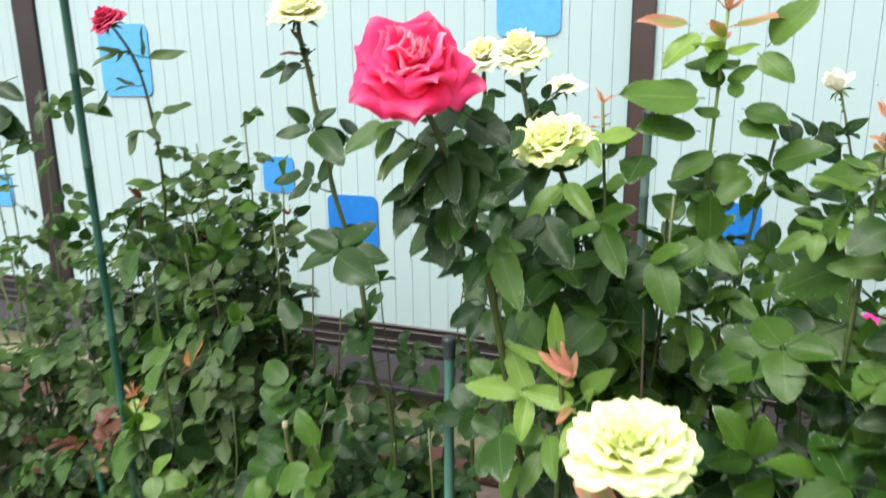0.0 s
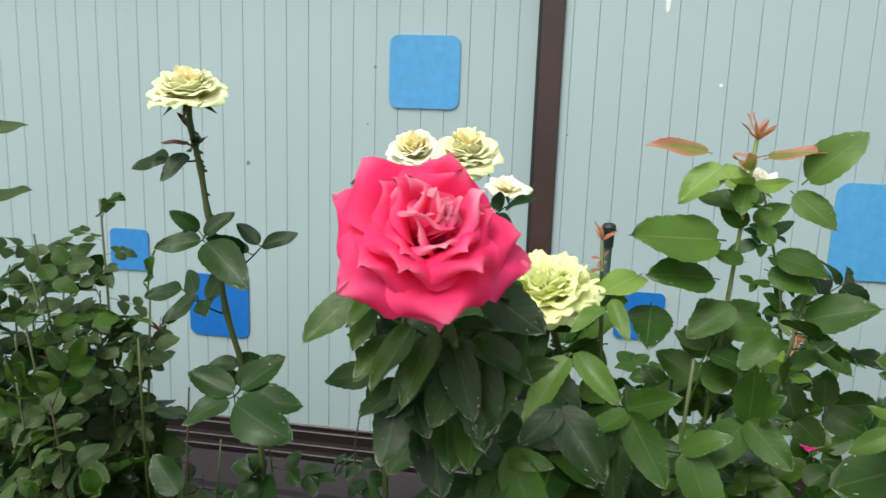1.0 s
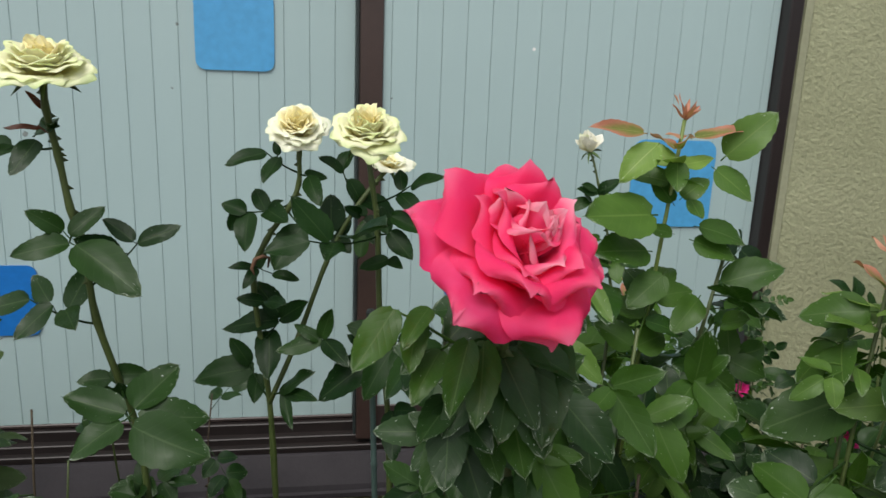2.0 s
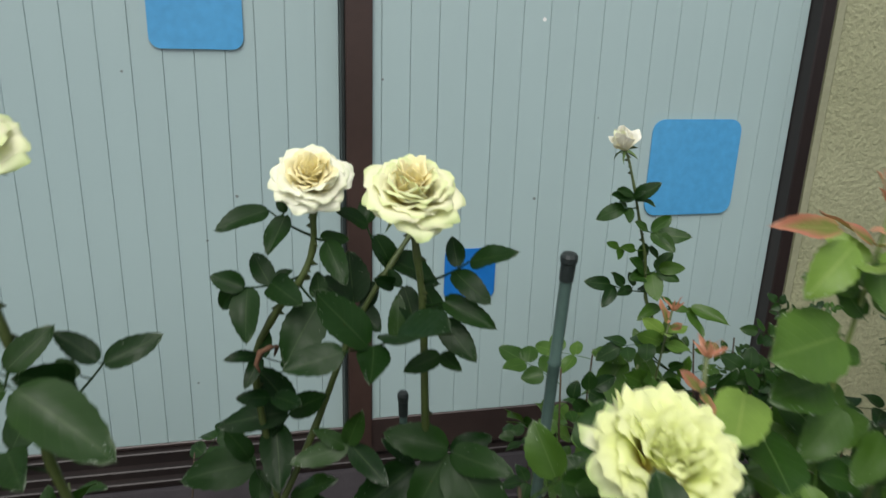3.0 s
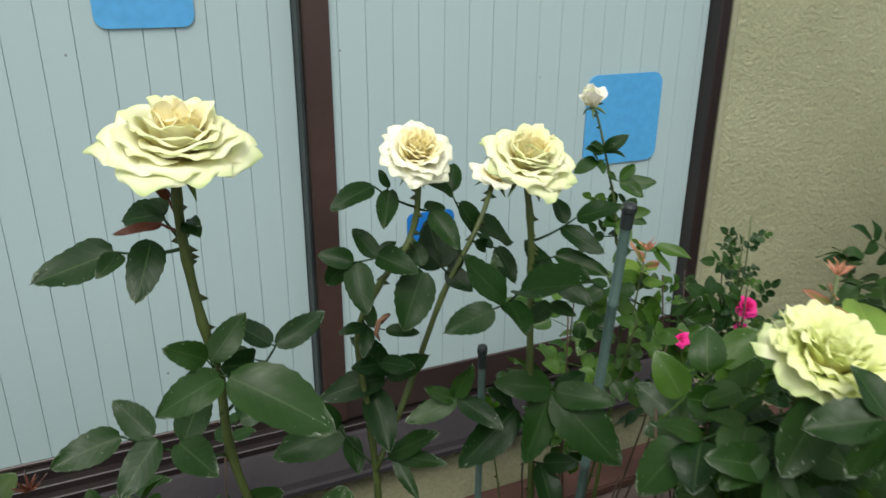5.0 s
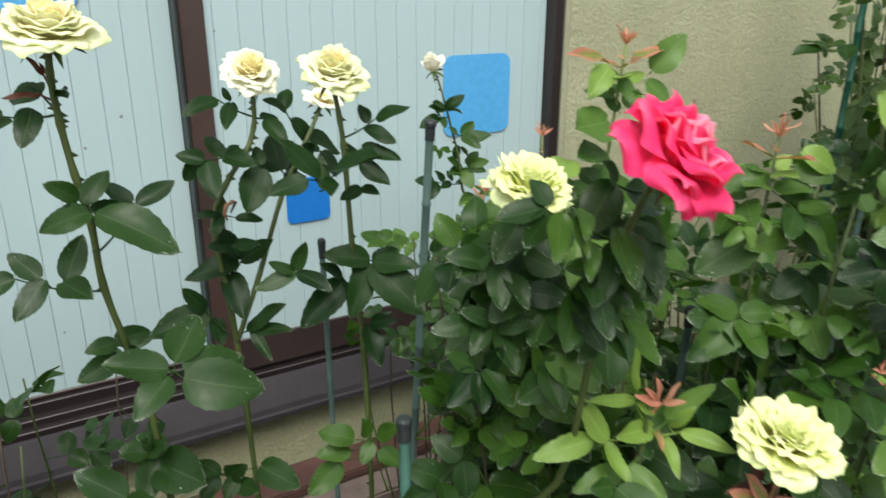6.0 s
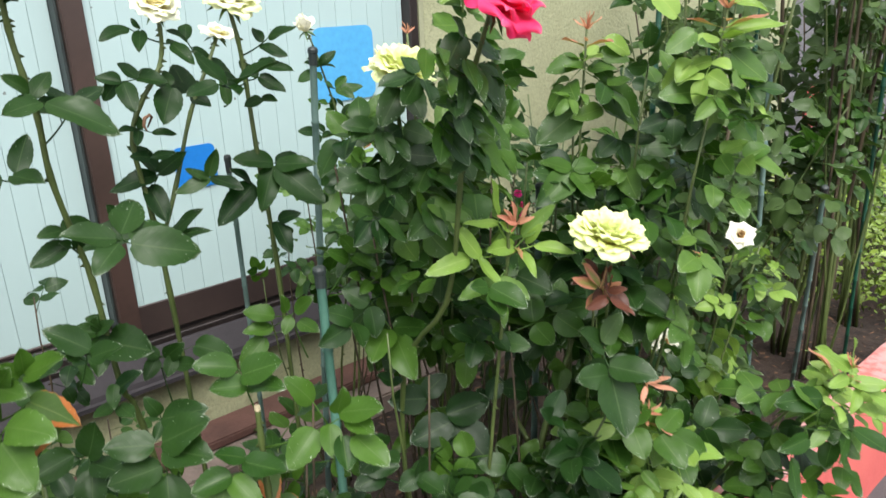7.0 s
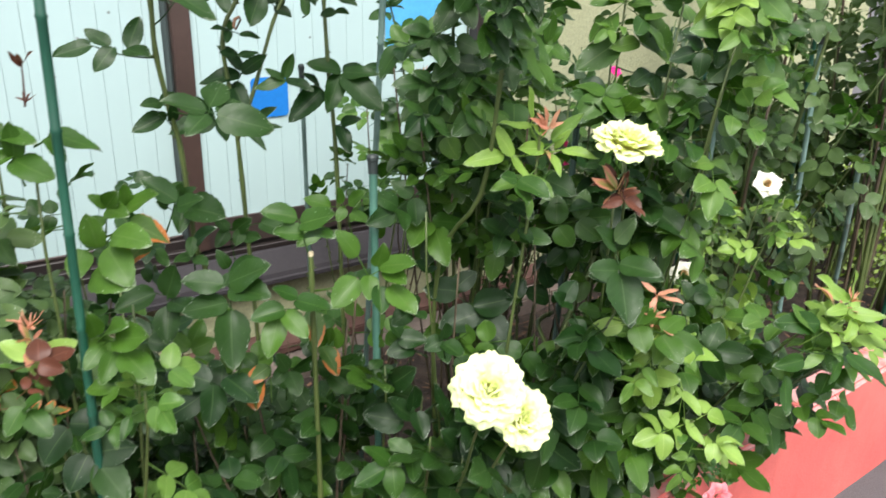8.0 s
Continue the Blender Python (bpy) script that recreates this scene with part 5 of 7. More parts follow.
lime.spray((0.588, 1.129, 1.618), (0.674, 1.045, 1.633), "young", "blade", (-0.5, -0.6, 0.6))
lime.spray((0.602, 1.118, 1.589), (0.649, 1.064, 1.531), "fresh", "single", (-0.5, -0.6, 0.6))
lime.spray((0.592, 1.126, 1.677), (0.647, 1.066, 1.657), "young", "blade", (-0.5, -0.6, 0.6))
lime.spray((0.581, 1.134, 1.515), (0.497, 1.180, 1.514), "fresh", "single", (-0.5, -0.6, 0.6))
lime.spray((0.581, 1.134, 1.513), (0.631, 1.078, 1.484), "fresh", "single", (-0.5, -0.6, 0.6))
lime.spray((0.589, 1.128, 1.509), (0.578, 1.118, 1.435), "fresh", "single", (-0.5, -0.6, 0.6))
lime.spray((0.598, 1.122, 1.562), (0.541, 1.146, 1.546), "mid", "single", (-0.5, -0.6, 0.6))
lime.spray((0.600, 1.120, 1.476), (0.533, 1.152, 1.412), "mid", "single", (-0.5, -0.6, 0.6))
lime.spray((0.608, 1.114, 1.476), (0.654, 1.060, 1.411), "mid", "single", (-0.5, -0.6, 0.6))
lime.spray((0.596, 1.123, 1.698), (0.541, 1.146, 1.702), "coral", "blade", (-0.5, -0.6, 0.6))
lime.spray((0.613, 1.110, 1.706), (0.653, 1.061, 1.723), "coral", "blade", (-0.5, -0.6, 0.6))
lime.spray((0.608, 1.114, 1.720), (0.572, 1.122, 1.752), "coral", "blade", (-0.5, -0.6, 0.6))
lime.spray((0.468, 1.338, 1.572), (0.403, 1.368, 1.563), "mid", "single", (-0.5, -0.6, 0.6))
lime.spray((0.479, 1.329, 1.572), (0.507, 1.290, 1.532), "mid", "single", (-0.5, -0.6, 0.6))
lime.spray((0.490, 1.321, 1.587), (0.527, 1.274, 1.571), "mid", "single", (-0.5, -0.6, 0.6))
lime.spray((0.496, 1.316, 1.614), (0.530, 1.272, 1.586), "young", "single", (-0.5, -0.6, 0.6))
lime.spray((0.485, 1.325, 1.543), (0.550, 1.257, 1.450), "mid", "single", (-0.5, -0.6, 0.6))
lime.spray((0.473, 1.334, 1.487), (0.388, 1.380, 1.419), "mid", "single", (-0.5, -0.6, 0.6))
lime.laid((0.525, 1.34, 1.379), (0.464, 1.351, 1.35), (((0.462, 1.351, 1.348), (0.382, 1.35, 1.299)), ((0.469, 1.348, 1.348), (0.477, 1.295, 1.312)), ((0.483, 1.347, 1.359), (0.41, 1.367, 1.383)), ((0.484, 1.348, 1.361), (0.482, 1.333, 1.409)), ((0.504, 1.344, 1.37), (0.526, 1.288, 1.368)),), "mid", broad=0.62)
lime.laid((0.501, 1.33, 1.489), (0.503, 1.31, 1.481), (((0.504, 1.309, 1.48), (0.541, 1.236, 1.436)), ((0.501, 1.313, 1.48), (0.425, 1.322, 1.467)), ((0.504, 1.313, 1.484), (0.517, 1.282, 1.51)),), "fresh", broad=0.5)
lime.laid((0.509, 1.33, 1.424), (0.536, 1.292, 1.412), (((0.536, 1.292, 1.412), (0.507, 1.259, 1.364)), ((0.54, 1.291, 1.416), (0.579, 1.237, 1.421)), ((0.531, 1.299, 1.415), (0.466, 1.299, 1.396)),), "dark", broad=0.7)
lime.laid((0.512, 1.3, 1.319), (0.549, 1.27, 1.341), (((0.549, 1.27, 1.341), (0.538, 1.257, 1.367)), ((0.546, 1.272, 1.336), (0.499, 1.244, 1.277)), ((0.553, 1.267, 1.341), (0.586, 1.22, 1.351)), ((0.537, 1.279, 1.332), (0.467, 1.274, 1.302)),), "dark", broad=0.62)
lime.laid((0.279, 1.14, 1.274), (0.257, 1.126, 1.24), (((0.254, 1.127, 1.235), (0.199, 1.142, 1.243)), ((0.255, 1.135, 1.249), (0.226, 1.136, 1.28)), ((0.263, 1.117, 1.231), (0.261, 1.067, 1.191)), ((0.261, 1.124, 1.24), (0.255, 1.106, 1.268)), ((0.251, 1.123, 1.221), (0.216, 1.109, 1.201)),), "red", broad=0.5)
lime.laid((0.278, 1.14, 1.254), (0.251, 1.128, 1.215), (((0.25, 1.127, 1.212), (0.211, 1.12, 1.199)), ((0.254, 1.124, 1.21), (0.265, 1.092, 1.237)),), "flush", broad=0.5)
lime.laid((0.466, 1.34, 1.023), (0.455, 1.34, 1.041), (((0.455, 1.34, 1.041), (0.391, 1.37, 1.062)), ((0.461, 1.34, 1.032), (0.38, 1.36, 1.016)), ((0.461, 1.34, 1.032), (0.488, 1.349, 1.062)),), "dark", broad=0.75)
lime.laid((0.441, 1.34, 0.963), (0.414, 1.335, 0.937), (((0.414, 1.335, 0.937), (0.377, 1.313, 0.895)), ((0.42, 1.335, 0.942), (0.374, 1.337, 0.944)),), "mid", broad=0.8)
lime.stem(((0.475, 1.34, 1.10), (0.463, 1.34, 1.009), (0.41, 1.34, 0.898), (0.364, 1.34, 0.80), (0.30, 1.33, 0.60), (0.25, 1.33, 0.08)), 0.0068, 0.8)
lime.stem(((0.441, 1.45, 0.802), (0.381, 1.44, 0.793), (0.345, 1.37, 0.77)), 0.006, 0.9)
lime.laid((0.422, 1.3, 1.405), (0.39, 1.298, 1.376), (((0.387, 1.298, 1.372), (0.317, 1.302, 1.324)), ((0.39, 1.296, 1.373), (0.393, 1.242, 1.336)), ((0.389, 1.3, 1.378), (0.362, 1.357, 1.391)), ((0.394, 1.298, 1.379), (0.446, 1.279, 1.382)),), "mid", broad=0.84)
lime.laid((0.73, 1.26, 1.355), (0.717, 1.24, 1.325), (((0.719, 1.238, 1.324), (0.692, 1.187, 1.237)), ((0.712, 1.244, 1.324), (0.639, 1.263, 1.303)), ((0.721, 1.241, 1.329), (0.766, 1.23, 1.334)), ((0.717, 1.25, 1.334), (0.711, 1.287, 1.355)),), "dark", broad=0.84)
lime.laid((0.688, 1.28, 1.212), (0.687, 1.259, 1.202), (((0.688, 1.258, 1.201), (0.701, 1.191, 1.156)), ((0.687, 1.262, 1.204), (0.646, 1.276, 1.16)), ((0.688, 1.264, 1.206), (0.725, 1.274, 1.247)), ((0.686, 1.268, 1.205), (0.666, 1.32, 1.235)),), "dark", broad=0.84)
lime.laid((0.576, 1.3, 1.263), (0.56, 1.3, 1.272), (((0.56, 1.3, 1.272), (0.552, 1.348, 1.3)), ((0.562, 1.3, 1.27), (0.574, 1.267, 1.304)), ((0.559, 1.301, 1.27), (0.516, 1.303, 1.271)),), "dark", broad=0.84)
lime.laid((0.469, 1.32, 1.316), (0.455, 1.315, 1.315), (((0.455, 1.315, 1.315), (0.413, 1.316, 1.314)), ((0.455, 1.314, 1.314), (0.437, 1.284, 1.291)), ((0.462, 1.317, 1.316), (0.463, 1.277, 1.327)),), "deep", broad=0.8)
lime.laid((0.248, 1.12, 1.26), (0.232, 1.109, 1.235), (((0.23, 1.111, 1.236), (0.207, 1.124, 1.283)), ((0.228, 1.113, 1.236), (0.185, 1.132, 1.258)),), "flush", broad=0.55)
lime.laid((0.248, 1.12, 1.26), (0.235, 1.103, 1.228), (((0.24, 1.099, 1.229), (0.248, 1.068, 1.238)), ((0.24, 1.094, 1.217), (0.248, 1.05, 1.197)), ((0.235, 1.098, 1.217), (0.192, 1.105, 1.211)), ((0.242, 1.101, 1.233), (0.236, 1.088, 1.26)),), "red", broad=0.55)
thicket(lime, 5, 0.25, 0.75, 1.5, first=0.48, leaves=14)

tall = Rose((-0.28, 1.62), "tall slender rose with one wide cream bloom", 41, "mid", 0.17)
f = tall.bloom((-0.432, 1.622, 1.801), (0.03, -0.32, 0.95), 0.063, FULL, CREAMS, "cream_tall", 12, "wide flat cream bloom with greenish outer petals")
tall.stem((f, (-0.437, 1.64, 1.74), (-0.434, 1.66, 1.679), (-0.427, 1.665, 1.614), (-0.417, 1.675, 1.549), (-0.413, 1.69, 1.455), (-0.392, 1.71, 1.345), (-0.375, 1.72, 1.257), (-0.36, 1.73, 1.045), (-0.332, 1.75, 0.952), (-0.29, 1.70, 0.5), (-0.28, 1.62, 0.08)), 0.0056, 0.72)
tall.laid((-0.439, 1.66, 1.691), (-0.49, 1.672, 1.69), (((-0.49, 1.672, 1.69), (-0.557, 1.671, 1.673)), ((-0.485, 1.67, 1.688), (-0.507, 1.647, 1.68)), ((-0.46, 1.668, 1.698), (-0.477, 1.624, 1.662)),), "dark")
tall.laid((-0.438, 1.66, 1.698), (-0.449, 1.685, 1.715), (((-0.446, 1.683, 1.715), (-0.482, 1.722, 1.702)), ((-0.449, 1.684, 1.713), (-0.454, 1.716, 1.724)),), "dark")
tall.laid((-0.438, 1.66, 1.71), (-0.453, 1.656, 1.717), (((-0.451, 1.656, 1.715), (-0.487, 1.643, 1.715)),), "red", broad=0.3)
tall.laid((-0.436, 1.66, 1.724), (-0.443, 1.654, 1.737), (((-0.443, 1.654, 1.737), (-0.458, 1.64, 1.758)), ((-0.44, 1.655, 1.735), (-0.446, 1.633, 1.754)),), "red", broad=0.35)
tall.laid((-0.435, 1.66, 1.706), (-0.432, 1.648, 1.716), (((-0.432, 1.648, 1.716), (-0.423, 1.612, 1.715)), ((-0.432, 1.648, 1.716), (-0.423, 1.617, 1.727)),), "dark", broad=0.5)
tall.laid((-0.412, 1.69, 1.447), (-0.513, 1.738, 1.469), (((-0.454, 1.713, 1.464), (-0.427, 1.726, 1.521)), ((-0.46, 1.714, 1.461), (-0.429, 1.657, 1.453)), ((-0.484, 1.727, 1.468), (-0.515, 1.764, 1.499)), ((-0.479, 1.724, 1.465), (-0.525, 1.697, 1.427)), ((-0.513, 1.738, 1.469), (-0.581, 1.74, 1.455)),), "dark")
tall.laid((-0.392, 1.71, 1.35), (-0.411, 1.712, 1.367), (((-0.405, 1.711, 1.36), (-0.449, 1.701, 1.363)), ((-0.408, 1.712, 1.366), (-0.356, 1.716, 1.36)),), "dark")
tall.laid((-0.368, 1.72, 1.159), (-0.386, 1.721, 1.165), (((-0.385, 1.721, 1.162), (-0.425, 1.725, 1.175)), ((-0.386, 1.721, 1.167), (-0.387, 1.703, 1.201)), ((-0.38, 1.719, 1.152), (-0.412, 1.681, 1.104)), ((-0.384, 1.721, 1.166), (-0.366, 1.681, 1.194)),), "dark")
tall.laid((-0.384, 1.71, 1.308), (-0.402, 1.719, 1.333), (((-0.398, 1.718, 1.33), (-0.418, 1.703, 1.343)), ((-0.402, 1.719, 1.333), (-0.464, 1.726, 1.306)), ((-0.388, 1.712, 1.323), (-0.394, 1.69, 1.361)),), "dark")
tall.laid((-0.358, 1.72, 1.155), (-0.376, 1.72, 1.159), (((-0.369, 1.719, 1.154), (-0.402, 1.686, 1.112)), ((-0.38, 1.725, 1.164), (-0.423, 1.733, 1.179)), ((-0.365, 1.724, 1.172), (-0.399, 1.72, 1.195)), ((-0.371, 1.716, 1.142), (-0.325, 1.636, 1.142)),), "dark", broad=0.85)
tall.laid((-0.392, 1.71, 1.345), (-0.354, 1.59, 1.357), (((-0.35, 1.605, 1.362), (-0.301, 1.656, 1.4)), ((-0.342, 1.59, 1.356), (-0.255, 1.604, 1.348)), ((-0.346, 1.575, 1.352), (-0.254, 1.535, 1.319)), ((-0.362, 1.585, 1.354), (-0.416, 1.547, 1.328)), ((-0.36, 1.6, 1.358), (-0.438, 1.607, 1.378)),), "dark", broad=0.74)
tall.laid((-0.423, 1.668, 1.595), (-0.423, 1.64, 1.575), (((-0.413, 1.63, 1.573), (-0.326, 1.585, 1.528)), ((-0.429, 1.64, 1.589), (-0.462, 1.62, 1.62)), ((-0.421, 1.63, 1.575), (-0.478, 1.6, 1.572)), ((-0.425, 1.65, 1.582), (-0.388, 1.67, 1.616)),), "dark", broad=0.66)
tall.laid((-0.424, 1.685, 1.504), (-0.356, 1.7, 1.559), (((-0.362, 1.7, 1.561), (-0.399, 1.71, 1.594)), ((-0.356, 1.7, 1.559), (-0.3, 1.707, 1.579)), ((-0.382, 1.69, 1.546), (-0.413, 1.64, 1.581)), ((-0.38, 1.7, 1.548), (-0.407, 1.72, 1.555)),), "dark", broad=0.6)
tall.laid((-0.277, 1.72, 0.976), (-0.281, 1.745, 1.071), (((-0.222, 1.707, 1.087), (-0.18, 1.638, 1.076)), ((-0.259, 1.729, 1.068), (-0.286, 1.706, 1.046)), ((-0.281, 1.745, 1.071), (-0.312, 1.751, 1.108)), ((-0.272, 1.738, 1.068), (-0.247, 1.7, 1.104)), ((-0.258, 1.726, 1.056), (-0.237, 1.675, 1.063)), ((-0.284, 1.747, 1.069), (-0.317, 1.728, 1.042)),), "dark", broad=0.75)
thicket(tall, 5, 0.20, 0.5, 0.95, leaves=9, tone="dark")

twin = Rose((-0.04, 1.86), "rose bush with cream and apricot blooms on long stems", 53, "dark", 0.15)
f2 = twin.bloom((-0.148, 1.827, 1.714), (0.0, -0.60, 0.80), 0.052, FULL, WARMS, "cream_two", 14, "open cream bloom with apricot heart")
twin.stem((f2, (-0.146, 1.833, 1.664), (-0.147, 1.84, 1.620), (-0.164, 1.84, 1.580), (-0.198, 1.85, 1.529), (-0.221, 1.86, 1.458), (-0.205, 1.865, 1.30), (-0.195, 1.87, 1.144), (-0.18, 1.87, 0.6), (-0.17, 1.87, 0.08)), 0.0056, 0.62)
f3 = twin.bloom((-0.047, 1.735, 1.720), (0.05, -0.46, 0.88), 0.060, FULL, CREAMS, "cream_three", 21, "full cream bloom")
twin.stem((f3, (-0.040, 1.742, 1.640), (-0.030, 1.75, 1.569), (-0.023, 1.75, 1.407), (-0.003, 1.76, 1.173), (0.0, 1.75, 0.6), (0.0, 1.74, 0.08)), 0.0054, 0.7)
f4 = twin.bloom((0.00, 1.90, 1.655), (0.1, -0.3, 0.94), 0.042, LOOSE, WARMS, "cream_four", 4, "small fading apricot bloom")
twin.stem((f4, (-0.050, 1.86, 1.590), (-0.10, 1.86, 1.50), (-0.15, 1.865, 1.36), (-0.20, 1.866, 1.24)), 0.0046, 0.7)
bm = tube([Vector((-0.196, 1.838, 1.487)), Vector((-0.192, 1.820, 1.507)), Vector((-0.201, 1.806, 1.513)), Vector((-0.212, 1.802, 1.509)), Vector((-0.217, 1.798, 1.496)), Vector((-0.213, 1.796, 1.486))], [0.0015, 0.0025, 0.0034, 0.0038, 0.003, 0.001], 6)
bmesh.ops.translate(bm, verts=bm.verts[:], vec=-twin.base)
part("curled_leaf", bm, M_DEAD, twin.ob, "dried and curled brown leaf", True)
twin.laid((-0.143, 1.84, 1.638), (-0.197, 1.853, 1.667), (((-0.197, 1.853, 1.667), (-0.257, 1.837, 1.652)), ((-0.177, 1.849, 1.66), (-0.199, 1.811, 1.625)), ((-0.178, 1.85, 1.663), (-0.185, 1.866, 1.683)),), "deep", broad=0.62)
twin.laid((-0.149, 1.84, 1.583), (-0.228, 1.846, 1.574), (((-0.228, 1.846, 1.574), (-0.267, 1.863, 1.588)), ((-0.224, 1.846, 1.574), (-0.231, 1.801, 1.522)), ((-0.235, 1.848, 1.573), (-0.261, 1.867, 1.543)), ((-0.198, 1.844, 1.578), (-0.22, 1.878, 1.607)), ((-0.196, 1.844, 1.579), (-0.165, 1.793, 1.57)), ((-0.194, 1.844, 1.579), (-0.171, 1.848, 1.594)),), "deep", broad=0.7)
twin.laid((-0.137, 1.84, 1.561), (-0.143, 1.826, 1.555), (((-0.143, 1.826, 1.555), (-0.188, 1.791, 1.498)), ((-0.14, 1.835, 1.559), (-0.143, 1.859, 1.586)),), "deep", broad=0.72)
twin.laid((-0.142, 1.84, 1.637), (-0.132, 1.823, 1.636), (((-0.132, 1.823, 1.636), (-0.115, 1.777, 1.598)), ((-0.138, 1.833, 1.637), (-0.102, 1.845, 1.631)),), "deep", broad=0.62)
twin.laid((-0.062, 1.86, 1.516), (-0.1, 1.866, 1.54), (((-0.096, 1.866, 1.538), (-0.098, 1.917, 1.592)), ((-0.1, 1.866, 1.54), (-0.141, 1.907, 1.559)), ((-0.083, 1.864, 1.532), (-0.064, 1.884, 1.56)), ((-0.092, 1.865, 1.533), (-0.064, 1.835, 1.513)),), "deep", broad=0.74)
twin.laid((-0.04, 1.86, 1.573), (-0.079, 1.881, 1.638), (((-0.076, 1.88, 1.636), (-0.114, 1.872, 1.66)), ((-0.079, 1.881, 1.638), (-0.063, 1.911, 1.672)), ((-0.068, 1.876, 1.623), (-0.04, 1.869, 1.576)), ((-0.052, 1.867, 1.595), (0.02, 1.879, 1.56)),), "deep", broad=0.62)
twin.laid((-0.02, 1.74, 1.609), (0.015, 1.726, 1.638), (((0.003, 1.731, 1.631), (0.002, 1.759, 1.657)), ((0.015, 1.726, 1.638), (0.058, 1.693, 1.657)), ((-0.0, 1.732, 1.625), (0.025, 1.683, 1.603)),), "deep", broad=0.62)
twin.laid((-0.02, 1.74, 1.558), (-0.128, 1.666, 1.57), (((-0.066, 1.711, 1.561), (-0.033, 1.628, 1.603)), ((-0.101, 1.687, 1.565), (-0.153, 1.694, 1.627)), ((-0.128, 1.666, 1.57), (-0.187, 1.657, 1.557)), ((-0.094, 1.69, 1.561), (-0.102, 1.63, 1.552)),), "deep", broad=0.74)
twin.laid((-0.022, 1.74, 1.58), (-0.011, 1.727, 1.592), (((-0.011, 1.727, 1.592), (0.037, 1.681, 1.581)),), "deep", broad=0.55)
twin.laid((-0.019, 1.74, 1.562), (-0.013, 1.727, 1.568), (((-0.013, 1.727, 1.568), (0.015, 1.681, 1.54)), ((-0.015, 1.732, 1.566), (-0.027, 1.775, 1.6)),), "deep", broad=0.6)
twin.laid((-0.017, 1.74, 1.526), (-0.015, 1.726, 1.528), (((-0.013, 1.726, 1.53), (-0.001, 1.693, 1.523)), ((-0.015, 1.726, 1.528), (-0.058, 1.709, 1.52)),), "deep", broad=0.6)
twin.laid((-0.056, 1.8, 1.512), (-0.053, 1.787, 1.517), (((-0.053, 1.787, 1.517), (-0.049, 1.806, 1.573)),), "dark", broad=0.48)
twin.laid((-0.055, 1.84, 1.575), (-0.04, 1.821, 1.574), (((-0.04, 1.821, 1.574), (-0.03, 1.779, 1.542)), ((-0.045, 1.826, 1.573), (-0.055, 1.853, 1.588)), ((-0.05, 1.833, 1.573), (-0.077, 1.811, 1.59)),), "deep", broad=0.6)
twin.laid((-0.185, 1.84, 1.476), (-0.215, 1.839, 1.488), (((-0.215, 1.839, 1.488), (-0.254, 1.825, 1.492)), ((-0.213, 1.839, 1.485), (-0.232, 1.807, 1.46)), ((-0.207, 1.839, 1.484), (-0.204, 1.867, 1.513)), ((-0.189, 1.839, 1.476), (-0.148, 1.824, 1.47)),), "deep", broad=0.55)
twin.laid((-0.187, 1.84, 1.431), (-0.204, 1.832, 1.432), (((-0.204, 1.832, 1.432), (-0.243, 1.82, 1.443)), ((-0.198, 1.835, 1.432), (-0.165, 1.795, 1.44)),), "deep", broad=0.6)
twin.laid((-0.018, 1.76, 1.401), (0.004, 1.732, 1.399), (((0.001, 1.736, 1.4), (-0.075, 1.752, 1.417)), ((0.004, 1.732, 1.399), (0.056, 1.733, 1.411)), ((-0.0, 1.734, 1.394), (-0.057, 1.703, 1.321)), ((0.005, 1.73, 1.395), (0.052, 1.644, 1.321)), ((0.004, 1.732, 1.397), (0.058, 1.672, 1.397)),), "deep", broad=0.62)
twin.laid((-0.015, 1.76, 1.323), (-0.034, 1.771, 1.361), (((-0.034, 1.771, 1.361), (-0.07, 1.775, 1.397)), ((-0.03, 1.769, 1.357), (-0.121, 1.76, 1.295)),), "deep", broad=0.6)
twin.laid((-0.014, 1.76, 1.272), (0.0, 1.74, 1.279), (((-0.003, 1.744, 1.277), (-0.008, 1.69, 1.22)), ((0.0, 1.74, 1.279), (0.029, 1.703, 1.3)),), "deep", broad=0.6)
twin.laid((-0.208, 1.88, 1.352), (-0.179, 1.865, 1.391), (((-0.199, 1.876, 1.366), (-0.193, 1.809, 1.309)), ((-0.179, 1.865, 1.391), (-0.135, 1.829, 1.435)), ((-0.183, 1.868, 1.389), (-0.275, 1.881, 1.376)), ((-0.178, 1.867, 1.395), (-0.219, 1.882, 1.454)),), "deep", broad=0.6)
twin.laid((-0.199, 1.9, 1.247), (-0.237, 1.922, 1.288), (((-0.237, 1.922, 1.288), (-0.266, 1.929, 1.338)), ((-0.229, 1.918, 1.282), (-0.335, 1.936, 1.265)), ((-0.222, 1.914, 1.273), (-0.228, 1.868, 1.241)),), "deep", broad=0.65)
twin.laid((-0.2, 1.88, 1.258), (-0.175, 1.854, 1.265), (((-0.175, 1.854, 1.265), (-0.165, 1.801, 1.222)), ((-0.182, 1.861, 1.263), (-0.124, 1.819, 1.321)), ((-0.175, 1.854, 1.265), (-0.119, 1.799, 1.279)),), "dark", broad=0.4)
twin.laid((-0.116, 1.8, 1.367), (-0.112, 1.788, 1.381), (((-0.112, 1.788, 1.381), (-0.184, 1.79, 1.364)), ((-0.108, 1.787, 1.383), (-0.073, 1.729, 1.361)), ((-0.111, 1.79, 1.385), (-0.098, 1.775, 1.44)), ((-0.113, 1.79, 1.38), (-0.154, 1.792, 1.407)),), "dark", broad=0.5)
thicket(twin, 2, 0.12, 0.6, 0.9, leaves=9)

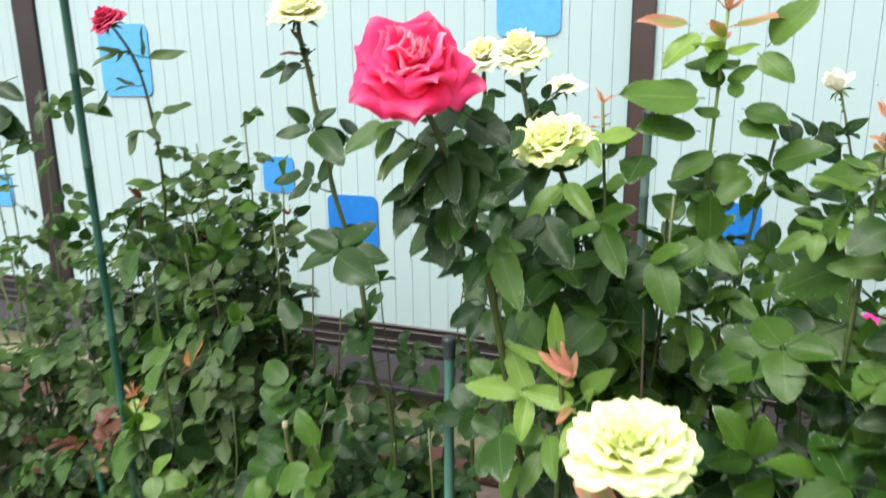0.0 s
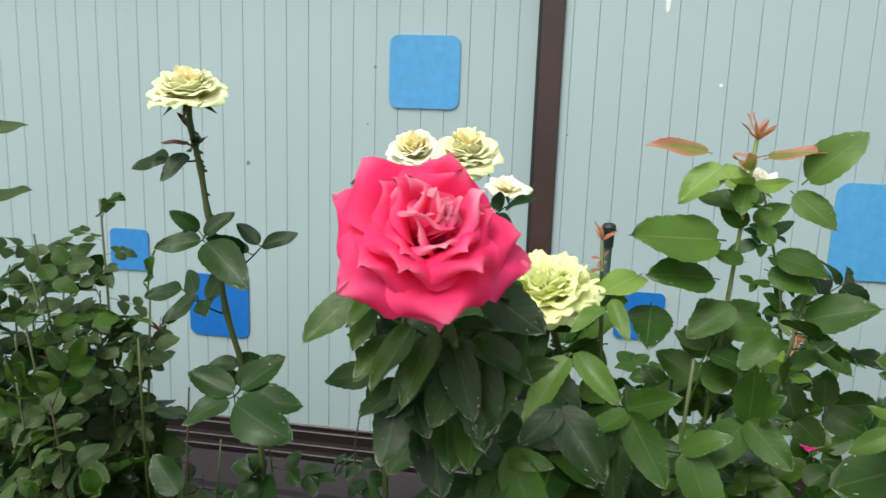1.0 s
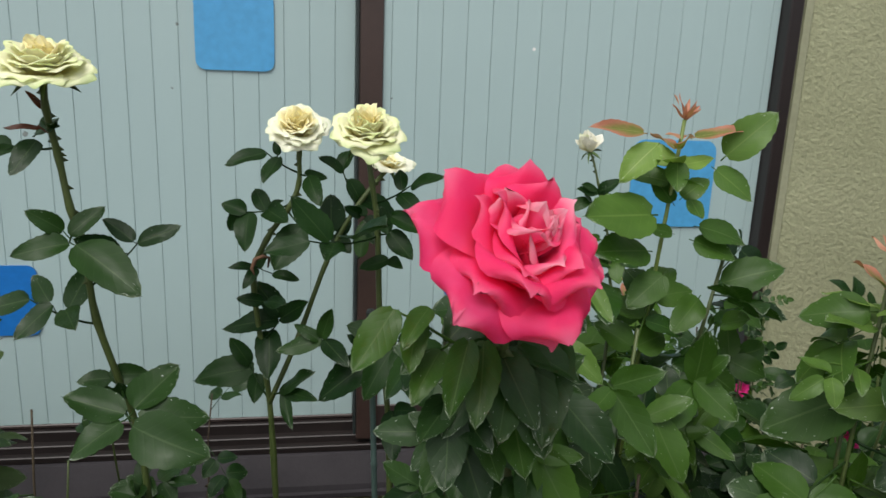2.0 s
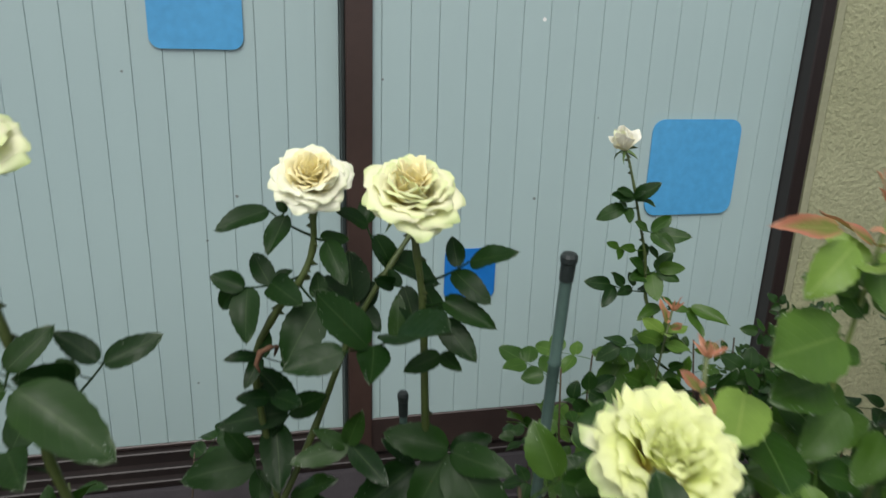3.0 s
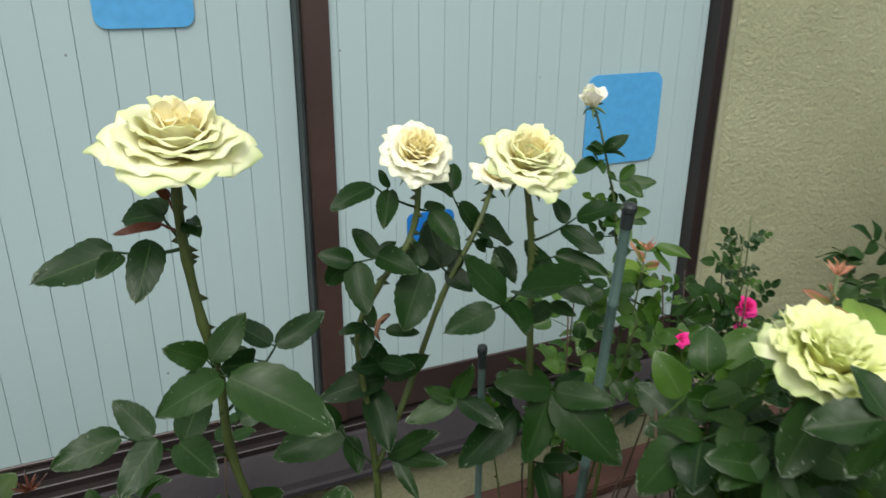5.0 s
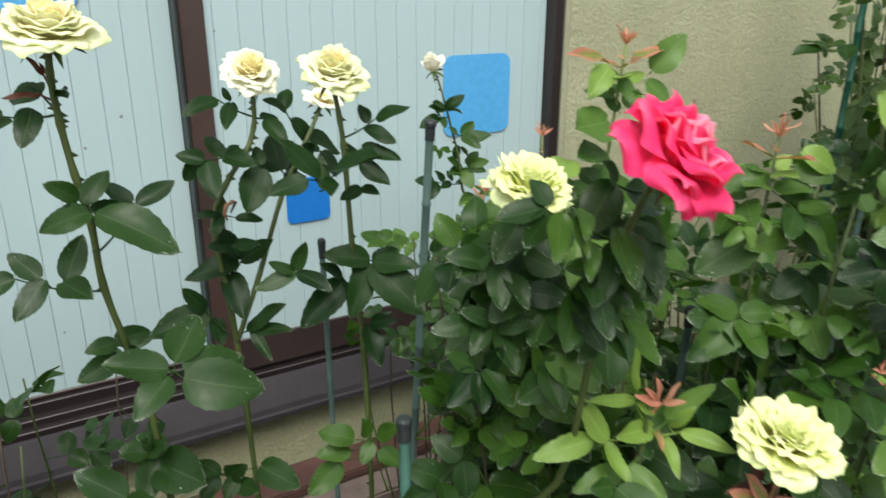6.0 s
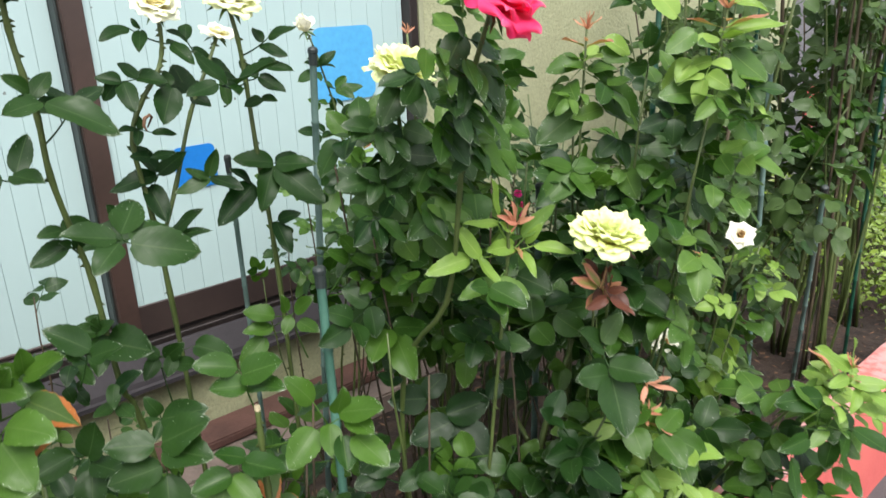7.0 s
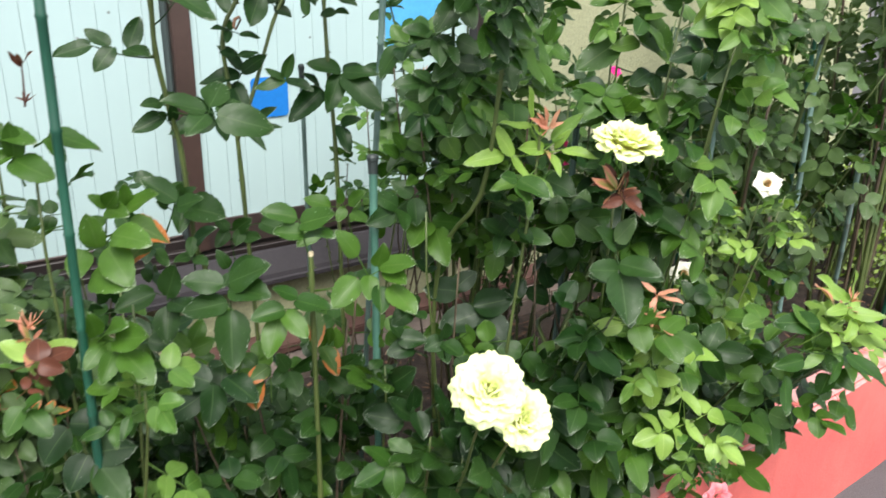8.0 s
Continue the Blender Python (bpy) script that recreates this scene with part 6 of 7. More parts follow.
budrose = Rose((0.46, 2.30), "slender rose near the wall with a single cream bud", 61, "mid", 0.12)
f = budrose.bloom((0.537, 2.444, 1.632), (-0.50, -0.25, 0.83), 0.050, BUD, WHITES, "bud", 3, "half-open cream bud")
budrose.stem((f, (0.555, 2.44, 1.590), (0.567, 2.43, 1.54), (0.586, 2.42, 1.459), (0.603, 2.41, 1.384), (0.611, 2.40, 1.289), (0.632, 2.38, 1.187), (0.60, 2.35, 0.80), (0.50, 2.31, 0.08)), 0.0042, 0.55)
budrose.laid((0.573, 2.42, 1.506), (0.558, 2.417, 1.524), (((0.568, 2.418, 1.517), (0.608, 2.385, 1.553)), ((0.558, 2.417, 1.523), (0.516, 2.408, 1.541)), ((0.564, 2.418, 1.519), (0.504, 2.406, 1.524)), ((0.569, 2.419, 1.515), (0.594, 2.374, 1.51)), ((0.561, 2.418, 1.518), (0.571, 2.39, 1.535)),), "dark", broad=0.6)
budrose.laid((0.578, 2.42, 1.493), (0.542, 2.418, 1.496), (((0.542, 2.418, 1.496), (0.473, 2.405, 1.48)), ((0.555, 2.419, 1.495), (0.54, 2.383, 1.472)), ((0.549, 2.418, 1.495), (0.523, 2.403, 1.516)),), "dark", broad=0.62)
budrose.laid((0.589, 2.42, 1.448), (0.62, 2.394, 1.439), (((0.602, 2.409, 1.444), (0.563, 2.394, 1.469)), ((0.607, 2.406, 1.444), (0.661, 2.415, 1.471)), ((0.61, 2.403, 1.442), (0.637, 2.351, 1.411)), ((0.62, 2.394, 1.439), (0.674, 2.351, 1.442)),), "mid", broad=0.66)
budrose.laid((0.599, 2.42, 1.415), (0.607, 2.401, 1.408), (((0.602, 2.414, 1.413), (0.601, 2.421, 1.366)), ((0.606, 2.403, 1.408), (0.636, 2.405, 1.381)),), "dark", broad=0.6)
budrose.laid((0.602, 2.42, 1.397), (0.546, 2.425, 1.403), (((0.581, 2.422, 1.4), (0.538, 2.401, 1.407)), ((0.546, 2.425, 1.403), (0.51, 2.413, 1.418)), ((0.55, 2.424, 1.4), (0.53, 2.396, 1.387)),), "mid", broad=0.55)
budrose.laid((0.617, 2.42, 1.343), (0.639, 2.404, 1.355), (((0.622, 2.416, 1.344), (0.564, 2.407, 1.379)), ((0.62, 2.417, 1.342), (0.565, 2.392, 1.338)), ((0.632, 2.41, 1.353), (0.682, 2.423, 1.383)), ((0.639, 2.404, 1.355), (0.68, 2.37, 1.371)), ((0.635, 2.406, 1.349), (0.667, 2.362, 1.339)), ((0.625, 2.413, 1.345), (0.614, 2.363, 1.295)),), "mid", broad=0.66)
budrose.laid((0.622, 2.42, 1.302), (0.539, 2.434, 1.312), (((0.591, 2.426, 1.308), (0.591, 2.449, 1.335)), ((0.57, 2.43, 1.31), (0.53, 2.42, 1.343)), ((0.587, 2.426, 1.305), (0.542, 2.401, 1.297)), ((0.604, 2.423, 1.305), (0.612, 2.384, 1.31)), ((0.539, 2.434, 1.312), (0.474, 2.43, 1.324)), ((0.548, 2.432, 1.308), (0.508, 2.402, 1.273)),), "dark", broad=0.6)
budrose.laid((0.621, 2.4, 1.27), (0.704, 2.363, 1.275), (((0.66, 2.383, 1.274), (0.689, 2.342, 1.28)), ((0.704, 2.363, 1.275), (0.771, 2.31, 1.257)), ((0.696, 2.366, 1.272), (0.716, 2.314, 1.223)), ((0.642, 2.391, 1.272), (0.578, 2.367, 1.258)), ((0.671, 2.377, 1.271), (0.636, 2.366, 1.302)),), "mid", broad=0.5)
budrose.laid((0.626, 2.37, 1.192), (0.558, 2.364, 1.157), (((0.612, 2.368, 1.183), (0.675, 2.322, 1.214)), ((0.599, 2.369, 1.181), (0.588, 2.398, 1.217)), ((0.585, 2.366, 1.171), (0.629, 2.297, 1.105)), ((0.571, 2.365, 1.164), (0.478, 2.367, 1.177)), ((0.558, 2.364, 1.157), (0.461, 2.325, 1.046)),), "mid", broad=0.58)
budrose.laid((0.635, 2.36, 1.159), (0.677, 2.322, 1.128), (((0.658, 2.339, 1.141), (0.673, 2.311, 1.168)), ((0.664, 2.332, 1.133), (0.623, 2.307, 1.116)), ((0.677, 2.322, 1.128), (0.685, 2.311, 1.18)), ((0.671, 2.327, 1.13), (0.646, 2.296, 1.105)),), "mid", broad=0.6)
budrose.laid((0.628, 2.34, 1.152), (0.744, 2.276, 1.109), (((0.744, 2.276, 1.109), (0.774, 2.262, 1.17)), ((0.741, 2.278, 1.11), (0.804, 2.225, 1.091)), ((0.73, 2.285, 1.115), (0.708, 2.253, 1.091)), ((0.744, 2.276, 1.107), (0.76, 2.228, 1.064)), ((0.716, 2.292, 1.12), (0.746, 2.264, 1.153)),), "dark", broad=0.6)
budrose.cane((0.42, 2.06, 1.31), leaves=14)
budrose.cane((0.62, 2.30, 1.30), leaves=10, end="shoot")
thicket(budrose, 7, 0.22, 0.8, 1.3, leaves=14)

small = Rose((0.98, 2.30), "rose with small magenta blooms and small leaves beside the stucco wall", 67, "dark", 0.095, "seven")
for c, r_ in (((0.926, 2.256, 1.117), 0.034), ((0.935, 2.27, 1.045), 0.022), ((1.10, 2.08, 1.01), 0.033), ((1.09, 2.08, 1.06), 0.018), ((0.62, 2.15, 1.14), 0.024), ((1.35, 2.1, 1.30), 0.026)):
    f = small.bloom(c, (-0.2, -0.7, 0.6), r_, FULL if r_ > 0.03 else LOOSE, MAGENTAS, "magenta" if r_ > 0.03 else "magenta_small", 6, "small magenta bloom")
    small.cane(f, r=0.003, leaves=7, first=0.5)
small.cane((0.99, 2.36, 1.26), r=0.004, leaves=13)
small.cane((1.05, 2.40, 1.30), r=0.004, leaves=13)
small.spray((0.933, 2.300, 1.251), (0.861, 2.300, 1.322), "dark", "seven")
small.spray((0.934, 2.300, 1.244), (0.993, 2.300, 1.297), "dark", "seven")
small.spray((0.916, 2.300, 1.200), (0.804, 2.280, 1.261), "dark", "seven")
small.spray((0.919, 2.300, 1.186), (0.984, 2.280, 1.203), "dark", "seven")
small.spray((0.894, 2.280, 1.160), (0.755, 2.250, 1.194), "dark", "seven")
small.spray((0.894, 2.280, 1.160), (1.022, 2.250, 1.175), "dark", "seven")
small.spray((0.873, 2.260, 1.121), (0.739, 2.200, 1.150), "dark", "seven")
small.spray((0.863, 2.280, 1.177), (0.826, 2.200, 1.112), "dark", "seven")
thicket(small, 8, 0.30, 0.7, 1.25, r=0.004, leaves=13)

left1 = Rose((-0.72, 1.88), "bushy rose with dull green small leaves and pruned canes", 71, "grey", 0.12)
left1.cane((-0.68, 1.87, 1.33), (0.06, 0, 0), leaves=16, r=0.005)
left1.cane((-0.80, 1.95, 1.58), leaves=22, first=0.55, last=1.0, size=0.11)
left1.cane((-0.70, 1.95, 1.40), leaves=14, first=0.5, last=1.0)
left1.cane((-0.95, 1.95, 1.50), leaves=20, first=0.5, last=1.0)
left1.cane((-0.86, 1.80, 1.36), leaves=12, last=1.0)
thicket(left1, 12, 0.26, 0.7, 1.36, first=0.42, leaves=14, size=0.155, wood=0.6)
thicket(left1, 5, 0.22, 1.15, 1.48, first=0.55, leaves=14, size=0.185, wood=0.3, lean=(-0.24, -0.02))
left1.shoot(Vector((-0.80, 1.80, 1.30)), Vector((0, 0, 1)), 0.03, "red")
left1.shoot(Vector((-0.62, 1.84, 1.36)), Vector((0, 0, 1)), 0.025, "red")

left2 = Rose((-1.05, 2.00), "old rose with a fading crimson bloom and dull green leaves", 73, "grey", 0.12)
f = left2.bloom((-0.99, 1.74, 1.80), (-0.2, -0.5, 0.8), 0.047, FULL, REDS, "crimson", 2, "fading crimson bloom")
left2.stem((f, (-0.975, 1.80, 1.703), (-0.972, 1.83, 1.573), (-1.005, 1.88, 1.40), (-1.053, 1.92, 1.164), (-1.06, 1.98, 0.6), (-1.05, 2.0, 0.08)), 0.005, 0.6)
left2.laid((-0.967, 1.8, 1.728), (-0.93, 1.796, 1.713), (((-0.93, 1.796, 1.713), (-0.836, 1.808, 1.721)), ((-0.946, 1.797, 1.718), (-0.935, 1.786, 1.783)),), "grey", broad=0.35)
left2.laid((-0.974, 1.8, 1.735), (-0.997, 1.774, 1.723), (((-0.997, 1.774, 1.723), (-1.034, 1.725, 1.699)), ((-0.987, 1.785, 1.729), (-0.982, 1.747, 1.704)), ((-0.993, 1.779, 1.726), (-1.026, 1.738, 1.735)),), "grey", broad=0.4)
left2.laid((-0.985, 1.82, 1.652), (-0.997, 1.801, 1.65), (((-0.997, 1.801, 1.65), (-1.016, 1.763, 1.641)), ((-0.994, 1.808, 1.652), (-1.012, 1.772, 1.666)),), "grey", broad=0.5)
left2.laid((-0.966, 1.83, 1.586), (-0.935, 1.829, 1.589), (((-0.935, 1.829, 1.589), (-0.857, 1.836, 1.603)), ((-0.949, 1.83, 1.589), (-0.936, 1.791, 1.553)),), "grey", broad=0.5)
left2.laid((-0.985, 1.85, 1.544), (-1.014, 1.825, 1.543), (((-1.014, 1.825, 1.543), (-1.014, 1.782, 1.489)), ((-1.004, 1.833, 1.543), (-1.023, 1.791, 1.536)), ((-0.998, 1.839, 1.545), (-0.944, 1.82, 1.528)),), "grey", broad=0.5)
left2.cane((-1.05, 2.005, 1.36), leaves=20, last=1.0)
left2.cane((-1.26, 2.45, 1.37), leaves=12)
thicket(left2, 6, 0.34, 1.15, 1.50, first=0.5, leaves=14, size=0.185, wood=0.4, tone="dark", lean=(-0.02, -0.10))
thicket(left2, 15, 0.36, 0.75, 1.36, first=0.42, leaves=14, size=0.155, wood=0.6)

left3 = Rose((-1.65, 2.05), "low rose with reddish leaves among bare canes", 79, "grey", 0.12)
for tip in ((-1.9, 2.1, 1.5), (-1.75, 2.2, 1.62), (-2.1, 2.3, 1.55)):
    left3.cane(tip, leaves=14)
left3.stem((((-2.02, 2.35, 1.66)), (-2.25, 2.36, 1.60), (-2.45, 2.36, 1.52), (-2.2, 2.3, 0.9), (-1.70, 2.1, 0.08)), 0.004, 0.4)
left3.laid((-2.154, 2.35, 1.625), (-2.132, 2.347, 1.633), (((-2.132, 2.347, 1.633), (-2.012, 2.35, 1.575)),), "dark", broad=0.6)
left3.laid((-2.172, 2.35, 1.546), (-2.15, 2.347, 1.554), (((-2.15, 2.347, 1.554), (-2.013, 2.334, 1.415)),), "dark", broad=0.6)
left3.laid((-2.095, 2.35, 1.517), (-2.073, 2.347, 1.525), (((-2.073, 2.347, 1.525), (-2.099, 2.286, 1.442)),), "dark", broad=0.6)
left3.laid((-1.901, 2.35, 1.606), (-1.88, 2.347, 1.614), (((-1.88, 2.347, 1.614), (-1.896, 2.3, 1.569)),), "dark", broad=0.6)
left3.laid((-1.883, 2.35, 1.568), (-1.862, 2.347, 1.576), (((-1.862, 2.347, 1.576), (-1.895, 2.278, 1.476)),), "dark", broad=0.6)
left3.laid((-1.846, 2.35, 1.559), (-1.825, 2.347, 1.567), (((-1.825, 2.347, 1.567), (-1.701, 2.38, 1.613)),), "dark", broad=0.6)
left3.laid((-1.823, 2.35, 1.54), (-1.803, 2.346, 1.548), (((-1.803, 2.346, 1.548), (-1.766, 2.311, 1.47)),), "dark", broad=0.6)
left3.laid((-1.745, 2.35, 1.551), (-1.725, 2.346, 1.559), (((-1.725, 2.346, 1.559), (-1.623, 2.351, 1.532)),), "dark", broad=0.6)
left3.laid((-1.695, 2.35, 1.625), (-1.675, 2.346, 1.633), (((-1.675, 2.346, 1.633), (-1.702, 2.323, 1.688)),), "dark", broad=0.6)
left3.laid((-1.686, 2.35, 1.533), (-1.666, 2.346, 1.541), (((-1.666, 2.346, 1.541), (-1.626, 2.355, 1.614)),), "dark", broad=0.6)
thicket(left3, 9, 0.4, 0.5, 1.0, leaves=8, wood=0.5)
thicket(left3, 9, 0.36, 0.85, 1.2, leaves=12, wood=0.5, lean=(-0.1, -0.1))
for k in range(10):
    left3.cane((left3.base.x + left3.rng.uniform(-0.3, 0.45), left3.base.y + left3.rng.uniform(-0.4, 0.2), left3.rng.uniform(0.45, 0.95)), leaves=4, tone="red", size=0.08, r=0.003)

front1 = Rose((-0.25, 1.42), "low rose bush with fresh mid-green leaves and a cut cane", 83, "mid", 0.165)
front1.stem(((-0.300, 1.307, 1.151), (-0.298, 1.312, 1.10), (-0.292, 1.325, 1.0), (-0.27, 1.37, 0.6), (-0.25, 1.42, 0.08)), 0.0050, 0.84)
for tip in ((-0.35, 1.485, 0.84), (-0.17, 1.42, 0.95), (-0.10, 1.50, 1.0)):
    front1.cane(tip, leaves=6, first=0.55, last=1.0, tone="dark", size=0.17, wood=True)
front1.laid((-0.302, 1.31, 1.141), (-0.309, 1.322, 1.195), (((-0.311, 1.332, 1.213), (-0.366, 1.351, 1.229)), ((-0.306, 1.319, 1.187), (-0.357, 1.329, 1.197)), ((-0.308, 1.324, 1.202), (-0.273, 1.273, 1.229)), ((-0.303, 1.317, 1.187), (-0.279, 1.262, 1.191)),), "mid", broad=0.85)
front1.laid((-0.301, 1.32, 1.081), (-0.2, 1.238, 1.126), (((-0.228, 1.274, 1.145), (-0.259, 1.284, 1.197)), ((-0.235, 1.265, 1.107), (-0.291, 1.255, 1.07)), ((-0.218, 1.251, 1.113), (-0.24, 1.219, 1.084)), ((-0.206, 1.246, 1.13), (-0.202, 1.228, 1.176)), ((-0.202, 1.242, 1.13), (-0.166, 1.186, 1.15)), ((-0.197, 1.235, 1.124), (-0.184, 1.186, 1.114)), ((-0.196, 1.222, 1.098), (-0.182, 1.163, 1.068)), ((-0.209, 1.234, 1.097), (-0.227, 1.198, 1.063)),), "mid", broad=0.8)
front1.laid((-0.312, 1.31, 1.05), (-0.346, 1.324, 1.055), (((-0.323, 1.322, 1.073), (-0.365, 1.326, 1.102)), ((-0.346, 1.324, 1.055), (-0.404, 1.335, 1.048)), ((-0.346, 1.322, 1.05), (-0.334, 1.265, 1.022)), ((-0.357, 1.326, 1.04), (-0.392, 1.297, 0.985)), ((-0.324, 1.32, 1.067), (-0.295, 1.253, 1.07)),), "mid", broad=0.72)
front1.laid((-0.406, 1.4, 0.899), (-0.396, 1.448, 1.067), (((-0.404, 1.456, 1.069), (-0.469, 1.483, 1.087)), ((-0.394, 1.449, 1.073), (-0.343, 1.389, 1.112)), ((-0.394, 1.445, 1.062), (-0.349, 1.373, 1.063)), ((-0.403, 1.444, 1.038), (-0.479, 1.465, 1.026)), ((-0.4, 1.436, 1.023), (-0.428, 1.383, 0.935)),), "dark", broad=0.8)
front1.laid((-0.401, 1.4, 0.897), (-0.45, 1.423, 0.896), (((-0.452, 1.426, 0.898), (-0.52, 1.464, 0.933)), ((-0.449, 1.422, 0.893), (-0.471, 1.379, 0.833)), ((-0.468, 1.429, 0.875), (-0.539, 1.438, 0.838)), ((-0.427, 1.416, 0.904), (-0.397, 1.339, 0.884)),), "dark", broad=0.8)
front1.laid((-0.31, 1.42, 0.815), (-0.303, 1.425, 0.878), (((-0.303, 1.425, 0.878), (-0.321, 1.424, 0.919)), ((-0.3, 1.422, 0.873), (-0.299, 1.373, 0.847)), ((-0.305, 1.426, 0.878), (-0.34, 1.415, 0.864)),), "dark", broad=0.8)
front1.laid((-0.357, 1.38, 0.846), (-0.352, 1.389, 0.915), (((-0.354, 1.391, 0.915), (-0.403, 1.389, 0.897)),), "sick", broad=0.75)
front1.laid((-0.265, 1.38, 0.995), (-0.267, 1.371, 1.01), (((-0.267, 1.371, 1.01), (-0.283, 1.329, 0.961)),), "sick", broad=0.6)
front1.laid((-0.331, 1.55, 1.035), (-0.354, 1.557, 1.049), (((-0.354, 1.557, 1.049), (-0.301, 1.493, 1.072)), ((-0.355, 1.561, 1.056), (-0.374, 1.559, 1.097)), ((-0.355, 1.556, 1.046), (-0.378, 1.533, 1.027)),), "dark", broad=0.7)
front1.laid((-0.407, 1.6, 1.049), (-0.403, 1.607, 1.115), (((-0.403, 1.607, 1.115), (-0.422, 1.578, 1.089)), ((-0.401, 1.605, 1.106), (-0.374, 1.563, 1.14)), ((-0.403, 1.602, 1.077), (-0.398, 1.553, 1.072)), ((-0.411, 1.608, 1.078), (-0.449, 1.595, 1.078)),), "dark", broad=0.7)
thicket(front1, 4, 0.22, 0.60, 0.92, tone="dark", leaves=10, size=0.17, lean=(-0.08, 0.26))
thicket(front1, 3, 0.26, 0.40, 0.85, tone="dark", leaves=6, size=0.205)
part("cut_end", tube([Vector((-0.300, 1.307, 1.149)) - front1.base, Vector((-0.3003, 1.3065, 1.156)) - front1.base], [0.0046, 0.0044], 8), M_CUT, front1.ob, "pale cut end of a pruned cane")

front2 = Rose((-0.62, 1.50), "low rose bush with bright young leaves and spotted old ones", 89, "mid", 0.17)
front2.cane((-0.597, 1.277, 1.03), leaves=6, first=0.6, tone="fresh", size=0.12)
front2.cane((-0.507, 1.80, 0.98), leaves=8, tone="dark", size=0.19)
front2.cane((-0.72, 1.42, 1.08), leaves=8, end="shoot")
front2.sprig((-0.597, 1.277, 1.03), 5, 0.10, 0.03, ("fresh", "mid", "fresh"))
front2.sprig((-0.76, 1.33, 1.06), 6, 0.09, 0.03, ("red", "sick", "mid", "red"))
front2.laid((-0.651, 1.36, 1.079), (-0.615, 1.31, 1.072), (((-0.636, 1.339, 1.075), (-0.607, 1.288, 1.116)), ((-0.62, 1.319, 1.076), (-0.585, 1.26, 1.095)), ((-0.616, 1.305, 1.06), (-0.591, 1.238, 1.032)), ((-0.627, 1.316, 1.058), (-0.655, 1.288, 1.024)), ((-0.636, 1.332, 1.066), (-0.67, 1.309, 1.044)), ((-0.641, 1.346, 1.078), (-0.651, 1.327, 1.122)),), "mid", broad=0.75)
front2.laid((-0.648, 1.44, 1.181), (-0.599, 1.393, 1.205), (((-0.601, 1.391, 1.196), (-0.586, 1.326, 1.158)), ((-0.592, 1.391, 1.215), (-0.552, 1.326, 1.221)), ((-0.625, 1.403, 1.156), (-0.59, 1.327, 1.152)), ((-0.612, 1.404, 1.196), (-0.619, 1.396, 1.253)), ((-0.63, 1.422, 1.19), (-0.655, 1.383, 1.155)),), "mid", broad=0.8)
front2.laid((-0.587, 1.46, 1.192), (-0.554, 1.428, 1.22), (((-0.554, 1.428, 1.218), (-0.515, 1.355, 1.207)),), "sick", broad=0.6)
front2.laid((-0.587, 1.46, 1.192), (-0.58, 1.459, 1.242), (((-0.58, 1.459, 1.242), (-0.606, 1.456, 1.265)), ((-0.58, 1.458, 1.238), (-0.564, 1.409, 1.237)), ((-0.586, 1.462, 1.225), (-0.623, 1.445, 1.206)), ((-0.58, 1.459, 1.242), (-0.568, 1.428, 1.273)),), "mid", broad=0.75)
front2.laid((-0.481, 1.58, 0.892), (-0.465, 1.601, 1.009), (((-0.483, 1.618, 1.013), (-0.558, 1.636, 0.99)), ((-0.465, 1.595, 0.988), (-0.49, 1.553, 0.931)), ((-0.465, 1.601, 1.009), (-0.445, 1.579, 1.075)), ((-0.463, 1.596, 0.998), (-0.436, 1.536, 0.995)),), "dark", broad=0.8)
front2.laid((-0.673, 1.44, 1.41), (-0.668, 1.446, 1.468), (((-0.669, 1.446, 1.466), (-0.685, 1.434, 1.487)), ((-0.668, 1.446, 1.468), (-0.658, 1.415, 1.491)), ((-0.669, 1.448, 1.47), (-0.674, 1.425, 1.485)),), "red", broad=0.35)
front2.laid((-0.69, 1.44, 1.295), (-0.698, 1.446, 1.333), (((-0.7, 1.449, 1.335), (-0.663, 1.378, 1.312)), ((-0.699, 1.452, 1.344), (-0.739, 1.441, 1.327)), ((-0.714, 1.475, 1.37), (-0.671, 1.408, 1.366)), ((-0.697, 1.448, 1.337), (-0.694, 1.437, 1.392)),), "mid", broad=0.6)
front2.laid((-0.673, 1.42, 1.356), (-0.651, 1.396, 1.377), (((-0.651, 1.396, 1.377), (-0.607, 1.325, 1.365)), ((-0.656, 1.402, 1.372), (-0.651, 1.349, 1.346)),), "mid", broad=0.5)
front2.laid((-0.523, 1.52, 1.188), (-0.538, 1.525, 1.213), (((-0.537, 1.525, 1.214), (-0.493, 1.472, 1.248)), ((-0.544, 1.527, 1.205), (-0.535, 1.473, 1.171)), ((-0.543, 1.529, 1.214), (-0.564, 1.524, 1.242)), ((-0.538, 1.527, 1.217), (-0.537, 1.512, 1.263)),), "mid", broad=0.72)
front2.laid((-0.459, 1.58, 1.143), (-0.441, 1.572, 1.198), (((-0.437, 1.571, 1.203), (-0.489, 1.597, 1.248)), ((-0.452, 1.58, 1.191), (-0.475, 1.569, 1.207)), ((-0.437, 1.568, 1.191), (-0.407, 1.521, 1.217)),), "dark", broad=0.7)
thicket(front2, 5, 0.24, 0.55, 0.95, tone="dark", leaves=10, size=0.17, lean=(0.02, 0.22))
thicket(front2, 4, 0.28, 0.40, 0.85, tone="dark", leaves=6, size=0.205)

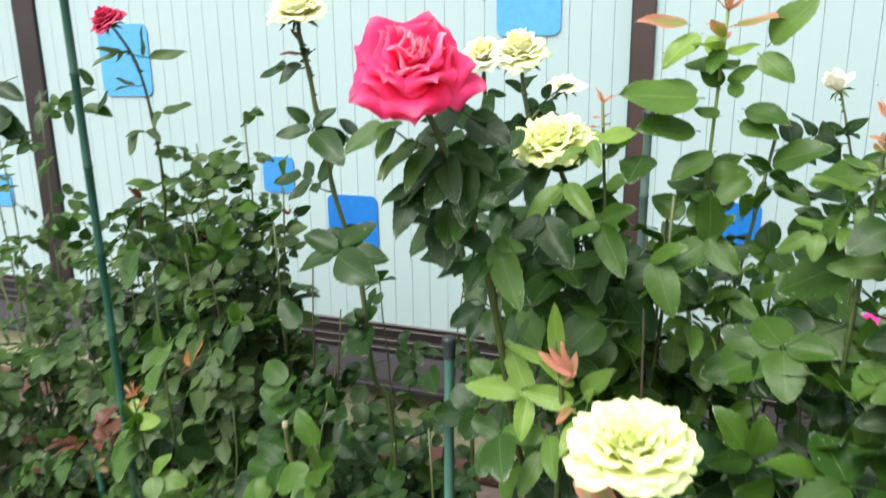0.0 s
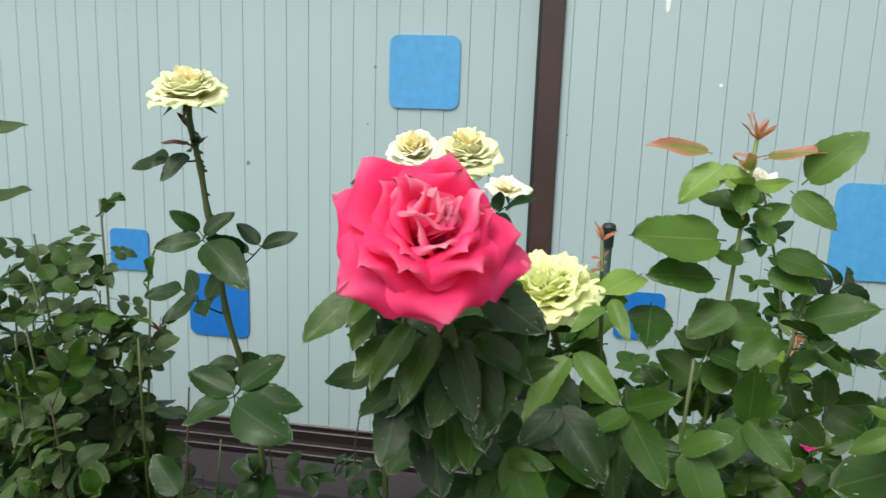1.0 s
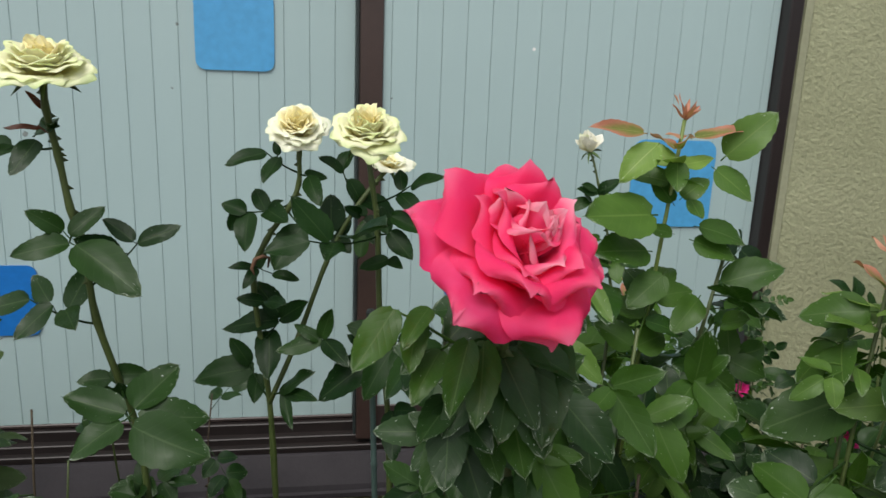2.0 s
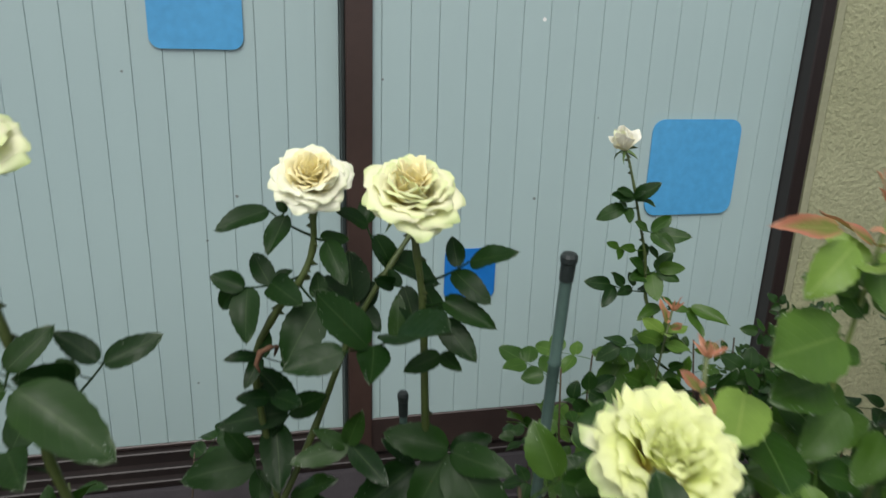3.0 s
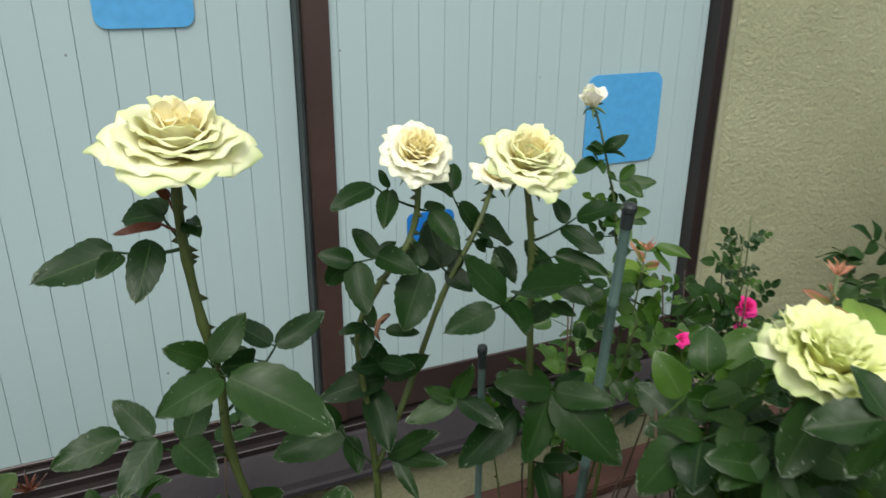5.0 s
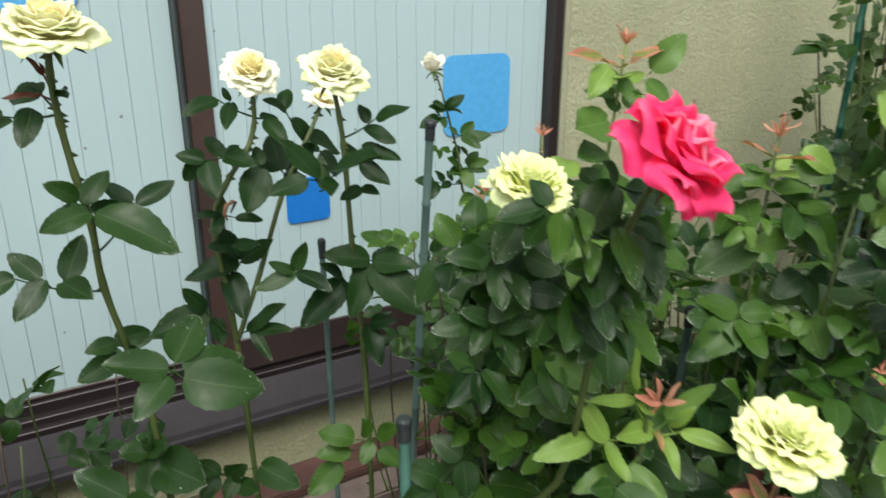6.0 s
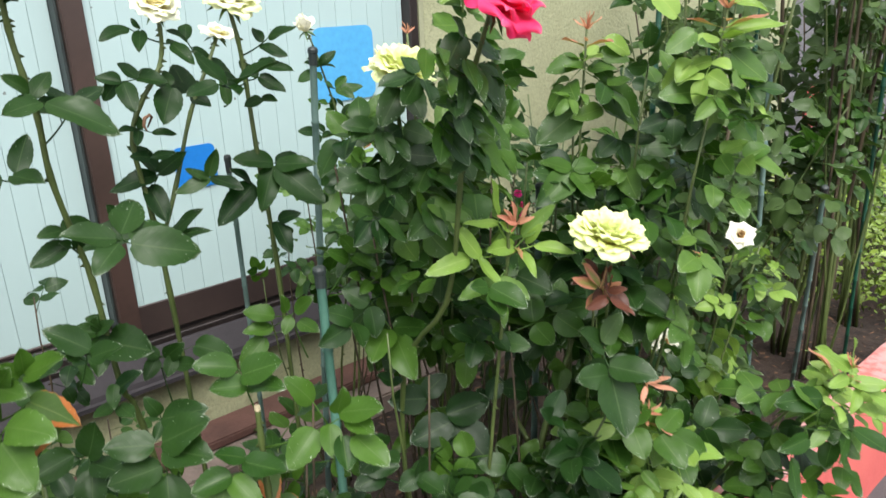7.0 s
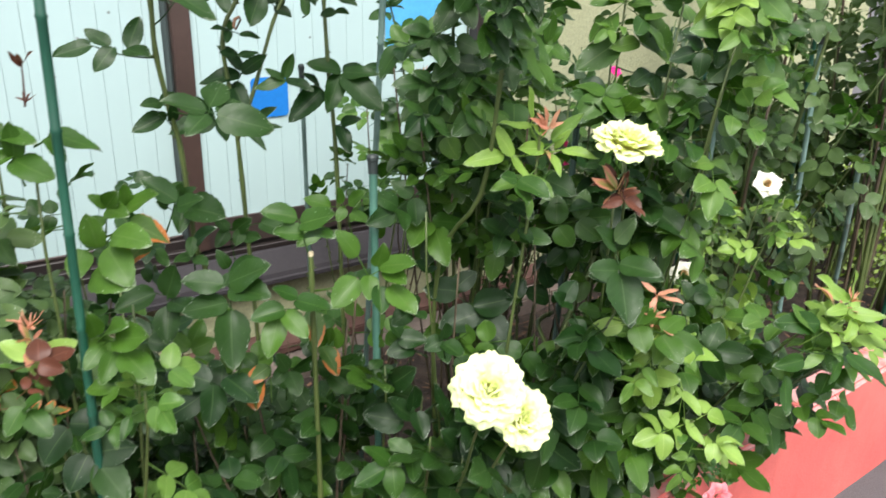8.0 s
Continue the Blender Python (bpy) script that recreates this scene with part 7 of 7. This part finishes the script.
front2.cane((-0.671, 1.460, 1.327), (-0.02, 0.0, 0.0), leaves=0, r=0.0045)
front2.cane((-0.551, 1.500, 1.048), leaves=0, r=0.004)
front2.leaf((-0.523, 1.420, 1.193), 200, -0.5, 0.075, "sick", "single")
front2.leaf((-0.374, 1.420, 0.892), 250, -0.5, 0.075, "sick", "single")
front2.leaf((-0.235, 1.420, 0.916), 280, -0.5, 0.075, "sick", "single")

pair = Rose((0.00, 1.36), "low rose bush with a pair of lime-cream blooms", 97, "dark", 0.16)
f = pair.bloom((-0.140, 1.011, 0.985), (-0.35, -0.60, 0.70), 0.059, POM, LIMES, "lime_pair", 31, "full lime-cream bloom")
pair.cane(f, (0.03, -0.04, 0.14), leaves=6, first=0.3)
f = pair.bloom((-0.085, 0.985, 0.925), (-0.1, -0.75, 0.55), 0.051, POM, LIMES, "lime_pair_small", 32, "lime-cream bloom")
pair.cane(f, (0.03, -0.04, 0.12), leaves=5, first=0.3)
for tip in ((0.25, 1.216, 0.86), (0.29, 1.111, 1.0), (-0.12, 1.20, 0.78)):
    pair.cane(tip, leaves=13)
pair.laid((-0.189, 1.4, 0.787), (-0.208, 1.423, 0.842), (((-0.208, 1.423, 0.842), (-0.163, 1.373, 0.892)), ((-0.208, 1.421, 0.836), (-0.191, 1.364, 0.818)), ((-0.21, 1.425, 0.842), (-0.246, 1.434, 0.874)),), "dark", broad=0.85)
pair.laid((-0.014, 1.36, 0.848), (-0.063, 1.402, 0.889), (((-0.063, 1.402, 0.889), (-0.016, 1.36, 0.883)), ((-0.058, 1.399, 0.892), (-0.084, 1.406, 0.936)), ((-0.086, 1.388, 0.793), (-0.056, 1.341, 0.841)), ((-0.038, 1.381, 0.871), (-0.098, 1.387, 0.866)),), "dark", broad=0.85)
pair.laid((-0.032, 1.3, 0.774), (-0.094, 1.321, 0.743), (((-0.099, 1.324, 0.741), (-0.173, 1.362, 0.764)), ((-0.083, 1.318, 0.749), (-0.13, 1.339, 0.794)), ((-0.072, 1.316, 0.758), (-0.085, 1.27, 0.723)), ((-0.08, 1.323, 0.764), (-0.077, 1.308, 0.825)),), "dark", broad=0.8)
pair.laid((0.108, 1.5, 0.82), (0.124, 1.502, 0.895), (((0.1, 1.527, 0.906), (0.141, 1.463, 0.918)), ((0.122, 1.489, 0.827), (0.173, 1.427, 0.894)), ((0.115, 1.496, 0.833), (0.061, 1.486, 0.815)), ((0.12, 1.506, 0.895), (0.163, 1.465, 0.963)),), "mid", broad=0.72)
pair.laid((0.106, 1.46, 0.957), (0.142, 1.384, 0.897), (((0.117, 1.438, 0.94), (0.045, 1.462, 0.96)), ((0.117, 1.441, 0.946), (0.164, 1.431, 0.984)), ((0.137, 1.398, 0.912), (0.22, 1.358, 0.928)), ((0.139, 1.389, 0.9), (0.056, 1.413, 0.873)), ((0.142, 1.383, 0.895), (0.169, 1.296, 0.832)),), "dark", broad=0.95)
pair.laid((0.041, 1.46, 1.002), (0.04, 1.444, 1.005), (((0.04, 1.444, 1.005), (0.009, 1.448, 1.03)), ((0.04, 1.449, 1.003), (0.041, 1.415, 1.019)),), "dark", broad=0.8)
pair.laid((0.338, 1.36, 0.85), (0.342, 1.371, 0.92), (((0.339, 1.368, 0.893), (0.282, 1.39, 0.925)), ((0.344, 1.364, 0.898), (0.353, 1.319, 0.905)), ((0.342, 1.371, 0.92), (0.339, 1.399, 0.978)),), "dark", broad=0.9)
pair.laid((0.135, 1.3, 1.094), (0.124, 1.301, 1.114), (((0.124, 1.301, 1.114), (0.083, 1.317, 1.147)), ((0.128, 1.301, 1.106), (0.089, 1.281, 1.08)), ((0.126, 1.3, 1.116), (0.136, 1.275, 1.158)),), "dark", broad=0.85)
pair.laid((0.224, 1.36, 0.899), (0.218, 1.362, 0.93), (((0.218, 1.362, 0.93), (0.258, 1.369, 0.962)), ((0.219, 1.362, 0.922), (0.216, 1.396, 0.939)),), "dark", broad=0.85)
pair.laid((-0.12, 1.25, 1.025), (-0.136, 1.247, 1.026), (((-0.136, 1.247, 1.026), (-0.178, 1.244, 1.015)), ((-0.129, 1.248, 1.025), (-0.131, 1.208, 1.028)), ((-0.13, 1.249, 1.027), (-0.148, 1.242, 1.07)),), "dark", broad=0.95)
pair.laid((-0.052, 1.25, 0.905), (-0.057, 1.254, 0.944), (((-0.057, 1.254, 0.944), (-0.099, 1.252, 0.935)), ((-0.055, 1.252, 0.937), (-0.046, 1.203, 0.928)), ((-0.056, 1.254, 0.946), (-0.057, 1.238, 0.986)),), "dark", broad=0.95)
pair.laid((0.109, 1.3, 0.793), (0.103, 1.302, 0.824), (((0.103, 1.302, 0.824), (0.077, 1.304, 0.857)), ((0.104, 1.301, 0.82), (0.109, 1.265, 0.833)), ((0.106, 1.301, 0.808), (0.056, 1.305, 0.818)),), "dark", broad=0.9)
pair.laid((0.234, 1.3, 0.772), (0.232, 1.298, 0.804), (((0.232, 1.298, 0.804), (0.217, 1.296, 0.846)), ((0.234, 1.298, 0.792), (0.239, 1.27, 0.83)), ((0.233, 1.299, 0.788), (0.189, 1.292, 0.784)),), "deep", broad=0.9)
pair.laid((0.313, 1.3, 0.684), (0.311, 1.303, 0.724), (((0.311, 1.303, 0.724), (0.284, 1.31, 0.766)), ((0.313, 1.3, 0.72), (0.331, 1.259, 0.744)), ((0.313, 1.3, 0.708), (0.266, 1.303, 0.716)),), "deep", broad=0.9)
thicket(pair, 4, 0.25, 0.4, 0.8, leaves=8, tone="dark")

white = Rose((0.88, 1.38), "thin rose bush with two spent white blooms", 101, "grey", 0.11)
for c, s_ in (((1.024, 1.261, 1.105), 1), ((0.724, 1.275, 0.905), 2)):
    f = white.bloom(c, (-0.5, -0.6, 0.45), 0.040, LOOSE, SPENTS, "white", s_, "spent white bloom with brown heart")
    white.cane(f, r=0.004, leaves=7, first=0.4)
white.cane((1.104, 1.425, 1.02), leaves=9, tone="young", first=0.55, end="shoot")
white.cane((1.068, 1.230, 1.07), leaves=8, tone="young", first=0.55)
white.cane((0.678, 1.292, 0.95), leaves=8, tone="mid")
white.sprig((1.07, 1.23, 1.07), 6, 0.09)
white.sprig((1.10, 1.425, 1.0), 7, 0.09)
thicket(white, 8, 0.30, 0.5, 1.0, leaves=14)

over = Rose((0.58, 1.36), "rose bush with long fresh shoots hanging over the red kerb", 103, "mid", 0.15)
over.cane((0.795, 0.895, 0.95), (0.0, -0.05, 0.25), leaves=9, first=0.5, end="shoot", young=0.12)
over.cane((0.739, 0.956, 0.70), (0.05, -0.10, 0.30), leaves=9, first=0.4)
over.cane((0.982, 0.891, 0.82), (0.0, -0.08, 0.25), leaves=9, first=0.5, young=0.12)
over.cane((0.36, 1.089, 0.95), (0, 0, 0.1), leaves=8, end="shoot", young=0.1)
over.cane((0.46, 1.02, 0.70), (0, -0.05, 0.2), leaves=8, young=0.12)
f = over.bloom((0.33, 0.86, 0.66), (-0.4, -0.8, 0.3), 0.032, LOOSE, PALES, "pale", 5, "small pale pink bloom hanging over the kerb")
over.cane(f, (0.05, -0.10, 0.35), r=0.003, leaves=8, first=0.55, size=0.08, shape="seven")
over.sprig((0.79, 0.90, 0.92), 7, 0.13)
over.sprig((0.36, 1.08, 0.92), 7, 0.13)
over.sprig((0.47, 1.02, 0.70), 6, 0.12)
over.laid((0.27, 1.16, 1.093), (0.277, 1.115, 1.043), (((0.289, 1.142, 1.095), (0.305, 1.115, 1.173)), ((0.283, 1.124, 1.063), (0.211, 1.14, 1.054)), ((0.288, 1.124, 1.07), (0.326, 1.045, 1.055)), ((0.275, 1.115, 1.039), (0.258, 1.061, 0.962)),), "dark", broad=0.72)
over.laid((0.455, 1.14, 0.924), (0.444, 1.109, 0.872), (((0.448, 1.105, 0.87), (0.465, 1.032, 0.815)), ((0.442, 1.11, 0.87), (0.403, 1.081, 0.81)), ((0.444, 1.112, 0.876), (0.42, 1.123, 0.937)), ((0.388, 1.176, 0.89), (0.296, 1.203, 0.883)), ((0.393, 1.165, 0.882), (0.391, 1.106, 0.843)),), "fresh", broad=0.62)
over.laid((0.436, 1.14, 0.93), (0.435, 1.137, 0.959), (((0.436, 1.137, 0.962), (0.458, 1.084, 0.961)), ((0.438, 1.137, 0.966), (0.452, 1.098, 0.984)), ((0.433, 1.142, 0.968), (0.395, 1.154, 1.002)), ((0.432, 1.14, 0.957), (0.397, 1.122, 0.932)),), "coral", broad=0.3)
over.laid((0.3, 1.2, 0.847), (0.299, 1.175, 0.826), (((0.298, 1.174, 0.824), (0.291, 1.117, 0.758)), ((0.304, 1.172, 0.83), (0.324, 1.11, 0.805)), ((0.296, 1.179, 0.826), (0.238, 1.176, 0.792)),), "dark", broad=0.8)
over.laid((0.459, 1.12, 0.734), (0.411, 1.137, 0.72), (((0.41, 1.136, 0.718), (0.395, 1.096, 0.675)), ((0.402, 1.138, 0.706), (0.343, 1.134, 0.663)), ((0.391, 1.143, 0.695), (0.302, 1.177, 0.684)), ((0.421, 1.133, 0.722), (0.424, 1.083, 0.7)),), "mid", broad=0.7)
over.laid((0.475, 1.08, 0.775), (0.466, 1.06, 0.751), (((0.466, 1.062, 0.752), (0.469, 1.009, 0.718)), ((0.464, 1.07, 0.757), (0.414, 1.061, 0.732)), ((0.458, 1.041, 0.692), (0.459, 0.988, 0.653)), ((0.45, 1.053, 0.705), (0.4, 1.053, 0.686)),), "young", broad=0.55)
over.laid((0.671, 0.93, 0.863), (0.755, 0.877, 0.94), (((0.758, 0.885, 0.964), (0.694, 0.931, 1.027)), ((0.763, 0.882, 0.969), (0.759, 0.88, 1.035)), ((0.754, 0.881, 0.949), (0.696, 0.896, 0.951)), ((0.753, 0.878, 0.938), (0.791, 0.814, 0.944)), ((0.776, 0.849, 0.917), (0.807, 0.779, 0.894)), ((0.76, 0.866, 0.925), (0.715, 0.854, 0.892)),), "young", broad=0.5)
over.laid((0.648, 0.93, 0.863), (0.715, 0.856, 0.861), (((0.722, 0.849, 0.859), (0.755, 0.765, 0.807)), ((0.713, 0.856, 0.856), (0.658, 0.846, 0.809)), ((0.624, 0.924, 0.805), (0.583, 0.879, 0.74)), ((0.696, 0.905, 0.917), (0.594, 0.956, 0.936)), ((0.685, 0.907, 0.897), (0.631, 0.937, 0.964)), ((0.658, 0.908, 0.841), (0.58, 0.924, 0.837)),), "mid", broad=0.55)
over.laid((0.848, 1.05, 0.679), (0.804, 1.053, 0.642), (((0.803, 1.053, 0.64), (0.761, 1.026, 0.576)), ((0.794, 1.071, 0.659), (0.706, 1.09, 0.617)), ((0.813, 1.054, 0.652), (0.818, 1.038, 0.711)),), "mid", broad=0.65)
over.laid((0.251, 1.12, 1.122), (0.242, 1.09, 1.085), (((0.251, 1.114, 1.116), (0.198, 1.122, 1.163)), ((0.238, 1.09, 1.078), (0.175, 1.107, 1.085)), ((0.245, 1.093, 1.09), (0.276, 1.019, 1.087)), ((0.24, 1.086, 1.073), (0.213, 1.031, 0.991)),), "dark", broad=0.86)
over.laid((0.249, 1.12, 1.124), (0.244, 1.11, 1.131), (((0.244, 1.11, 1.131), (0.299, 1.107, 1.169)),), "grey", broad=0.8)
over.laid((0.188, 1.15, 0.979), (0.194, 1.101, 0.92), (((0.192, 1.118, 0.941), (0.127, 1.135, 0.943)), ((0.192, 1.12, 0.943), (0.179, 1.15, 0.969)), ((0.194, 1.101, 0.92), (0.209, 1.034, 0.879)), ((0.192, 1.11, 0.93), (0.195, 1.071, 0.934)),), "deep", broad=0.95)
over.laid((0.137, 1.15, 1.025), (0.135, 1.131, 1.016), (((0.135, 1.131, 1.016), (0.113, 1.13, 1.05)), ((0.135, 1.134, 1.018), (0.131, 1.1, 1.019)), ((0.137, 1.135, 1.02), (0.175, 1.141, 1.056)),), "deep", broad=0.9)
over.laid((0.333, 1.13, 0.929), (0.314, 1.129, 0.929), (((0.314, 1.129, 0.929), (0.241, 1.154, 0.92)),), "young", broad=0.6)
over.laid((0.382, 1.13, 0.956), (0.371, 1.107, 0.922), (((0.371, 1.106, 0.919), (0.325, 1.089, 0.871)), ((0.375, 1.113, 0.932), (0.328, 1.108, 0.92)),), "young", broad=0.6)
over.laid((0.368, 1.12, 0.952), (0.378, 1.076, 0.912), (((0.378, 1.076, 0.912), (0.338, 1.052, 0.861)), ((0.381, 1.074, 0.915), (0.385, 1.026, 0.894)), ((0.377, 1.086, 0.922), (0.384, 1.06, 0.967)), ((0.374, 1.087, 0.919), (0.35, 1.092, 0.971)),), "fresh", broad=0.85)
over.laid((0.496, 1.14, 0.72), (0.467, 1.152, 0.729), (((0.467, 1.152, 0.729), (0.415, 1.164, 0.734)), ((0.47, 1.15, 0.725), (0.436, 1.13, 0.698)), ((0.469, 1.152, 0.732), (0.437, 1.162, 0.771)), ((0.482, 1.146, 0.725), (0.494, 1.111, 0.768)),), "mid", broad=0.85)
thicket(over, 7, 0.26, 0.45, 0.95, first=0.48, leaves=13, tone="dark")

mid1 = Rose((0.66, 1.80), "dense dark rose bush between stakes", 107, "dark", 0.14)
for tip in ((0.594, 1.593, 1.34), (0.708, 1.967, 1.27), (0.844, 1.433, 1.48), (0.80, 1.65, 1.35)):
    mid1.cane(tip, leaves=13)
thicket(mid1, 6, 0.34, 0.7, 1.3, first=0.48, leaves=13)

mid2 = Rose((1.10, 1.85), "dense dark rose bush before the stucco wall", 109, "dark", 0.13)
for tip in ((0.95, 1.55, 1.45), (1.2, 1.75, 1.5), (1.05, 2.0, 1.40)):
    mid2.cane(tip, leaves=13)
thicket(mid2, 8, 0.36, 0.6, 1.35, first=0.48, leaves=13)

climb = []
for k, (foot, label) in enumerate((((1.62, 1.72), "tall climbing rose tied to green stakes"), ((2.05, 1.95), "tall climbing rose with long bare canes"), ((2.45, 1.70), "tall climbing rose at the end of the bed"),
                                   ((2.60, 2.35), "climbing rose against the stucco wall"), ((3.0, 2.2), "tall rose near the corner of the house"))):
    r_ = Rose(foot, label, 113 + k, "grey", 0.15)
    for j in range(10):
        a = r_.rng.uniform(0, 6.28)
        d = r_.rng.uniform(0.05, 0.34)
        r_.cane((foot[0] + d * math.cos(a), foot[1] + d * math.sin(a) * 0.8, r_.rng.uniform(1.1, 2.35)), r=r_.rng.uniform(0.005, 0.010), leaves=11, first=0.42, wood=r_.rng.random() < 0.3, last=1.0)
    climb.append(r_)
climb[0].cane((1.408, 1.189, 1.38), (0, 0, 0.2), leaves=11, first=0.4)
climb[0].cane((1.445, 1.20, 1.16), (0, 0, 0.2), leaves=11, first=0.4)
climb[1].cane((1.604, 2.025, 1.58), leaves=8)

for foot, n, label in (((2.30, 1.50), 12, "climbing rose with many long bare canes by the kerb"), ((2.95, 1.62), 12, "climbing rose with grey bare canes and few leaves"), ((3.3, 1.95), 10, "climbing rose with thin canes beside the hedge")):
    r_ = Rose(foot, label, 151 + n + int(10 * foot[0]), "grey", 0.12)
    for j in range(n):
        a, d = r_.rng.uniform(0, 6.28), r_.rng.uniform(0.03, 0.28)
        r_.cane((foot[0] + d * math.cos(a), foot[1] + d * math.sin(a) * 0.7, r_.rng.uniform(1.5, 2.5)), r=r_.rng.uniform(0.005, 0.011), leaves=8, first=0.45, last=1.0, wood=r_.rng.random() < 0.3)
    climb.append(r_)

low = []
for k, (foot, h) in enumerate((((-1.25, 1.55), 0.72), ((-1.9, 1.6), 0.75), ((1.35, 1.45), 0.8), ((-0.42, 2.12), 1.15), ((-0.62, 2.2), 0.95))):
    r_ = Rose(foot, "low rose bush with dark leaves over bare soil", 131 + k, "dark", 0.13)
    thicket(r_, 8, 0.24, 0.35, h, leaves=8, wood=0.5)
    low.append(r_)


# ---- stakes ----
def stake(foot, top, r=0.008, old=False, label="green plastic garden stake with black cap"):
    a, b = Vector((*foot, SOIL - 0.03)), Vector(top)
    th = holder("garden_stake", a, label, "garden stake", "garden stakes")
    d = b - a
    n = max(3, int(d.length / 0.14))
    pts, rad = [], []
    for k in range(n + 1):
        u = k / n
        for du, rr in ((-0.004, 1.0), (0.0, 1.22), (0.004, 1.0)):
            if 0 <= u + du / d.length * 1.0 <= 1:
                pts.append(d * (u + du / d.length))
                rad.append(r * rr)
    part("rod", tube(pts, rad, 10), (M_STAKE_OLD if old is True else old) if old else M_STAKE, th, "", True)
    w = d.normalized()
    part("cap", tube([d - w * 0.030, d - w * 0.006, d - w * 0.004, d + w * 0.003, d + w * 0.007, d + w * 0.009], [r * 1.16, r * 1.22, r * 1.40, r * 1.42, r * 1.15, r * 0.2], 12), M_CAP, th, "black plastic cap")
    return th


stake((-0.68, 1.37), (-0.645, 1.31, 1.98), 0.0068)
stake((0.15, 1.95), (0.172, 1.825, 1.60), old=True, label="faded green garden stake with black cap")
stake((0.02, 1.97), (-0.03, 1.872, 1.395), 0.0055, True, "thin faded green garden stake")
stake((-0.088, 1.43), (-0.083, 1.462, 1.262), 0.0085, M_STAKE_MID, "sun-bleached green garden stake")
stake((0.476, 1.482), (0.487, 1.462, 1.30), 0.0075, True, "weathered green garden stake among leaves")
stake((-1.02, 1.62), (-1.05, 1.60, 0.86), 0.0075)
stake((2.20, 1.55), (1.62, 1.30, 1.10), 0.008, True, "leaning weathered garden stake")
stake((1.90, 1.60), (1.78, 1.58, 1.45), 0.009, True, "weathered blue-green garden stake")
stake((2.62, 1.50), (2.35, 1.42, 1.60), 0.008)
stake((1.45, 1.75), (1.50, 1.75, 1.30), 0.008, True, "faded green garden stake with black cap")
stake((2.15, 2.0), (2.10, 2.0, 2.3), 0.011, label="thick green garden stake among climbing canes")
stake((1.80, 2.05), (1.85, 2.05, 2.3), 0.011, label="thick green garden stake among climbing canes")
stake((2.75, 2.1), (2.70, 2.1, 2.3), 0.011, label="thick green garden stake among climbing canes")


# ---- beyond the bed ----
def hedge(x0, x1, y0, y1, top, n, seed, label):
    rng = random.Random(seed)
    bm = bmesh.new()
    for _ in range(n):
        p = Vector((rng.uniform(x0, x1), rng.uniform(y0, y1), 0.02 + (top - 0.02) * rng.random() ** 0.7))
        bulge = 0.07 * noise.noise(p * 4)
        p += Vector((bulge, bulge, bulge))
        d = Vector((rng.uniform(-1, 1), rng.uniform(-1, 1), rng.uniform(0, 1))).normalized()
        s = d.orthogonal().normalized()
        ln = rng.uniform(0.012, 0.024)
        bm.faces.new([bm.verts.new(q) for q in (p - d * ln, p + s * ln * 0.55, p + d * ln, p - s * ln * 0.55)])
    ob = new("hedge", finish(bm, "hedge", M_HEDGE))
    return tagged(ob, label, "hedge", kind="stuff")


M_HEDGE = surface("yellow_green_hedge_leaf", (0.07, 0.14, 0.012), (0.20, 0.28, 0.03), 5, 0.5, fine=50)
hedge(2.95, 6.5, 1.35, 2.7, 0.50, 15000, 5, "low clipped yellow-green hedge beyond the bed")
for x, y, h in ((8.6, 4.2, 0.55), (9.1, 4.0, 0.55), (8.0, 4.6, 0.45)):
    th = holder("street_post", (x, y, 0), "coral-red painted post by the street", "post", "posts by the street")
    part("post", box(-0.10, 0.10, -0.06, 0.06, 0.0, h, 0.01, 2), M_KERB, th)
    part("foot", box(-0.16, 0.16, -0.1, 0.1, 0.0, 0.05, 0.01, 2), M_ASPHALT, th, "grey concrete foot")


def litter():
    rng = random.Random(9)
    bm = bmesh.new()
    for _ in range(2600):
        p = Vector((rng.uniform(-3, 3.2), rng.uniform(1.24, 2.6), SOIL + rng.uniform(0.01, 0.035)))
        a, ln = rng.uniform(0, 6.28), rng.uniform(0.006, 0.022)
        d = Vector((math.cos(a), math.sin(a), rng.uniform(-0.4, 0.4)))
        s = Vector((-math.sin(a), math.cos(a), rng.uniform(-0.4, 0.4))) * rng.uniform(0.2, 0.6)
        bm.faces.new([bm.verts.new(q) for q in (p - d * ln, p + s * ln, p + d * ln, p - s * ln)])
    ob = new("leaf_litter", finish(bm, "leaf_litter", M_MULCH))
    return tagged(ob, "brown leaf litter and bark chips on the soil", "leaf litter", kind="stuff")


litter()
